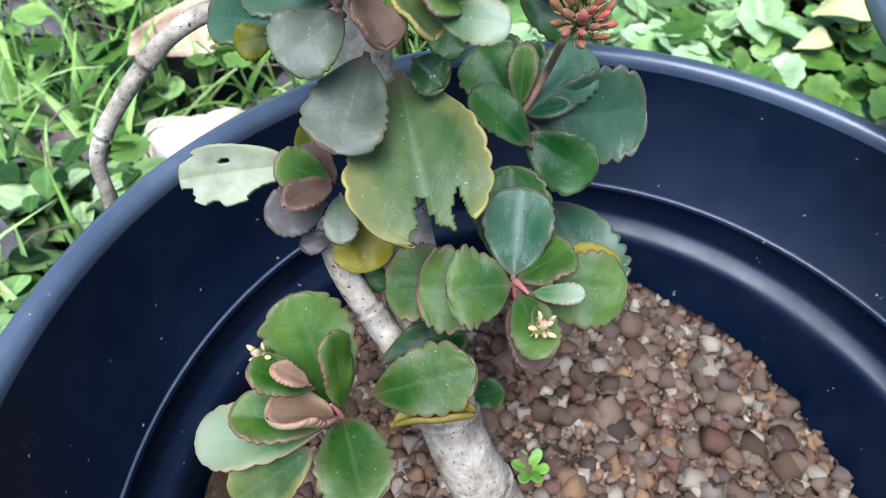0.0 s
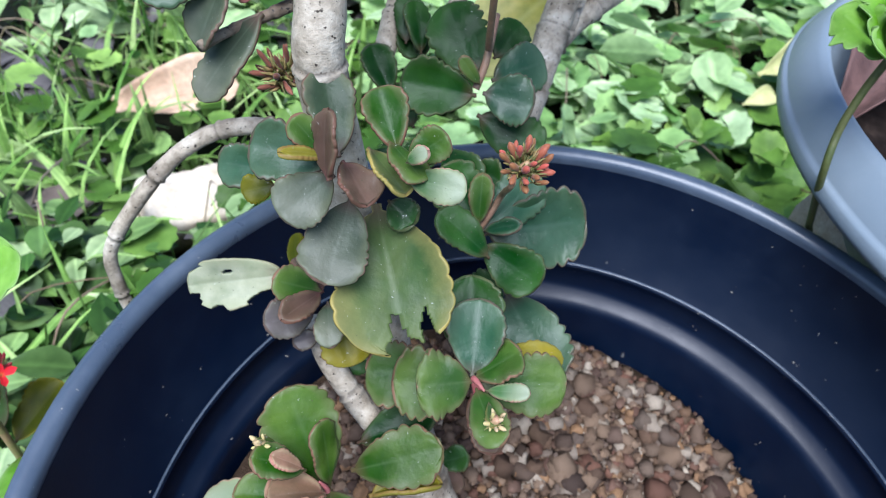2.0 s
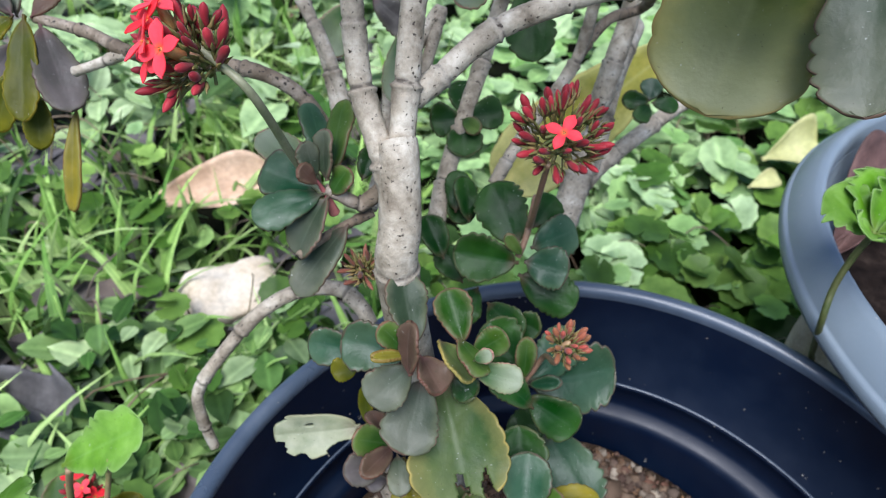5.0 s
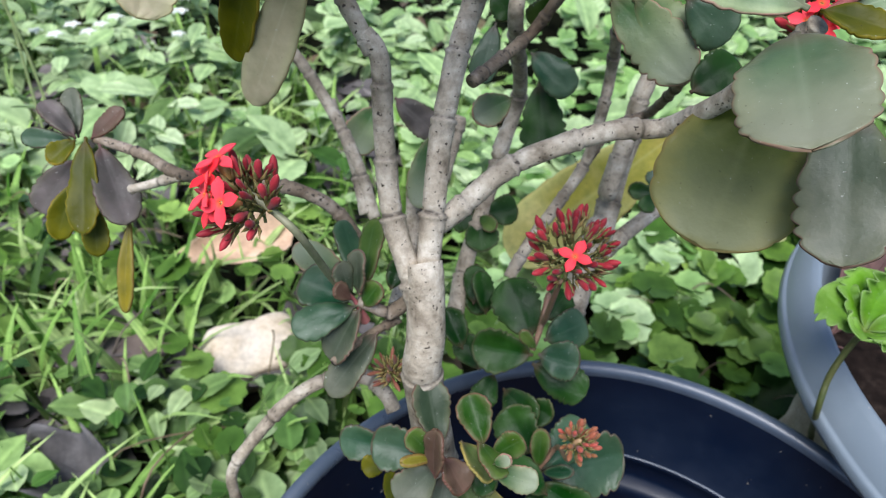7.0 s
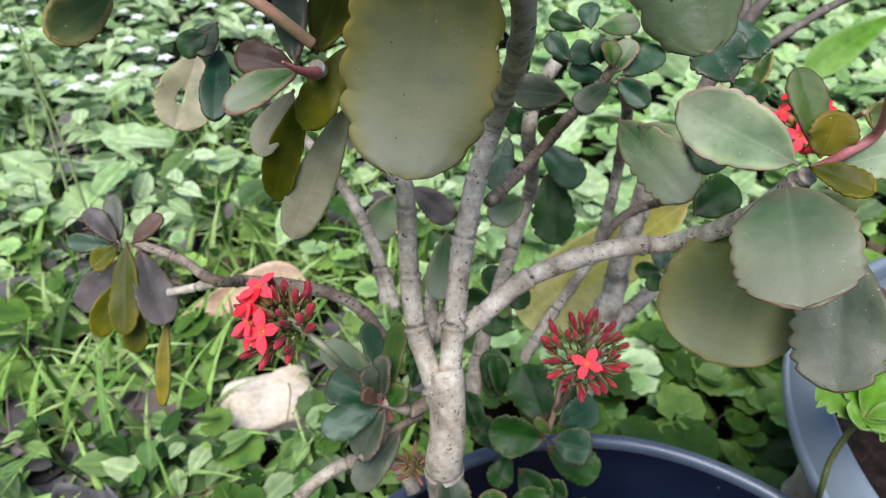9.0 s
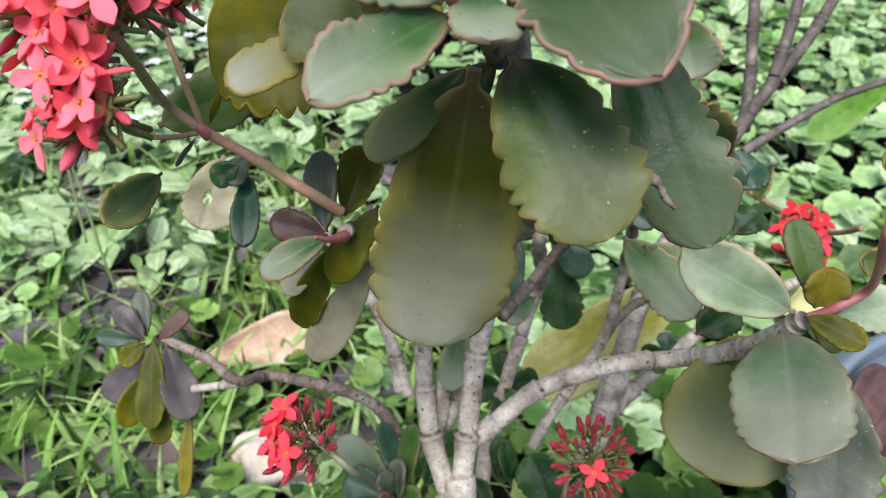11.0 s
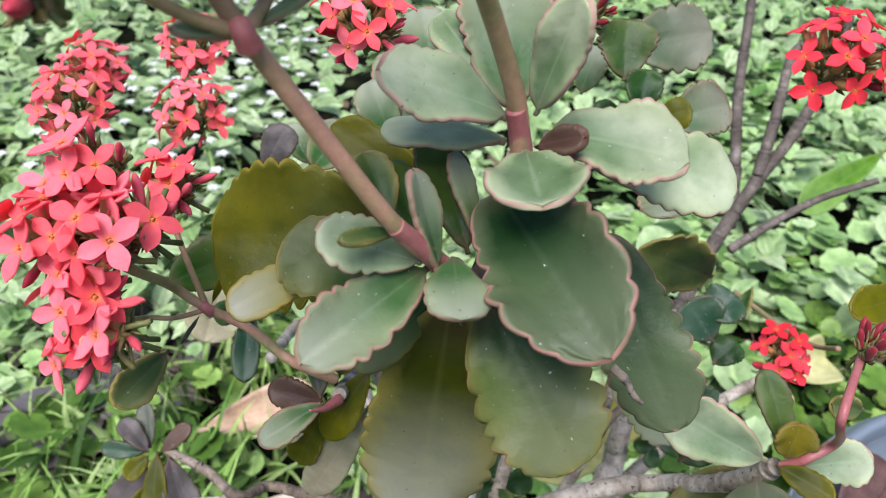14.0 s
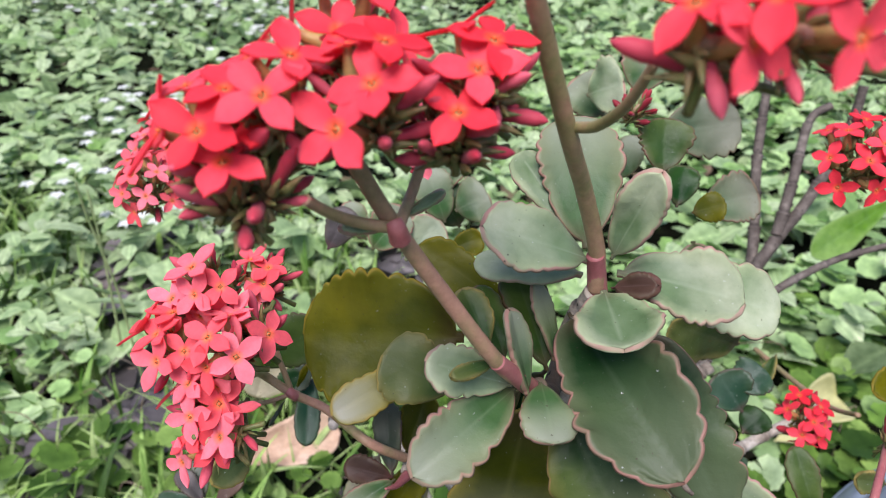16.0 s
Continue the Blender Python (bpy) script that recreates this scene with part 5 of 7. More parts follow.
# rosettes behind the top
leaf(plant, (-0.0473, 0.1917, 0.5665), (-0.0478, 0.2037, 0.5838), 0.0210, (-0.04, -0.82, 0.57), "green")
leaf(plant, (-0.0420, 0.2327, 0.5638), (-0.0067, 0.2389, 0.5708), 0.0277, (0.04, -0.83, 0.55), "ash")
leaf(plant, (-0.0427, 0.1807, 0.5591), (-0.0409, 0.1895, 0.5716), 0.0130, (-0.03, -0.82, 0.58), "dark")
leaf(plant, (-0.0368, 0.1799, 0.5577), (-0.0266, 0.1783, 0.5635), 0.0117, (-0.41, -0.77, 0.49), "olive")
leaf(plant, (-0.0274, 0.1987, 0.5491), (-0.0059, 0.2037, 0.5551), 0.0214, (-0.01, -0.75, 0.66), "ash")
leaf(plant, (-0.0422, 0.1989, 0.5503), (-0.0548, 0.1981, 0.5498), 0.0120, (0.03, -0.81, 0.59), "dark")
leaf(plant, (-0.0581, 0.2120, 0.5524), (-0.0527, 0.2224, 0.5670), 0.0133, (-0.25, -0.75, 0.62), "grey")
leaf(plant, (-0.1278, 0.1885, 0.5400), (-0.1366, 0.1999, 0.5570), 0.0171, (0.21, -0.76, 0.62), "grey")
leaf(plant, (-0.1318, 0.2034, 0.5442), (-0.1268, 0.2162, 0.5624), 0.0178, (-0.02, -0.81, 0.58), "grey")
leaf(plant, (-0.1115, 0.2230, 0.5537), (-0.1242, 0.2338, 0.5700), 0.0207, (0.09, -0.80, 0.60), "grey")
leaf(plant, (-0.1610, 0.1989, 0.5219), (-0.1712, 0.2074, 0.5345), 0.0115, (0.27, -0.69, 0.67), "grey")
leaf(plant, (-0.0255, 0.2019, 0.5322), (-0.0198, 0.1890, 0.5146), 0.0230, (-0.31, -0.81, 0.50), "grey")
leaf(plant, (0.0109, 0.2094, 0.4736), (-0.0278, 0.1902, 0.4982), 0.0300, (0.41, -0.91, -0.06), "yellow")
leaf(plant, (-0.1761, 0.0912, 0.5219), (-0.1840, 0.0748, 0.5177), 0.0102, (0.63, -0.46, 0.63), "yellow")
# leaves of a rosette behind
leaf(plant, (-0.1554, 0.1796, 0.5307), (-0.1435, 0.1890, 0.5438), 0.0177, (-0.02, -0.80, 0.59), "grey")
leaf(plant, (-0.1420, 0.1781, 0.5276), (-0.1302, 0.1875, 0.5407), 0.0177, (-0.05, -0.79, 0.61), "frost")
leaf(plant, (-0.1240, 0.1905, 0.5446), (-0.1115, 0.1951, 0.5506), 0.0199, (-0.01, -0.78, 0.63), "grey")
leaf(plant, (-0.1216, 0.1956, 0.5342), (-0.1318, 0.2038, 0.5469), 0.0206, (0.15, -0.77, 0.62), "green")
leaf(plant, (-0.1149, 0.2219, 0.5547), (-0.1213, 0.2346, 0.5738), 0.0214, (0.13, -0.80, 0.58), "grey")
leaf(plant, (-0.1250, 0.1818, 0.5319), (-0.1123, 0.1852, 0.5361), 0.0111, (-0.02, -0.75, 0.67), "olive")
leaf(plant, (-0.1727, 0.1783, 0.5300), (-0.1652, 0.1874, 0.5429), 0.0133, (0.03, -0.83, 0.56), "lilac")
leaf(plant, (-0.0516, 0.2411, 0.5786), (-0.0438, 0.2535, 0.5964), 0.0237, (-0.26, -0.74, 0.63), "grey")
leaf(plant, (-0.0648, 0.2348, 0.5703), (-0.0777, 0.2431, 0.5834), 0.0237, (-0.06, -0.87, 0.49), "grey")
leaf(plant, (-0.0740, 0.2297, 0.5812), (-0.0617, 0.2239, 0.5896), 0.0248, (-0.55, -0.79, 0.26), "frost")
leaf(plant, (-0.0012, 0.1622, 0.4769), (-0.0121, 0.1703, 0.4891), 0.0200, (-0.01, -0.84, 0.54), "blue")
leaf(plant, (-0.0040, 0.1670, 0.4840), (0.0063, 0.1727, 0.4916), 0.0178, (-0.30, -0.53, 0.80), "blue")
leaf(plant, (-0.0006, 0.1572, 0.4697), (0.0075, 0.1628, 0.4772), 0.0134, (-0.37, -0.51, 0.78), "dark")
# bracts at the stalk nodes
leaf(plant, (-0.1314, 0.0495, 0.6233), (-0.1381, 0.0458, 0.6253), 0.0022, (0.52, -0.59, 0.62), "frost")
leaf(plant, (-0.1288, 0.0525, 0.6239), (-0.1221, 0.0556, 0.6280), 0.0021, (0.01, -0.81, 0.59), "frost")
leaf(plant, (-0.1660, 0.1018, 0.5308), (-0.1628, 0.1040, 0.5385), 0.0020, (0.08, -0.97, 0.24), "olive")
leaf(plant, (-0.1693, 0.0994, 0.5277), (-0.1723, 0.0926, 0.5239), 0.0013, (0.34, -0.57, 0.74), "dusk")
leaf(plant, (-0.1918, 0.1269, 0.5153), (-0.1665, 0.1357, 0.5258), 0.0200, (0.15, -0.91, 0.39), "green")
leaf(plant, (-0.1011, 0.0803, 0.5603), (-0.1196, 0.0660, 0.5457), 0.0096, (0.17, -0.80, 0.57), "twotone")
leaf(plant, (-0.0948, 0.0891, 0.5584), (-0.1125, 0.0770, 0.5433), 0.0125, (0.10, -0.83, 0.54), "dark")
leaf(plant, (-0.0925, 0.0892, 0.5585), (-0.0852, 0.0796, 0.5455), 0.0143, (-0.10, -0.83, 0.56), "dark")
# a large dying leaf behind the stems
leaf(plant, (0.0600, 0.3110, 0.3300), (-0.0400, 0.2980, 0.2220), 0.0520, (-0.25, -0.75, 0.60), "fade", fat=.5, depth=.05, label="large pale yellow dying leaf hanging among the stems")
# leaves beyond the large rosette
leaf(plant, (0.3122, 0.6072, 0.3549), (0.2184, 0.5468, 0.3143), 0.0326, (0.10, -0.66, 0.75), "bright", fat=.8, depth=.02)
leaf(plant, (0.0347, 0.1226, 0.4872), (0.0244, 0.1232, 0.4880), 0.0099, (-0.02, -0.92, 0.39), "yellow")
leaf(plant, (0.0289, 0.2072, 0.4705), (0.0234, 0.1985, 0.4601), 0.0068, (-0.67, -0.36, 0.65), "yellow")
leaf(plant, (0.0612, 0.1610, 0.5067), (0.0339, 0.1479, 0.5070), 0.0151, (0.26, -0.53, 0.80), "olive")

# ---- flowers ----
def joined(pieces):
    """Joins (verts, faces, slot) pieces into one list each."""
    verts, faces, slots = [], [], []
    for v, f, s in pieces:
        o = len(verts)
        verts += [tuple(p) for p in v]
        faces += [tuple(i + o for i in q) for q in f]
        slots += [s] * len(f)
    return verts, faces, slots


def petal_piece(turn, length, width, lift, curl, rng):
    n, m = 9, 4
    v, f = [], []
    rot = Matrix.Rotation(turn, 3, "Z")
    for layer in (0.00016, -0.00016):
        for i in range(n + 1):
            s = i / n
            half = max(0.00008, 0.5 * width * (0.25 + 0.75 * math.sin(math.pi * min(1, s * 0.74 + 0.10))) * (1 - max(0, (s - 0.58) / 0.42) ** 2.2))
            for j in range(m + 1):
                x = 2 * j / m - 1
                p = Vector((half * x, 0.0006 + length * s, lift * length * s - curl * length * s * s + 0.10 * width * x * x * (1 - 0.4 * s) + layer))
                v.append(rot @ p)
    k = (n + 1) * (m + 1)
    for i in range(n):
        for j in range(m):
            a = i * (m + 1) + j
            f.append((a, a + 1, a + m + 2, a + m + 1))
            f.append((k + a, k + a + m + 1, k + a + m + 2, k + a + 1))
    return v, f


def flower_mesh(seed, petal):
    """A four-petalled flower that faces +z, on its tube, calyx and short stalk."""
    rng = random.Random(seed)
    pieces = []
    for k in range(4):
        v, f = petal_piece(math.pi / 2 * k + rng.uniform(-0.12, 0.12), rng.uniform(0.0062, 0.0074), rng.uniform(0.0040, 0.0048), rng.uniform(0.10, 0.50), rng.uniform(0.05, 0.40), rng)
        pieces.append((v, f, 0))
    v, f = tube([Vector((0, 0, z)) for z in (0.0003, 0.0, -0.001, -0.004, -0.0075, -0.0085)], [0.0001, 0.0005, 0.0010, 0.0015, 0.0019, 0.0012], 8)
    pieces.append((v, f, 1))
    v, f = tube([Vector((0, 0, 0.0008)), Vector((0, 0, 0.0001))], [0.00015, 0.0003], 7)
    pieces.append((v, f, 3))
    for k in range(4):
        a = math.pi / 2 * k + 0.78
        d = Vector((math.cos(a), math.sin(a), 0))
        v, f = tube([d * 0.0010 + Vector((0, 0, -0.0088)), d * 0.0022 + Vector((0, 0, -0.0068)), d * 0.0032 + Vector((0, 0, -0.0038))], [0.0009, 0.0009, 0.0001], 5)
        pieces.append((v, f, 2))
    v, f = tube([Vector((0, 0, -0.0085)), Vector((0.0004, 0, -0.012)), Vector((0, 0.0004, -0.018))], [0.0010, 0.0007, 0.0008], 6)
    pieces.append((v, f, 2))
    verts, faces, slots = joined(pieces)
    me = bpy.data.meshes.new("flower")
    me.from_pydata(verts, [], faces)
    for m in (petal, TUBE, CALYX, THROAT):
        me.materials.append(m)
    me.polygons.foreach_set("material_index", slots)
    me.polygons.foreach_set("use_smooth", [True] * len(faces))
    return me


def bud_mesh(seed, tone, plump=1.0):
    """A closed bud along +z with its calyx and short stalk."""
    rng = random.Random(seed)
    long = rng.uniform(0.0085, 0.0125)
    fat = plump * rng.uniform(0.0012, 0.0016)
    pieces = []
    prof = [(0.0, 0.55), (0.15, 0.85), (0.4, 0.8), (0.6, 1.0), (0.8, 0.85), (0.93, 0.45), (1.0, 0.08)]
    v, f = tube([Vector((0.0003 * math.sin(3 * s), 0, long * (s - 0.55))) for s, r in prof], [fat * r for s, r in prof], 8)
    pieces.append((v, f, 0))
    low = -long * 0.55
    for k in range(4):
        a = math.pi / 2 * k + 0.4
        d = Vector((math.cos(a), math.sin(a), 0))
        e = d + Vector((rng.uniform(-0.25, 0.25), rng.uniform(-0.25, 0.25), 0))
        h = long * rng.uniform(0.48, 0.66)
        v, f = tube([d * 0.0008 + Vector((0, 0, low - 0.0006)), e * 0.0019 + Vector((0, 0, low + h * 0.25)), e * 0.0023 + Vector((0, 0, low + h * 0.62)), e * 0.0031 + Vector((0, 0, low + h))], [0.0008, 0.0009, 0.0005, 0.0001], 5)
        pieces.append((v, f, 1))
    v, f = tube([Vector((0, 0, low)), Vector((0.0004, 0, low - 0.004)), Vector((0, 0.0003, low - 0.011))], [0.0009, 0.0006, 0.0007], 6)
    pieces.append((v, f, 1))
    verts, faces, slots = joined(pieces)
    me = bpy.data.meshes.new("bud")
    me.from_pydata(verts, [], faces)
    for m in (tone, CALYX):
        me.materials.append(m)
    me.polygons.foreach_set("material_index", slots)
    me.polygons.foreach_set("use_smooth", [True] * len(faces))
    return me


FLOWERS = [flower_mesh(s, PETAL) for s in range(5)]
FLOWERSP = [flower_mesh(s + 20, PETALP) for s in range(5)]
BUDS = [bud_mesh(s, BUDRED, 1.15) for s in range(4)]
PINKBUDS = [bud_mesh(s + 30, BUDPINK) for s in range(4)]
BROWNBUDS = [bud_mesh(s + 40, BUDBROWN) for s in range(3)]
YOUNG = [bud_mesh(s + 9, BUDYOUNG, 1.5) for s in range(3)]


def flower_cluster(parent, at, axis, radius, opened, closed, seed, label, meshes=FLOWERS, size=1.0, spread=0.95, toward=None, buds=BUDS, bud_size=1.0):
    """A rounded head of flowers and buds: at is its middle, axis the way it points."""
    rng = random.Random(seed)
    axis = Vector(axis).normalized()
    base = Vector(at) - axis * radius * 0.55
    knob, kf = tube([base - axis * 0.004, base, base + axis * 0.003], [0.0010, 0.0017, 0.0006], 8)
    head = mesh_object("flower_head", knob, kf, STALK, parent, label)
    turn = Vector((0, 0, 1)).rotation_difference(axis)
    total = opened + closed
    spots = []
    for i in range(total):
        c = 1 - (i + 0.5) / total * (1 - math.cos(spread * math.pi * 0.72))
        a = i * 2.399963 + rng.uniform(-0.25, 0.25)
        s = math.sqrt(max(0, 1 - c * c))
        spots.append(turn @ Vector((s * math.cos(a), s * math.sin(a), c)))
    goal = Vector(toward).normalized() if toward else axis
    order = sorted(range(total), key=lambda i: -spots[i].dot(goal) + rng.uniform(-0.25, 0.25))
    for rank, i in enumerate(order):
        d = spots[i]
        isopen = rank < opened
        r = radius * rng.uniform(0.80, 1.02) * (1.0 if isopen else 0.93)
        p = base + axis * radius * 0.1 + d * r
        aim = (d + Vector([rng.uniform(-0.30, 0.30) for _ in range(3)]) + axis * 0.35 + Vector((0, 0, 0.18))).normalized()
        q = Vector((0, 0, 1)).rotation_difference(aim)
        m = Matrix.Translation(p) @ q.to_matrix().to_4x4() @ Matrix.Rotation(rng.uniform(0, 6.28), 4, "Z") @ Matrix.Scale(size * (rng.uniform(0.88, 1.12) if isopen else bud_size * rng.uniform(0.68, 1.20)), 4)
        ob = new("flower" if isopen else "bud", rng.choice(meshes if isopen else buds))
        ob.parent = head
        ob.matrix_basis = m
        # thin stalk from the knob to the flower
        foot = p - aim * 0.015 * size * (1.0 if isopen else bud_size)
        if (foot - base).length > 0.006:
            v, f = tube(curve_points([base, base.lerp(foot, 0.5) + axis * 0.0015, foot], 4), [0.0007] * 9, 6)
            mesh_object("pedicel", v, f, CALYX, head)
    return head


PALEBUDS = [bud_mesh(s + 60, petal_material("bud_pale", (0.50, 0.44, 0.16), (0.58, 0.40, 0.26), 0.3), 1.3) for s in range(2)]
flower_cluster(plant, (-0.0360, 0.0215, 0.2785), (0.1, -0.5, 0.8), 0.0030, 0, 9, 70, "tiny pale yellow buds in the heart of a rosette", FLOWERS, 0.34, 1.0, None, PALEBUDS)
flower_cluster(plant, (-0.1035, 0.0190, 0.2610), (-0.5, -0.2, 0.8), 0.0026, 0, 7, 71, "tiny pale yellow buds in the heart of a rosette", FLOWERS, 0.34, 1.0, None, PALEBUDS)
RED = "dense head of open red four-petalled flowers and buds"
flower_cluster(plant, (-0.1540, 0.0930, 0.4190), (-0.70, -0.2, 0.65), 0.0150, 5, 36, 4, "head of red buds with the first flowers open", FLOWERS, 0.86, 0.85, (-0.5, -0.4, 0.8), bud_size=0.82)
flower_cluster(plant, (-0.0399, 0.1180, 0.3880), (0.15, -0.30, 0.95), 0.0180, 1, 44, 6, "round head of dark red buds with one open flower", FLOWERS, 0.92, 0.84, (-0.10, -0.75, 0.65), bud_size=0.76)
flower_cluster(plant, (-0.0312, 0.0792, 0.3254), (0.3, -0.2, 0.95), 0.0080, 0, 26, 6, "small head of young orange-brown buds", FLOWERS, 0.52, 0.84, None, YOUNG)
flower_cluster(plant, (-0.1305, 0.1512, 0.5990), (-0.1, -0.1, 0.98), 0.0130, 9, 14, 9, RED, FLOWERSP, 0.85, 1.0, (0, -0.6, 0.8), PINKBUDS)
for k, (x, y, z, r) in enumerate([(-0.2504, 0.1932, 0.5489, 0.0150), (-0.2191, 0.2278, 0.5331, 0.0150), (-0.2626, 0.2353, 0.5464, 0.0140), (-0.2238, 0.2532, 0.5524, 0.0150)]):
    flower_cluster(plant, (x, y, z), (-0.3, -0.1, 0.9), r, 14, 10, 20 + k, RED, FLOWERSP, 0.85, 1.05, (0, -0.7, 0.7), PINKBUDS)
flower_cluster(plant, (0.0236, 0.1927, 0.5850), (0.1, -0.2, 0.95), 0.0160, 13, 10, 30, RED, FLOWERS, 0.9, 1.0, (0, -0.8, 0.6))
flower_cluster(plant, (0.0422, 0.1897, 0.4533), (0.0, -0.2, 0.95), 0.0120, 8, 8, 31, RED, FLOWERS, 0.85, 1.0, (0, -0.8, 0.6))
flower_cluster(plant, (0.0086, 0.0985, 0.5359), (0.15, 0.05, 0.98), 0.0070, 0, 9, 32, "tight head of red buds", FLOWERS, 0.7, 0.5)
flower_cluster(plant, (-0.1056, 0.0942, 0.3391), (-0.3, -0.4, 0.8), 0.0080, 0, 14, 33, "head of dark unopened buds", FLOWERS, 0.65, 0.8, None, BROWNBUDS)
flower_cluster(plant, (-0.0590, 0.2018, 0.5905), (0.1, 0.0, 0.95), 0.0075, 0, 12, 34, "small head of young pink buds", FLOWERS, 0.65)
flower_cluster(plant, (-0.1815, 0.0846, 0.5829), (-0.55, -0.3, 0.6), 0.0086, 5, 7, 100, RED, FLOWERSP, 0.89, 1.0, (-0.15, -0.8, 0.55), PINKBUDS)
flower_cluster(plant, (-0.1879, 0.0721, 0.5723), (-0.55, -0.3, 0.6), 0.0086, 5, 6, 101, RED, FLOWERSP, 0.89, 1.0, (-0.15, -0.8, 0.55), PINKBUDS)
flower_cluster(plant, (-0.1744, 0.0706, 0.5746), (-0.55, -0.3, 0.6), 0.0086, 6, 5, 102, RED, FLOWERSP, 0.89, 1.0, (-0.15, -0.8, 0.55), PINKBUDS)
flower_cluster(plant, (-0.1888, 0.0829, 0.5738), (-0.55, -0.3, 0.6), 0.0080, 4, 4, 103, RED, FLOWERSP, 0.89, 1.0, (-0.15, -0.8, 0.55), PINKBUDS)
flower_cluster(plant, (-0.1793, 0.0658, 0.5627), (-0.55, -0.3, 0.6), 0.0075, 4, 5, 104, RED, FLOWERSP, 0.89, 1.0, (-0.15, -0.8, 0.55), PINKBUDS)
flower_cluster(plant, (-0.1709, 0.0786, 0.5737), (-0.55, -0.3, 0.6), 0.0075, 4, 5, 105, RED, FLOWERSP, 0.89, 1.0, (-0.15, -0.8, 0.55), PINKBUDS)
flower_cluster(plant, (-0.1773, 0.1160, 0.5623), (-0.1, -0.2, 0.95), 0.0080, 5, 7, 107, RED, FLOWERSP, 0.89, 1.0, (-0.15, -0.8, 0.55), PINKBUDS)
flower_cluster(plant, (-0.1721, 0.0611, 0.5556), (-0.3, -0.4, 0.2), 0.0063, 3, 4, 108, RED, FLOWERSP, 0.89, 1.0, (-0.15, -0.8, 0.55), PINKBUDS)
flower_cluster(plant, (-0.1794, 0.0590, 0.5494), (-0.5, -0.4, -0.2), 0.0063, 3, 3, 109, RED, FLOWERSP, 0.89, 1.0, (-0.15, -0.8, 0.55), PINKBUDS)
flower_cluster(plant, (-0.1326, 0.0418, 0.6523), (-0.12, -0.12, 0.97), 0.0092, 4, 10, 120, RED, FLOWERS, 0.83, 1.0, (-0.10, -0.40, 0.90), PINKBUDS)
flower_cluster(plant, (-0.1445, 0.0402, 0.6507), (-0.12, -0.12, 0.97), 0.0086, 4, 8, 121, RED, FLOWERS, 0.83, 1.0, (-0.10, -0.40, 0.90), PINKBUDS)
flower_cluster(plant, (-0.1527, 0.0371, 0.6468), (-0.12, -0.12, 0.97), 0.0080, 4, 8, 122, RED, FLOWERS, 0.83, 1.0, (-0.10, -0.40, 0.90), PINKBUDS)
flower_cluster(plant, (-0.1181, 0.0498, 0.6524), (-0.12, -0.12, 0.97), 0.0086, 3, 12, 123, RED, FLOWERS, 0.83, 1.0, (-0.10, -0.40, 0.90), PINKBUDS)
flower_cluster(plant, (-0.1372, 0.0540, 0.6562), (-0.12, -0.12, 0.97), 0.0092, 5, 6, 124, RED, FLOWERS, 0.83, 1.0, (-0.10, -0.40, 0.90), PINKBUDS)
flower_cluster(plant, (-0.0934, 0.0261, 0.6642), (0.05, -0.90, 0.35), 0.0069, 2, 4, 130, RED, FLOWERS, 0.85, 1.0, (-0.15, -0.8, 0.55), PINKBUDS)
flower_cluster(plant, (-0.0846, 0.0252, 0.6659), (0.05, -0.90, 0.35), 0.0069, 2, 4, 131, RED, FLOWERS, 0.85, 1.0, (-0.15, -0.8, 0.55), PINKBUDS)
flower_cluster(plant, (-0.1497, 0.0381, 0.6413), (-0.12, -0.12, 0.97), 0.0098, 3, 14, 140, RED, FLOWERS, 0.85, 1.0, (-0.10, -0.40, 0.90), PINKBUDS)
flower_cluster(plant, (-0.1211, 0.0457, 0.6477), (-0.12, -0.12, 0.97), 0.0086, 2, 12, 141, RED, FLOWERS, 0.85, 1.0, (-0.10, -0.40, 0.90), PINKBUDS)

# ---- ground ----
def ground_height(x, y):
    near = 0.012 * noise.noise(Vector((x * 5, y * 5, 1.7))) + 0.02 * noise.noise(Vector((x * 1.3, y * 1.3, 9)))
    return near - 0.012 - 0.02 * max(0.0, min(y, 6.0) - 0.6)


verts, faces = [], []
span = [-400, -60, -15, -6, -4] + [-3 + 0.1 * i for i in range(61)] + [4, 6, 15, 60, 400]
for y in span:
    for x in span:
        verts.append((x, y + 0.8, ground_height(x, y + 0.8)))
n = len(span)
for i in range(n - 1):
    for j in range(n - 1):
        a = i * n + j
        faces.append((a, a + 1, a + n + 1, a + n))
tagged(mesh_object("ground", verts, faces, SHADEDEARTH), "dark earth, blackened further for the shade under low weeds", "ground", kind="structure")


def overgrown(x, y):
    """Whether a place lies within the ragged border of the weedy patch round the pots."""
    edge = noise.noise(Vector((x * 1.3, y * 1.3, 77))) + 0.5 * noise.noise(Vector((x * 5, y * 5, 78)))
    return (abs(x - 0.1) / 2.6) ** 4 + (abs(y - 1.2) / 2.95) ** 4 + 0.6 * edge < 1.0


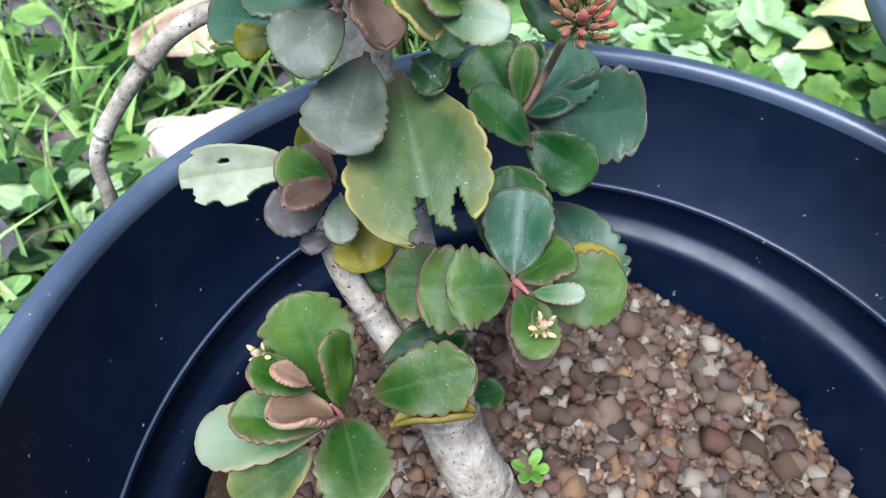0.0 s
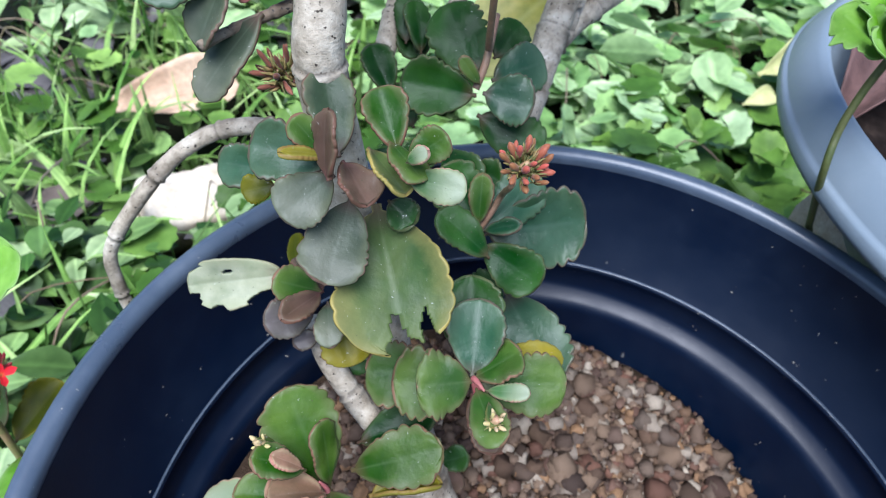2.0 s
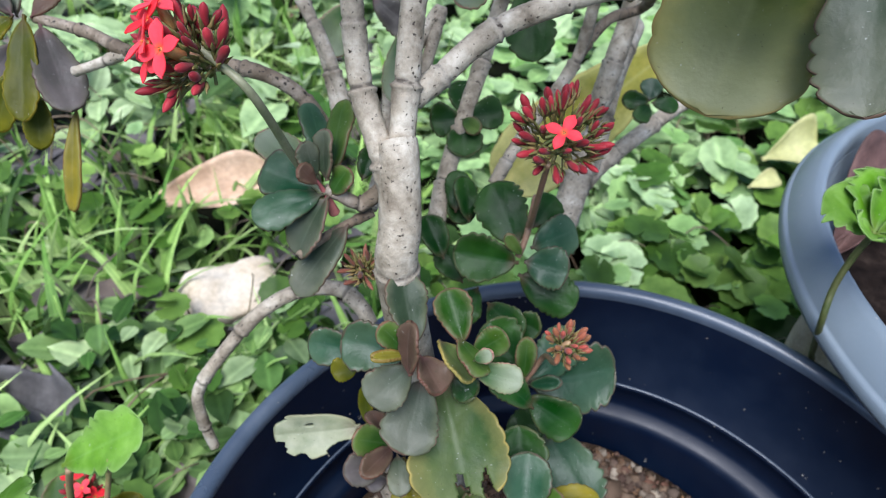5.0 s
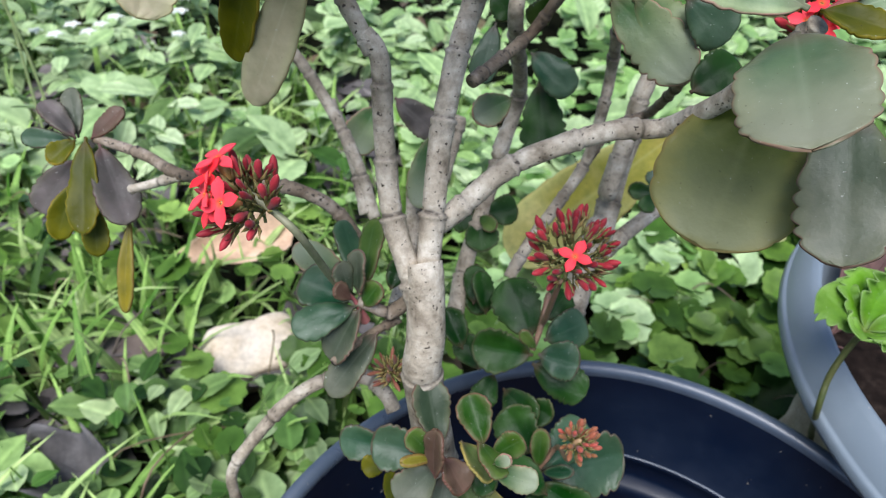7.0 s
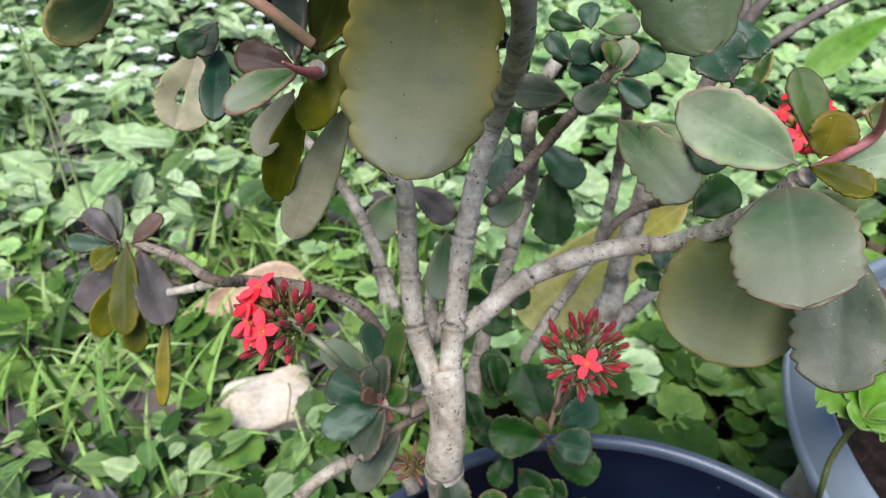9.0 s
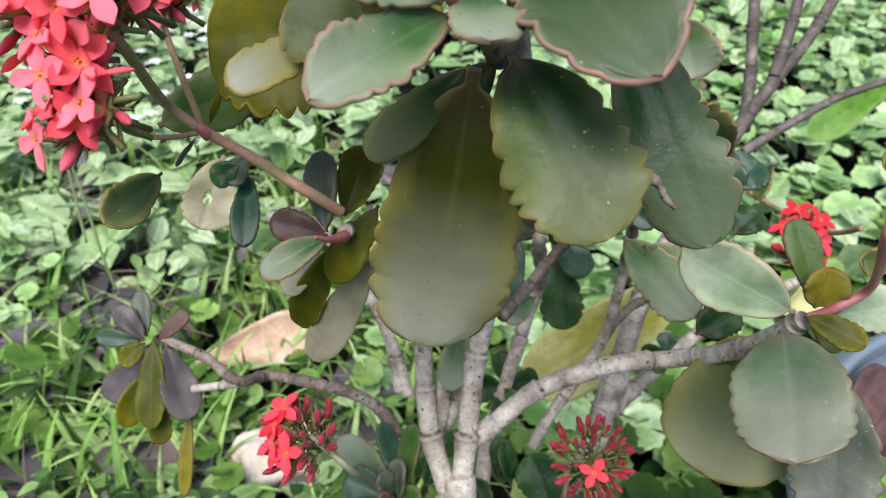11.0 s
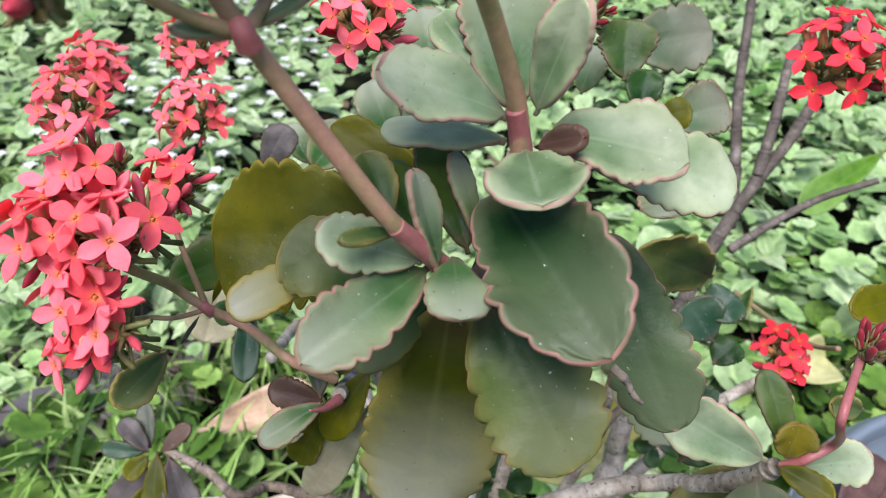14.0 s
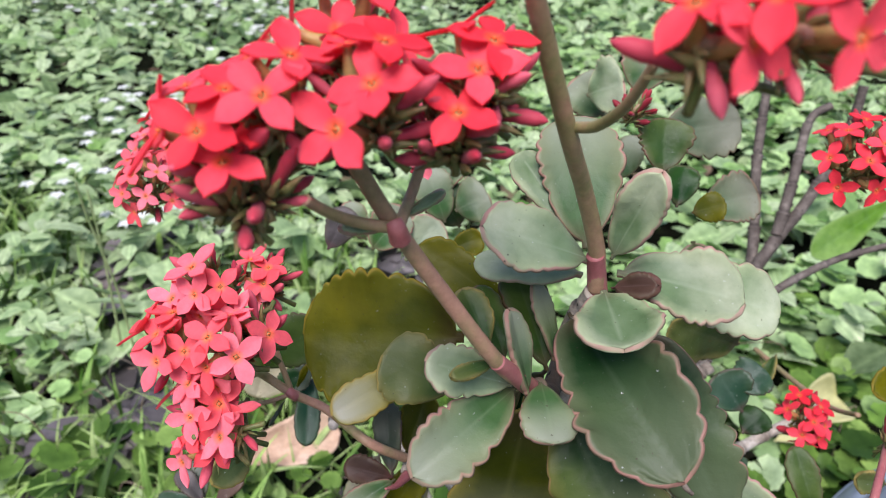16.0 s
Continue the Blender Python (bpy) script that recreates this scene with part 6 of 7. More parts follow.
def scatter(name, templates, places, mat, label, category):
    """Many small leaves in one object: each place is (template, matrix as 3x4 numpy)."""
    vs, fs, off = [], [], 0
    places = [p for p in places if overgrown(p[1][0, 3], p[1][1, 3])]
    for k, m in places:
        tv, tf = templates[k]
        vs.append(tv @ m[:, :3].T + m[:, 3])
        fs.extend([tuple(i + off for i in f) for f in tf])
        off += len(tv)
    verts = np.concatenate(vs)
    me = bpy.data.meshes.new(name)
    me.from_pydata(verts.tolist(), [], fs)
    me.materials.append(mat)
    rad = [np.abs(v[:, 0]) / np.abs(v[:, 0]).max() if np.ptp(v[:, 0]) < 0.9 else np.hypot(v[:, 0], v[:, 1]) for v, f in templates]
    me.attributes.new("rad", "FLOAT", "POINT").data.foreach_set("value", np.concatenate([rad[k] for k, m in places]).astype(np.float32))
    me.polygons.foreach_set("use_smooth", [True] * len(fs))
    return tagged(new(name, me), label, category, kind="stuff")


def round_leaf(lobes, seed, k=30, rings=(0.55, 1.0)):
    """A kidney-shaped leaf facing +z with its notch at -y."""
    rng = random.Random(seed)
    v, f = [(0, -0.12, -0.06)], []
    rise, sway = rng.uniform(0.00, 0.14), rng.uniform(0.03, 0.08)
    for ring, s in enumerate(rings):
        for i in range(k + 1):
            a = -math.pi / 2 + 0.10 + (2 * math.pi - 0.20) * i / k
            r = s * (1 + (0.06 * math.cos(a * lobes) - 0.22 * math.exp(-((a + math.pi / 2) % (2 * math.pi) - (2 * math.pi if (a + math.pi / 2) % (2 * math.pi) > math.pi else 0)) ** 2 / 0.12) if s == 1.0 else 0))
            v.append((r * math.cos(a), r * math.sin(a) - 0.12 * (1 - s), rise * s * s - 0.06 * (1 - s) + sway * math.sin(3 * a + seed) * s * s))
    for i in range(k):
        f.append((0, 1 + i, 2 + i))
        for q in range(len(rings) - 1):
            o = 1 + q * (k + 1) + i
            f.append((o, o + k + 1, o + k + 2, o + 1))
    return np.array(v), f


def oval_leaf(seed, ratio=0.6):
    """A pointed oval leaf along +y facing +z, folded a little at its midrib."""
    rng = random.Random(seed)
    v, f = [], []
    n = 7
    for i in range(n + 1):
        s = i / n
        h = ratio * 0.5 * math.sin(math.pi * s ** 0.8) ** 0.85 if 0 < s < 1 else 0.01
        h *= 1 + 0.07 * (i % 2)
        z = -0.25 * s * s
        v += [(-h, s, z + 0.16 * h), (0, s, z - 0.06 * ratio), (h, s, z + 0.16 * h)]
    for i in range(n):
        a = i * 3
        f += [(a, a + 1, a + 4, a + 3), (a + 1, a + 2, a + 5, a + 4)]
    return np.array(v), f


def blade(seed, bow):
    """A grass blade along +z that bows over towards +y."""
    v, f = [], []
    n = 7
    for i in range(n + 1):
        s = i / n
        h = 0.5 * (1 - s ** 2.2) + 0.01
        y, z = bow * s * s, s * (1 - 0.45 * bow * s * s)
        v += [(-h * 0.05, y, z), (0, y - 0.012, z), (h * 0.05, y, z)]
    for i in range(n):
        a = i * 3
        f += [(a, a + 1, a + 4, a + 3), (a + 1, a + 2, a + 5, a + 4)]
    return np.array(v), f


def placed(x, y, z, tilt, way, spin, scale):
    m = Matrix.Rotation(way, 3, "Z") @ Matrix.Rotation(tilt, 3, "X") @ Matrix.Rotation(spin, 3, "Z")
    a = np.zeros((3, 4))
    a[:, :3] = np.array(m) * scale
    a[:, 3] = (x, y, z)
    return a


OPEN_SPOTS = [((-0.372, 0.446), (-0.248, 0.490), 0.045), ((-0.420, 0.235), (-0.335, 0.200), 0.020), ((-0.262, 0.335), (-0.262, 0.350), 0.050)]


def off_line(x, y, a, b):
    """Distance of a ground place from the line a to b."""
    p, a, b = Vector((x, y)), Vector(a), Vector(b)
    k = max(0.0, min(1.0, (p - a).dot(b - a) / (b - a).length_squared))
    return (p - a.lerp(b, k)).length


def clear_of_pots(x, y, pad=0.01):
    if math.hypot(x + 0.002, y - 0.006) < 0.150 + pad or math.hypot(x - 0.268, y - 0.148) < 0.135 + pad:
        return False
    return all(off_line(x, y - 0.012, a, b) > w for a, b, w in OPEN_SPOTS)


rng = random.Random(11)


def field(count, region, dense, test):
    """Random ground places, thinning with distance."""
    got = 0
    x0, x1, y0, y1 = region
    while got < count:
        x, y = rng.uniform(x0, x1), y0 + (y1 - y0) * rng.random() ** dense
        if clear_of_pots(x, y) and test(x, y):
            got += 1
            yield x, y


def patch(x, y, scale, seed):
    return noise.noise(Vector((x * scale, y * scale, seed)))


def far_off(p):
    """Whether a placed leaf lies far enough from the pots to get lit tones."""
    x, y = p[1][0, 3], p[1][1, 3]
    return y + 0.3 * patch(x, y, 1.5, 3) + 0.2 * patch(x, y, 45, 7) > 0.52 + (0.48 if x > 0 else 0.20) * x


def clearing(x, y):
    """Bare spots among the weeds beside the pot, where dead leaves lie."""
    return x < -0.14 and y < 0.8 and patch(x, y, 6.5, 51) > 0.10


ROUND_T = [round_leaf(9, s) for s in range(4)] + [round_leaf(11, s + 4, 40, (0.45, 0.8, 1.0)) for s in range(4)]
OVAL_T = [oval_leaf(s, r) for s, r in enumerate((0.55, 0.65, 0.5, 0.75))]
BLADE_T = [blade(s, b) for s, b in enumerate((0.15, 0.4, 0.7, 1.0))]
places = []
for x, y in field(8500, (-1.6, 2.4, 0.05, 3.6), 1.6, lambda x, y: patch(x, y, 3, 5) > (-0.9 if x > -0.15 else 0.02 if y < 0.55 else 0.16) and patch(x, y, 12, 8) > -0.22 and not clearing(x, y)):
    h = 0.030 + 0.055 * rng.random() ** 0.6 + 0.02 * patch(x, y, 6, 2)
    places.append((rng.randrange(4) + 4 * (y < 0.75 and abs(x) < 0.6), placed(x, y, ground_height(x, y) + h, rng.gauss(0, 0.40), rng.uniform(0, 6.28), rng.uniform(0, 6.28), rng.uniform(0.006, 0.021) + 0.006 * (x > 0))))
for x, y in field(360, (-0.02, 0.50, 0.14, 0.62), 1.0, lambda x, y: patch(x, y, 9, 18) > -0.3):
    places.append((rng.randrange(4) + 4, placed(x, y, ground_height(x, y) + rng.uniform(0.010, 0.070), rng.gauss(0, 0.45), rng.uniform(0, 6.28), rng.uniform(0, 6.28), rng.uniform(0.010, 0.026))))
for x, y in field(5000, (-2.2, 2.6, -1.6, 0.1), 1.0, lambda x, y: True):
    places.append((rng.randrange(4), placed(x, y, ground_height(x, y) + rng.uniform(0.01, 0.06), rng.gauss(0, 0.30), rng.uniform(0, 6.28), rng.uniform(0, 6.28), rng.uniform(0.012, 0.030))))
for name, mat, label in (("ground_cover", ROUNDLEAF, "low carpet of round-leaved bright green creeping weeds"), ("pale_ground_cover", LITROUND, "carpet of round-leaved weeds further off, lightened as if in brighter light")):
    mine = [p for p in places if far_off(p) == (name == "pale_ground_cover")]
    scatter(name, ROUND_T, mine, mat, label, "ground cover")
places = []
for x, y in field(3600, (-2.2, 2.0, 0.12, 3.8), 1.4, lambda x, y: not clearing(x, y) and patch(x, y, 11, 8) > -0.08 and patch(x, y, 2.5, 15) > (-0.3 if x < -0.05 and y > 0.45 else -0.05 if x < -0.1 else 0.1)):
    top = rng.uniform(0.03, 0.15) if x < -0.05 and y > 0.5 else rng.uniform(0.02, 0.06)
    g = ground_height(x, y)
    turn = rng.uniform(0, 6.28)
    for k in range(rng.randrange(4, 9)):
        turn += 2.1
        z = g + top * (0.35 + 0.65 * rng.random())
        places.append((rng.randrange(4), placed(x + rng.gauss(0, 0.006), y + rng.gauss(0, 0.006), z, rng.uniform(-0.35, 0.55), turn, 0, rng.uniform(0.018, 0.050) * (0.75 if x < -0.05 and y < 0.6 else 1.0))))
for x, y in field(170, (-0.50, -0.17, 0.0, 0.30), 1.0, lambda x, y: True):
    turn = rng.uniform(0, 6.28)
    for k in range(6):
        turn += 2.1
        places.append((rng.randrange(4), placed(x + rng.gauss(0, 0.006), y + rng.gauss(0, 0.006), ground_height(x, y) + rng.uniform(0.02, 0.08), rng.uniform(-0.35, 0.55), turn, 0, rng.uniform(0.016, 0.040))))
for x, y in field(8200, (-2.6, 2.8, 0.6, 4.2), 1.3, lambda x, y: patch(x, y, 7, 4) > (0.02 if y < 1.3 else -0.2)):
    places.append((rng.randrange(4), placed(x, y, ground_height(x, y) + rng.uniform(0.02, 0.12) + 0.05 * patch(x, y, 2, 6), rng.gauss(0, 0.6), rng.uniform(0, 6.28), rng.uniform(0, 6.28), rng.uniform(0.026, 0.074))))
for name, mat, label in (("weeds", WEEDLEAF, "leafy green weeds with pointed oval leaves"), ("pale_weeds", PALELITWEED, "upright pale-leaved weeds further off, lightened as if in brighter light")):
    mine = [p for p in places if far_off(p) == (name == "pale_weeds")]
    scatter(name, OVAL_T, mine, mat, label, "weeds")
places = []
for x, y in field(1150, (-1.0, 0.0, 0.02, 1.0), 1.2, lambda x, y: (rng.random() < 0.4 or not clearing(x, y)) and patch(x, y, 4, 25) > -0.2 and x < -0.14 + 0.1 * y):
    for k in range(3):
        s = rng.uniform(0.04, 0.13)
        m = placed(x + rng.gauss(0, 0.012), y + rng.gauss(0, 0.012), ground_height(x, y) - 0.004, rng.gauss(0, 0.35), rng.uniform(0, 6.28), 0, s)
        m[:, 0] *= rng.uniform(0.6, 2.3)
        places.append((rng.randrange(4), m))
scatter("grass", BLADE_T, places, GRASS, "thin bright green grass blades, some dry", "grass")
places = []
for x, y in field(1500, (-1.5, 1.8, 0.1, 3.0), 1.4, lambda x, y: True):
    places.append((rng.randrange(4), placed(x, y, ground_height(x, y) + rng.uniform(0.002, 0.012), rng.gauss(0, 0.3), rng.uniform(0, 6.28), 0, rng.uniform(0.02, 0.06))))
scatter("leaf_litter", OVAL_T, places, LITTER, "scattered dry brown fallen leaves", "leaf litter")
places = []
for x, y in field(800, (-2.4, -0.30, 0.8, 3.4), 1.0, lambda x, y: patch(x, y, 2.2, 35) > 0.05):
    z = ground_height(x, y) + rng.uniform(0.10, 0.20)
    for k in range(5):
        places.append((rng.randrange(4), placed(x, y, z, 0.3, 1.256 * k, 0, 0.012)))
scatter("wild_flowers", OVAL_T, places, WHITEPETAL, "tiny white wild flowers above the weeds", "wild flower")


rng = random.Random(31)
vs, fs = [], []
for k in range(90):
    left = k % 3 > 0
    x, y = (rng.uniform(-0.62, -0.16), rng.uniform(0.10, 0.75)) if left else (rng.uniform(0.0, 0.42), rng.uniform(0.22, 0.8))
    if not clear_of_pots(x, y):
        continue
    way, span = rng.uniform(0, 6.28), rng.uniform(0.05, 0.14)
    d, g = Vector((math.cos(way), math.sin(way), 0)) * span, ground_height(x, y)
    line = curve_points([Vector((x, y, g + 0.005)), Vector((x, y, g)) + d * 0.35 + Vector((0, 0, rng.uniform(0.04, 0.09))), Vector((x, y, g)) + d + Vector((rng.gauss(0, 0.02), rng.gauss(0, 0.02), rng.uniform(0.02, 0.08)))], 6)
    v, f = tube(line, [rng.uniform(0.0005, 0.0009)] * len(line), 5)
    fs += [tuple(i + len(vs) for i in q) for q in f]
    vs += v
tagged(mesh_object("dry_stalks", vs, fs, LITTER), "thin dry pale stalks lying among the weeds", "dry stalks", kind="stuff")
places = []
for x, y in field(520, (-0.75, -0.16, 0.06, 0.95), 1.0, lambda x, y: clearing(x, y) or patch(x, y, 5, 44) > 0.1):
    places.append((rng.randrange(4), placed(x, y, ground_height(x, y) + rng.uniform(0.006, 0.034), rng.gauss(0, 0.35), rng.uniform(0, 6.28), 0, rng.uniform(0.030, 0.085))))
scatter("rotting_leaves", OVAL_T, places, DEADLEAF, "grey-brown rotting leaves matted between the weeds", "rotting leaves")


# ---- loose things on the ground ----
def lumpy(name, at, size, mat, label, category, seed, cuts=4, rough=0.18, turn=(0, 0, 0), crisp=2.6):
    bm = bmesh.new()
    bmesh.ops.create_cube(bm, size=1.0)
    bmesh.ops.subdivide_edges(bm, edges=bm.edges[:], cuts=cuts * 2, use_grid_fill=True)
    q = Euler(turn).to_matrix()
    for v in bm.verts:
        p = v.co * 2
        l = (abs(p.x) ** crisp + abs(p.y) ** crisp + abs(p.z) ** crisp) ** (1 / crisp)
        p = p / l
        p *= 1 + rough * noise.noise(p * 1.6 + Vector((seed, 0, 0))) + 0.05 * noise.noise(p * 6 + Vector((0, seed, 0)))
        v.co = q @ Vector((p.x * size[0], p.y * size[1], p.z * size[2])) * 0.5 + Vector(at)
    me = bpy.data.meshes.new(name)
    bm.to_mesh(me)
    bm.free()
    me.materials.append(mat)
    me.polygons.foreach_set("use_smooth", [True] * len(me.polygons))
    return tagged(new(name, me), label, category)


def fallen_leaf(name, base, tip, width, face, mat, label, curl=0.3, bend=0.1, wave=0.05):
    base, tip = Vector(base), Vector(tip)
    y = (tip - base)
    length = y.length
    y.normalize()
    z = (Vector(face) - y * Vector(face).dot(y)).normalized()
    x = y.cross(z)
    pts, fs, edge, along = leaf_sheet(length, width, bend, curl, 3, 0.02, random.Random(5), 0.75, (), 28, 10, wave, 0.0)
    v, fs = shell(pts, fs, [0.0008] * len(pts))
    ob = mesh_object(name, [base + x * p.x + y * p.y + z * p.z for p in v], fs, mat)
    tagged(ob, label, "fallen leaf", "leaves fallen on the ground")
    if length > 0.05:
        cols = 11
        line = [pts[i * cols + cols // 2] for i in range(0, 27, 3)]
        line = [base + x * p.x + y * p.y + z * (p.z + 0.0006) for p in line]
        v, fs = tube(line, [0.0011 - 0.0008 * k / (len(line) - 1) for k in range(len(line))], 6)
        mesh_object("midrib", v, fs, mat, ob, "raised dry midrib")
    return ob


lumpy("pale_stone", (-0.262, 0.352, 0.022), (0.080, 0.055, 0.058), ROCK, "pale cream angular stone lying among grass", "stone", 2.0, cuts=6, rough=0.16, turn=(0.25, 0.15, 0.6), crisp=9.0)
fallen_leaf("fallen_leaf", (-0.372, 0.446, 0.050), (-0.248, 0.490, 0.066), 0.054, (0.25, -0.45, 0.85), DRYLEAF, "large dry tan leaf curled on the weeds", 0.40, 0.05)
fallen_leaf("fallen_leaf", (-0.420, 0.235, 0.040), (-0.335, 0.200, 0.050), 0.055, (0, -0.3, 0.95), GREYLEAF, "grey rotting leaf curled on the ground", 0.6, 0.25, 0.55)
fallen_leaf("fallen_leaf", (-0.355, 0.275, 0.06), (-0.365, 0.290, 0.005), 0.016, (0, -0.9, 0.3), DRYLEAF, "small dry brown leaf caught in the grass", 0.2, 0.1)

fallen_leaf("fallen_leaf", (0.270, 0.560, 0.080), (0.350, 0.600, 0.085), 0.055, (-0.2, -0.6, 0.7), YELLOWLEAF, "torn yellow-brown leaf caught among the weeds", 0.4, 0.1, 0.15)

# ---- the grey pot beside it ----
grey = thing("plant_pot", "large grey plastic plant pot with a thick rounded rim", "plant pot")
GREY_AT, LEVEL = Vector((0.268, 0.148, 0.29)), Matrix.Identity(3)
lathe("rim", [(0.1637, -0.0040), (0.1637, 0.0090), (0.1651, 0.0122), (0.1673, 0.0128), (0.1704, 0.0105), (0.1752, 0.0040), (0.1777, -0.0010), (0.1782, -0.0024), (0.1788, -0.0022), (0.1798, -0.0040), (0.1802, -0.0075), (0.1794, -0.0100), (0.1764, -0.0090), (0.1722, -0.0020), (0.1662, -0.0030), (0.1637, -0.0040)], POT_GREY, grey, GREY_AT, LEVEL, "broad sloping rim")
lathe("body", [(0.1635, -0.0038), (0.1617, -0.0120), (0.1180, -0.0700), (0.0, -0.0700), (0.0, -0.0760), (0.1150, -0.0760), (0.1220, -0.0720), (0.1580, -0.0200), (0.1642, -0.0065), (0.1662, -0.0032), (0.1635, -0.0038)], POT_GREY, grey, GREY_AT, LEVEL)
seg = 64
verts = [GREY_AT + Vector((0, 0, -0.030))] + [GREY_AT + Vector((0.143 * r * math.cos(2 * math.pi * k / seg), 0.143 * r * math.sin(2 * math.pi * k / seg), -0.030 + 0.004 * noise.noise(Vector((k * 0.7, r * 3, 0))))) for r in (0.35, 0.7, 1.0) for k in range(seg)]
faces = [(0, 1 + k, 1 + (k + 1) % seg) for k in range(seg)]
for i in range(2):
    faces += [(1 + i * seg + k, 1 + (i + 1) * seg + k, 1 + (i + 1) * seg + (k + 1) % seg, 1 + i * seg + (k + 1) % seg) for k in range(seg)]
tagged(mesh_object("soil", verts, faces, DARKSOIL), "dark soil in the grey pot", "soil")
lumpy("concrete_block", (0.293, 0.173, 0.096), (0.24, 0.20, 0.236), CONCRETE, "rough beige concrete block under the grey pot", "block", 5.0, cuts=7, rough=0.02, turn=(0, 0, 0.36), crisp=14.0)


# ---- small plants beside the pots ----
weed = thing("weed_seedling", "young weed with bright green toothed leaves on a dark stem", "plant")
stem(weed, [(0.1260, 0.1620, 0.0200), (0.1225, 0.1600, 0.1600), (0.1111, 0.1473, 0.2362), (0.1054, 0.1432, 0.2522), (0.0862, 0.1256, 0.2916), (0.0861, 0.1308, 0.3088), (0.0886, 0.1339, 0.3239), (0.0909, 0.1343, 0.3361)], 0.0017, 0.0014, 0, WEEDSTEM, "stem", lumps=0.0)
for tip, width in (((0.0750, 0.1494, 0.3450), 0.027), ((0.1120, 0.1500, 0.3470), 0.029), ((0.1090, 0.1180, 0.3400), 0.027), ((0.0960, 0.1590, 0.3490), 0.026), ((0.0830, 0.1240, 0.3420), 0.020)):
    leaf(weed, (0.0909, 0.1343, 0.3361), tip, width, (-0.15, -0.30, 0.95), "bright", thick=0.0006, teeth=5, depth=0.34, wave=0.14, cup=0.22)

herb = thing("garden_herb", "leafy bright green plant with small red flowers beside the pot", "plant", (-0.008, 0.0, -0.012))
stem(herb, [(-0.235, 0.075, 0.0), (-0.232, 0.070, 0.12), (-0.222, 0.064, 0.215), (-0.205, 0.056, 0.270)], 0.0020, 0.0014, 0, STALK, "stem", lumps=0.0)
stem(herb, [(-0.226, 0.066, 0.190), (-0.200, 0.052, 0.235), (-0.182, 0.050, 0.290)], 0.0012, 0.0010, 0, STALK, "stem", lumps=0.0)
leaf(herb, (-0.2070, 0.0560, 0.2720), (-0.1690, 0.0560, 0.3040), 0.023, (-0.1, -0.5, 0.85), "bright", thick=0.0006, teeth=6, depth=0.3, wave=0.10, fat=0.7)
leaf(herb, (-0.2180, 0.0480, 0.2760), (-0.2020, 0.0180, 0.3040), 0.024, (0.1, -0.4, 0.9), "bright", thick=0.0006, teeth=6, depth=0.3, wave=0.10, fat=0.7)
leaf(herb, (-0.2250, 0.0640, 0.2200), (-0.2520, 0.0420, 0.2280), 0.030, (0.0, -0.4, 0.9), "bright", thick=0.0006, teeth=6, depth=0.3, wave=0.10, fat=0.7)
leaf(herb, (-0.2300, 0.0680, 0.1500), (-0.2080, 0.0350, 0.1620), 0.030, (0.0, -0.4, 0.9), "bright", thick=0.0006, teeth=6, depth=0.3, wave=0.10, fat=0.7)
leaf(herb, (-0.2300, 0.0700, 0.1700), (-0.2500, 0.0950, 0.1900), 0.024, (0.0, -0.4, 0.9), "green", thick=0.0008)
leaf(herb, (-0.2290, 0.0700, 0.1600), (-0.2150, 0.0960, 0.1720), 0.020, (0.0, -0.4, 0.9), "olive", thick=0.0008)
flower_cluster(herb, (-0.2300, 0.0800, 0.2050), (-0.1, -0.2, 0.95), 0.0090, 4, 9, 50, "small head of red flowers and buds", FLOWERS, 0.75, 1.0, (0, -0.7, 0.7))

for pts in ([(-0.4373, 0.4509, 0.1457), (-0.4425, 0.4546, 0.1819), (-0.4537, 0.4698, 0.2638), (-0.4702, 0.4794, 0.3389), (-0.4730, 0.4813, 0.3729)], [(-0.4812, 0.4932, 0.1666), (-0.4919, 0.5205, 0.2633), (-0.5012, 0.5378, 0.3319)]):
    tagged(stem(None, pts, 0.0016, 0.0010, 0, PALESTALK, "grass_stalk", lumps=0.0, sides=6), "thin dry green grass stalk standing among the weeds", "grass stalk")

sprout = thing("sprout", "tiny green seedling growing in the gravel", "plant")
for k in range(6):
    a = 1.05 * k
    foot = Vector((-0.0205, 0.0480, 0.1470))
    leaf(sprout, foot, foot + Vector((0.0075 * math.cos(a), 0.0075 * math.sin(a), 0.004 + 0.002 * (k % 2))), 0.0046, (-0.2 * math.cos(a), -0.2 * math.sin(a), 1.0), "bright", thick=0.0005, teeth=3, depth=0.1)

fallen_leaf("fallen_leaf", (0.134, 0.205, 0.256), (0.190, 0.262, 0.300), 0.045, (-0.4, -0.5, 0.7), BROWNLEAF, "crumpled dark brown leaf in the grey pot", 0.5, 0.2, 0.2)
fallen_leaf("fallen_leaf", (0.125, 0.195, 0.262), (0.150, 0.215, 0.252), 0.022, (-0.4, -0.6, 0.6), BROWNLEAF, "crumpled dark brown leaf in the grey pot", 0.5, 0.2, 0.2)
fallen_leaf("fallen_leaf", (0.262, 0.548, 0.050), (0.298, 0.560, 0.060), 0.022, (-0.2, -0.5, 0.8), YELLOWLEAF, "small yellow leaf among round green weeds", 0.3, 0.1, 0.05)


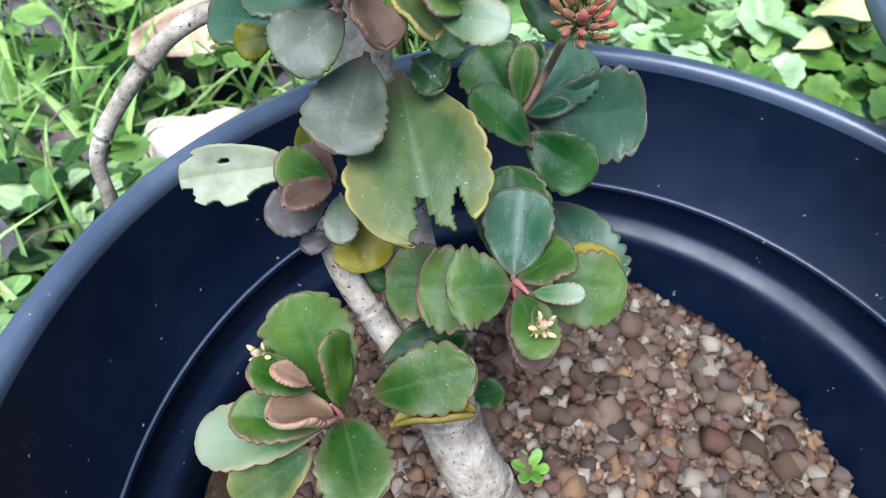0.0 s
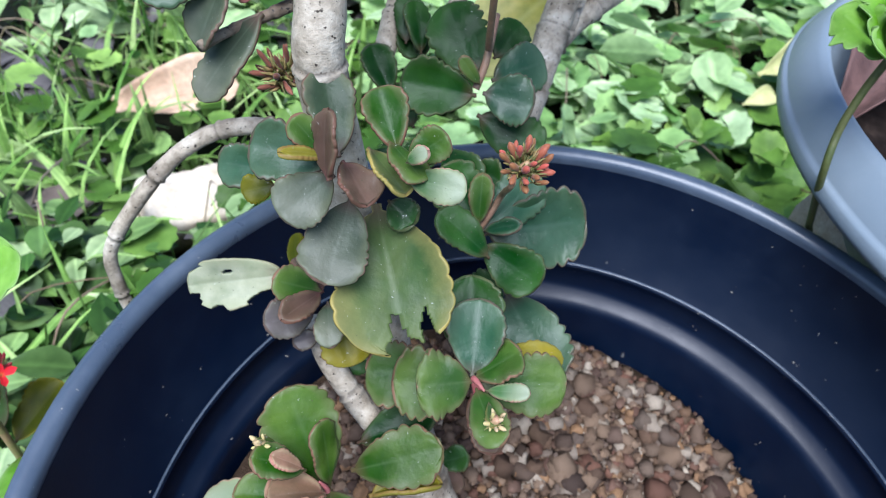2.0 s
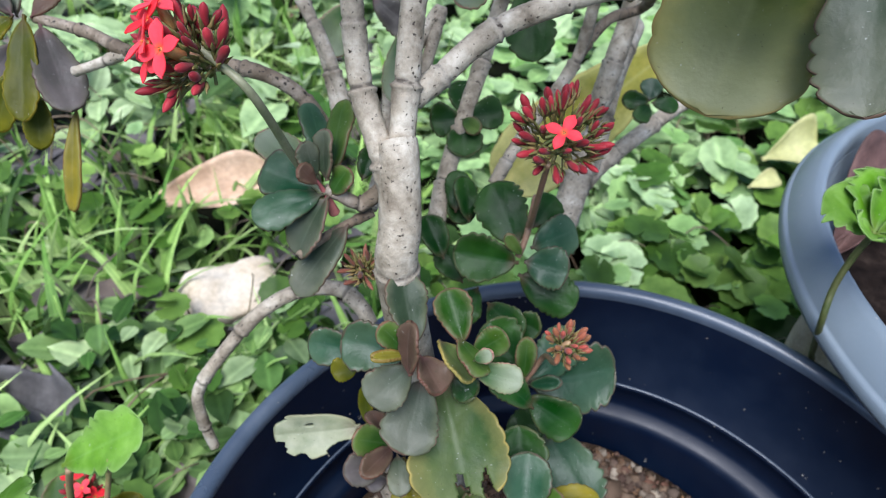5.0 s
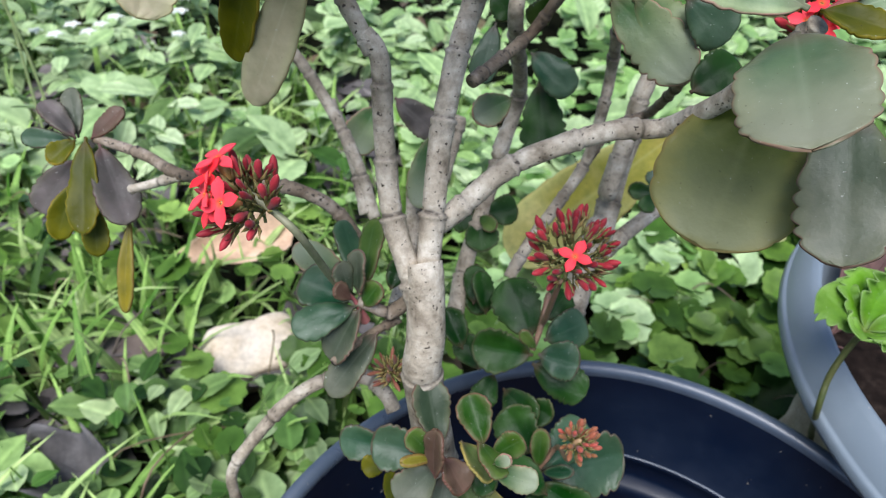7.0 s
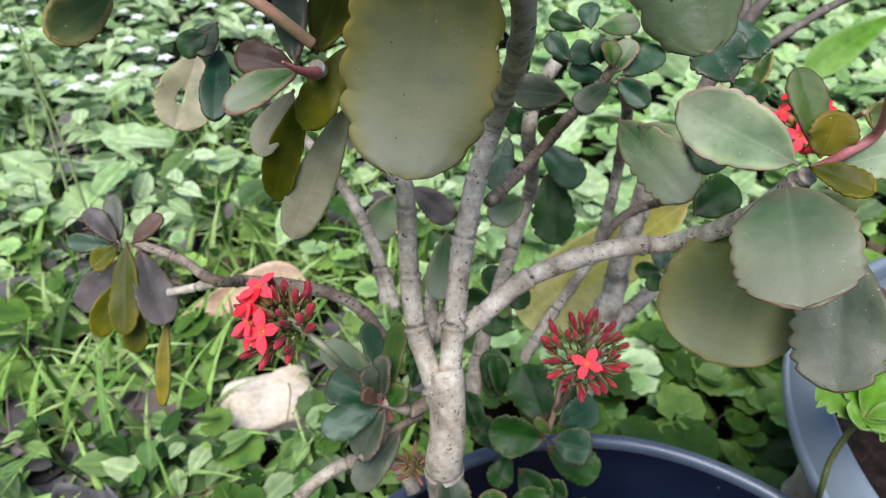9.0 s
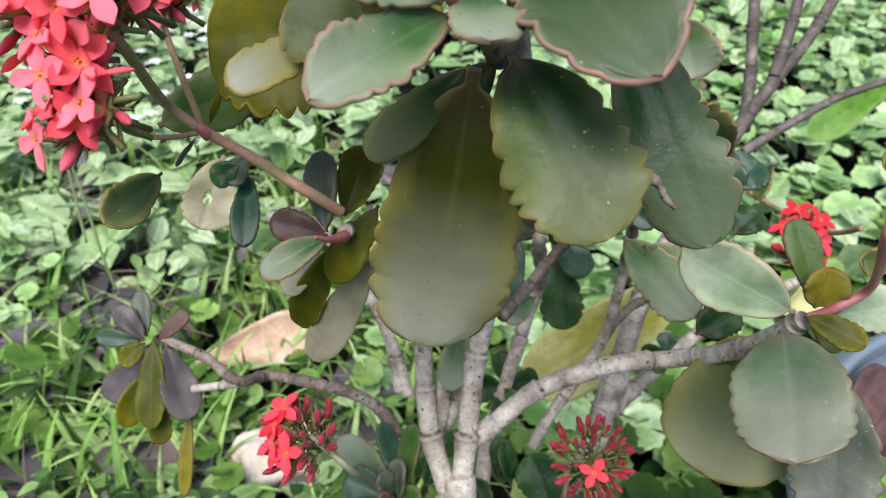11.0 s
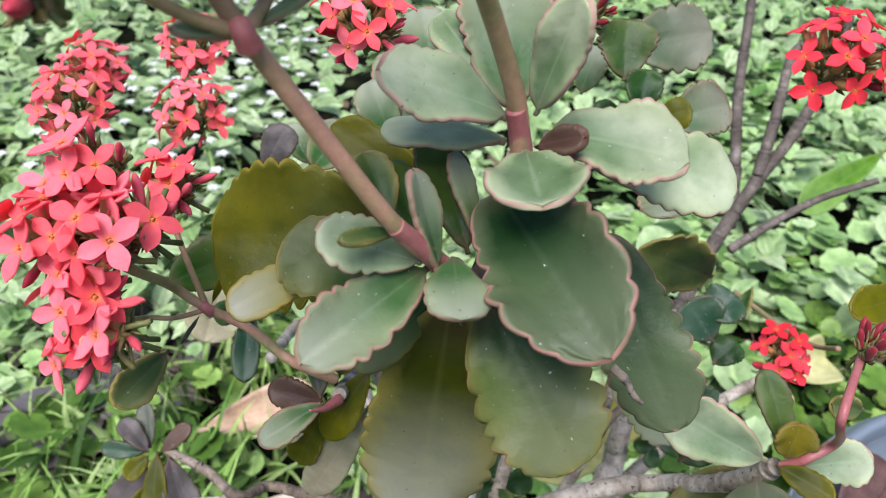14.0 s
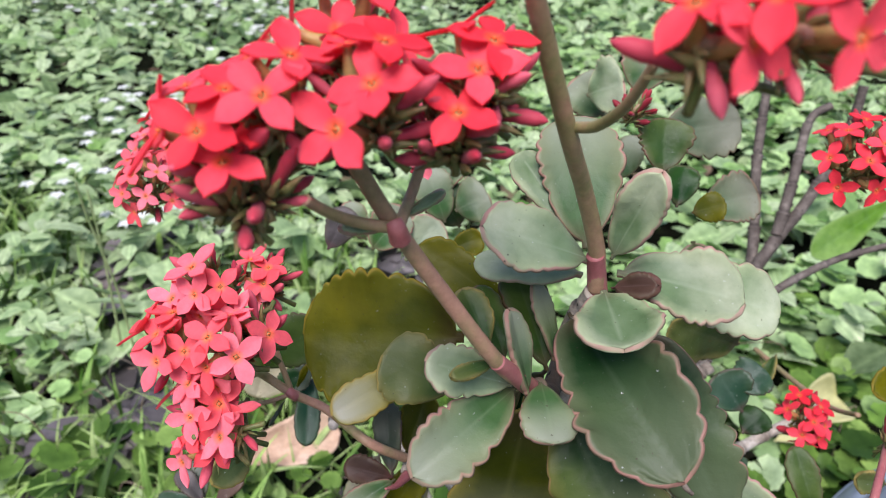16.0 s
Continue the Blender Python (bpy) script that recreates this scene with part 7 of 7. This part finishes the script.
# ---- gravel ----
def pebble_mesh(seed):
    rng = random.Random(seed)
    bm = bmesh.new()
    bmesh.ops.create_cube(bm, size=1.0)
    bmesh.ops.subdivide_edges(bm, edges=bm.edges[:], cuts=1, use_grid_fill=True)
    sx, sy, sz = rng.uniform(0.8, 1.25), rng.uniform(0.7, 1.0), rng.uniform(0.70, 1.0)
    for v in bm.verts:
        p = v.co.normalized() * (0.28 if seed % 3 else 0.20) + v.co * (0.40 if seed % 3 else 0.50)
        p *= 1 + 0.75 * noise.noise(p * 2.6 + Vector((seed * 3.1, 0, 0))) + 0.16 * noise.noise(p * 6 + Vector((0, seed * 2.3, 0)))
        v.co = Vector((p.x * sx, p.y * sy, p.z * sz))
    me = bpy.data.meshes.new("pebble")
    bm.to_mesh(me)
    bm.free()
    me.materials.append(PEBBLE)
    me.polygons.foreach_set("use_smooth", [True] * len(me.polygons))
    return me


PEBBLES = [pebble_mesh(s) for s in range(9)]
rng = random.Random(21)


def gravel_pose(x, y, size, lift):
    z = soil_height(x, y)
    p = POT_AT + POT_TURN @ Vector((x, y, z + size * lift))
    return Matrix.Translation(p) @ Euler((rng.uniform(-0.6, 0.6), rng.uniform(-0.6, 0.6), rng.uniform(0, 6.28))).to_matrix().to_4x4() @ Matrix.Scale(size, 4)


count = 0
while count < 300:
    x, y = rng.uniform(-0.03, 0.132), rng.uniform(0.030, 0.130)
    size = 0.0042 + 0.0075 * rng.random() ** 2.4
    if math.hypot(x, y) < 0.1350 - size and math.hypot(x + 0.045, y - 0.035) > 0.016:
        ob = new("pebble", rng.choice(PEBBLES))
        ob.parent = soil
        ob.matrix_basis = gravel_pose(x, y, size, rng.uniform(0.20, 0.46))
        count += 1
tv = [(np.array([v.co[:] for v in me.vertices]), [tuple(p.vertices) for p in me.polygons]) for me in PEBBLES]
vs, fs, off, count = [], [], 0, 0
while count < 9500:
    x, y = rng.uniform(-0.12, 0.13), rng.uniform(-0.08, 0.13)
    size = 0.0018 + 0.0060 * rng.random() ** 2
    if math.hypot(x, y) < 0.1365 - size:
        m = np.array(gravel_pose(x, y, size, rng.uniform(-0.15, 0.40)))
        v, f = tv[rng.randrange(9)]
        vs.append(v @ m[:3, :3].T + m[:3, 3])
        fs.extend([tuple(i + off for i in q) for q in f])
        off += len(v)
        count += 1
tagged(mesh_object("grit", np.concatenate(vs).tolist(), fs, GRIT, soil), "fine brown gravel and grit", kind="stuff")
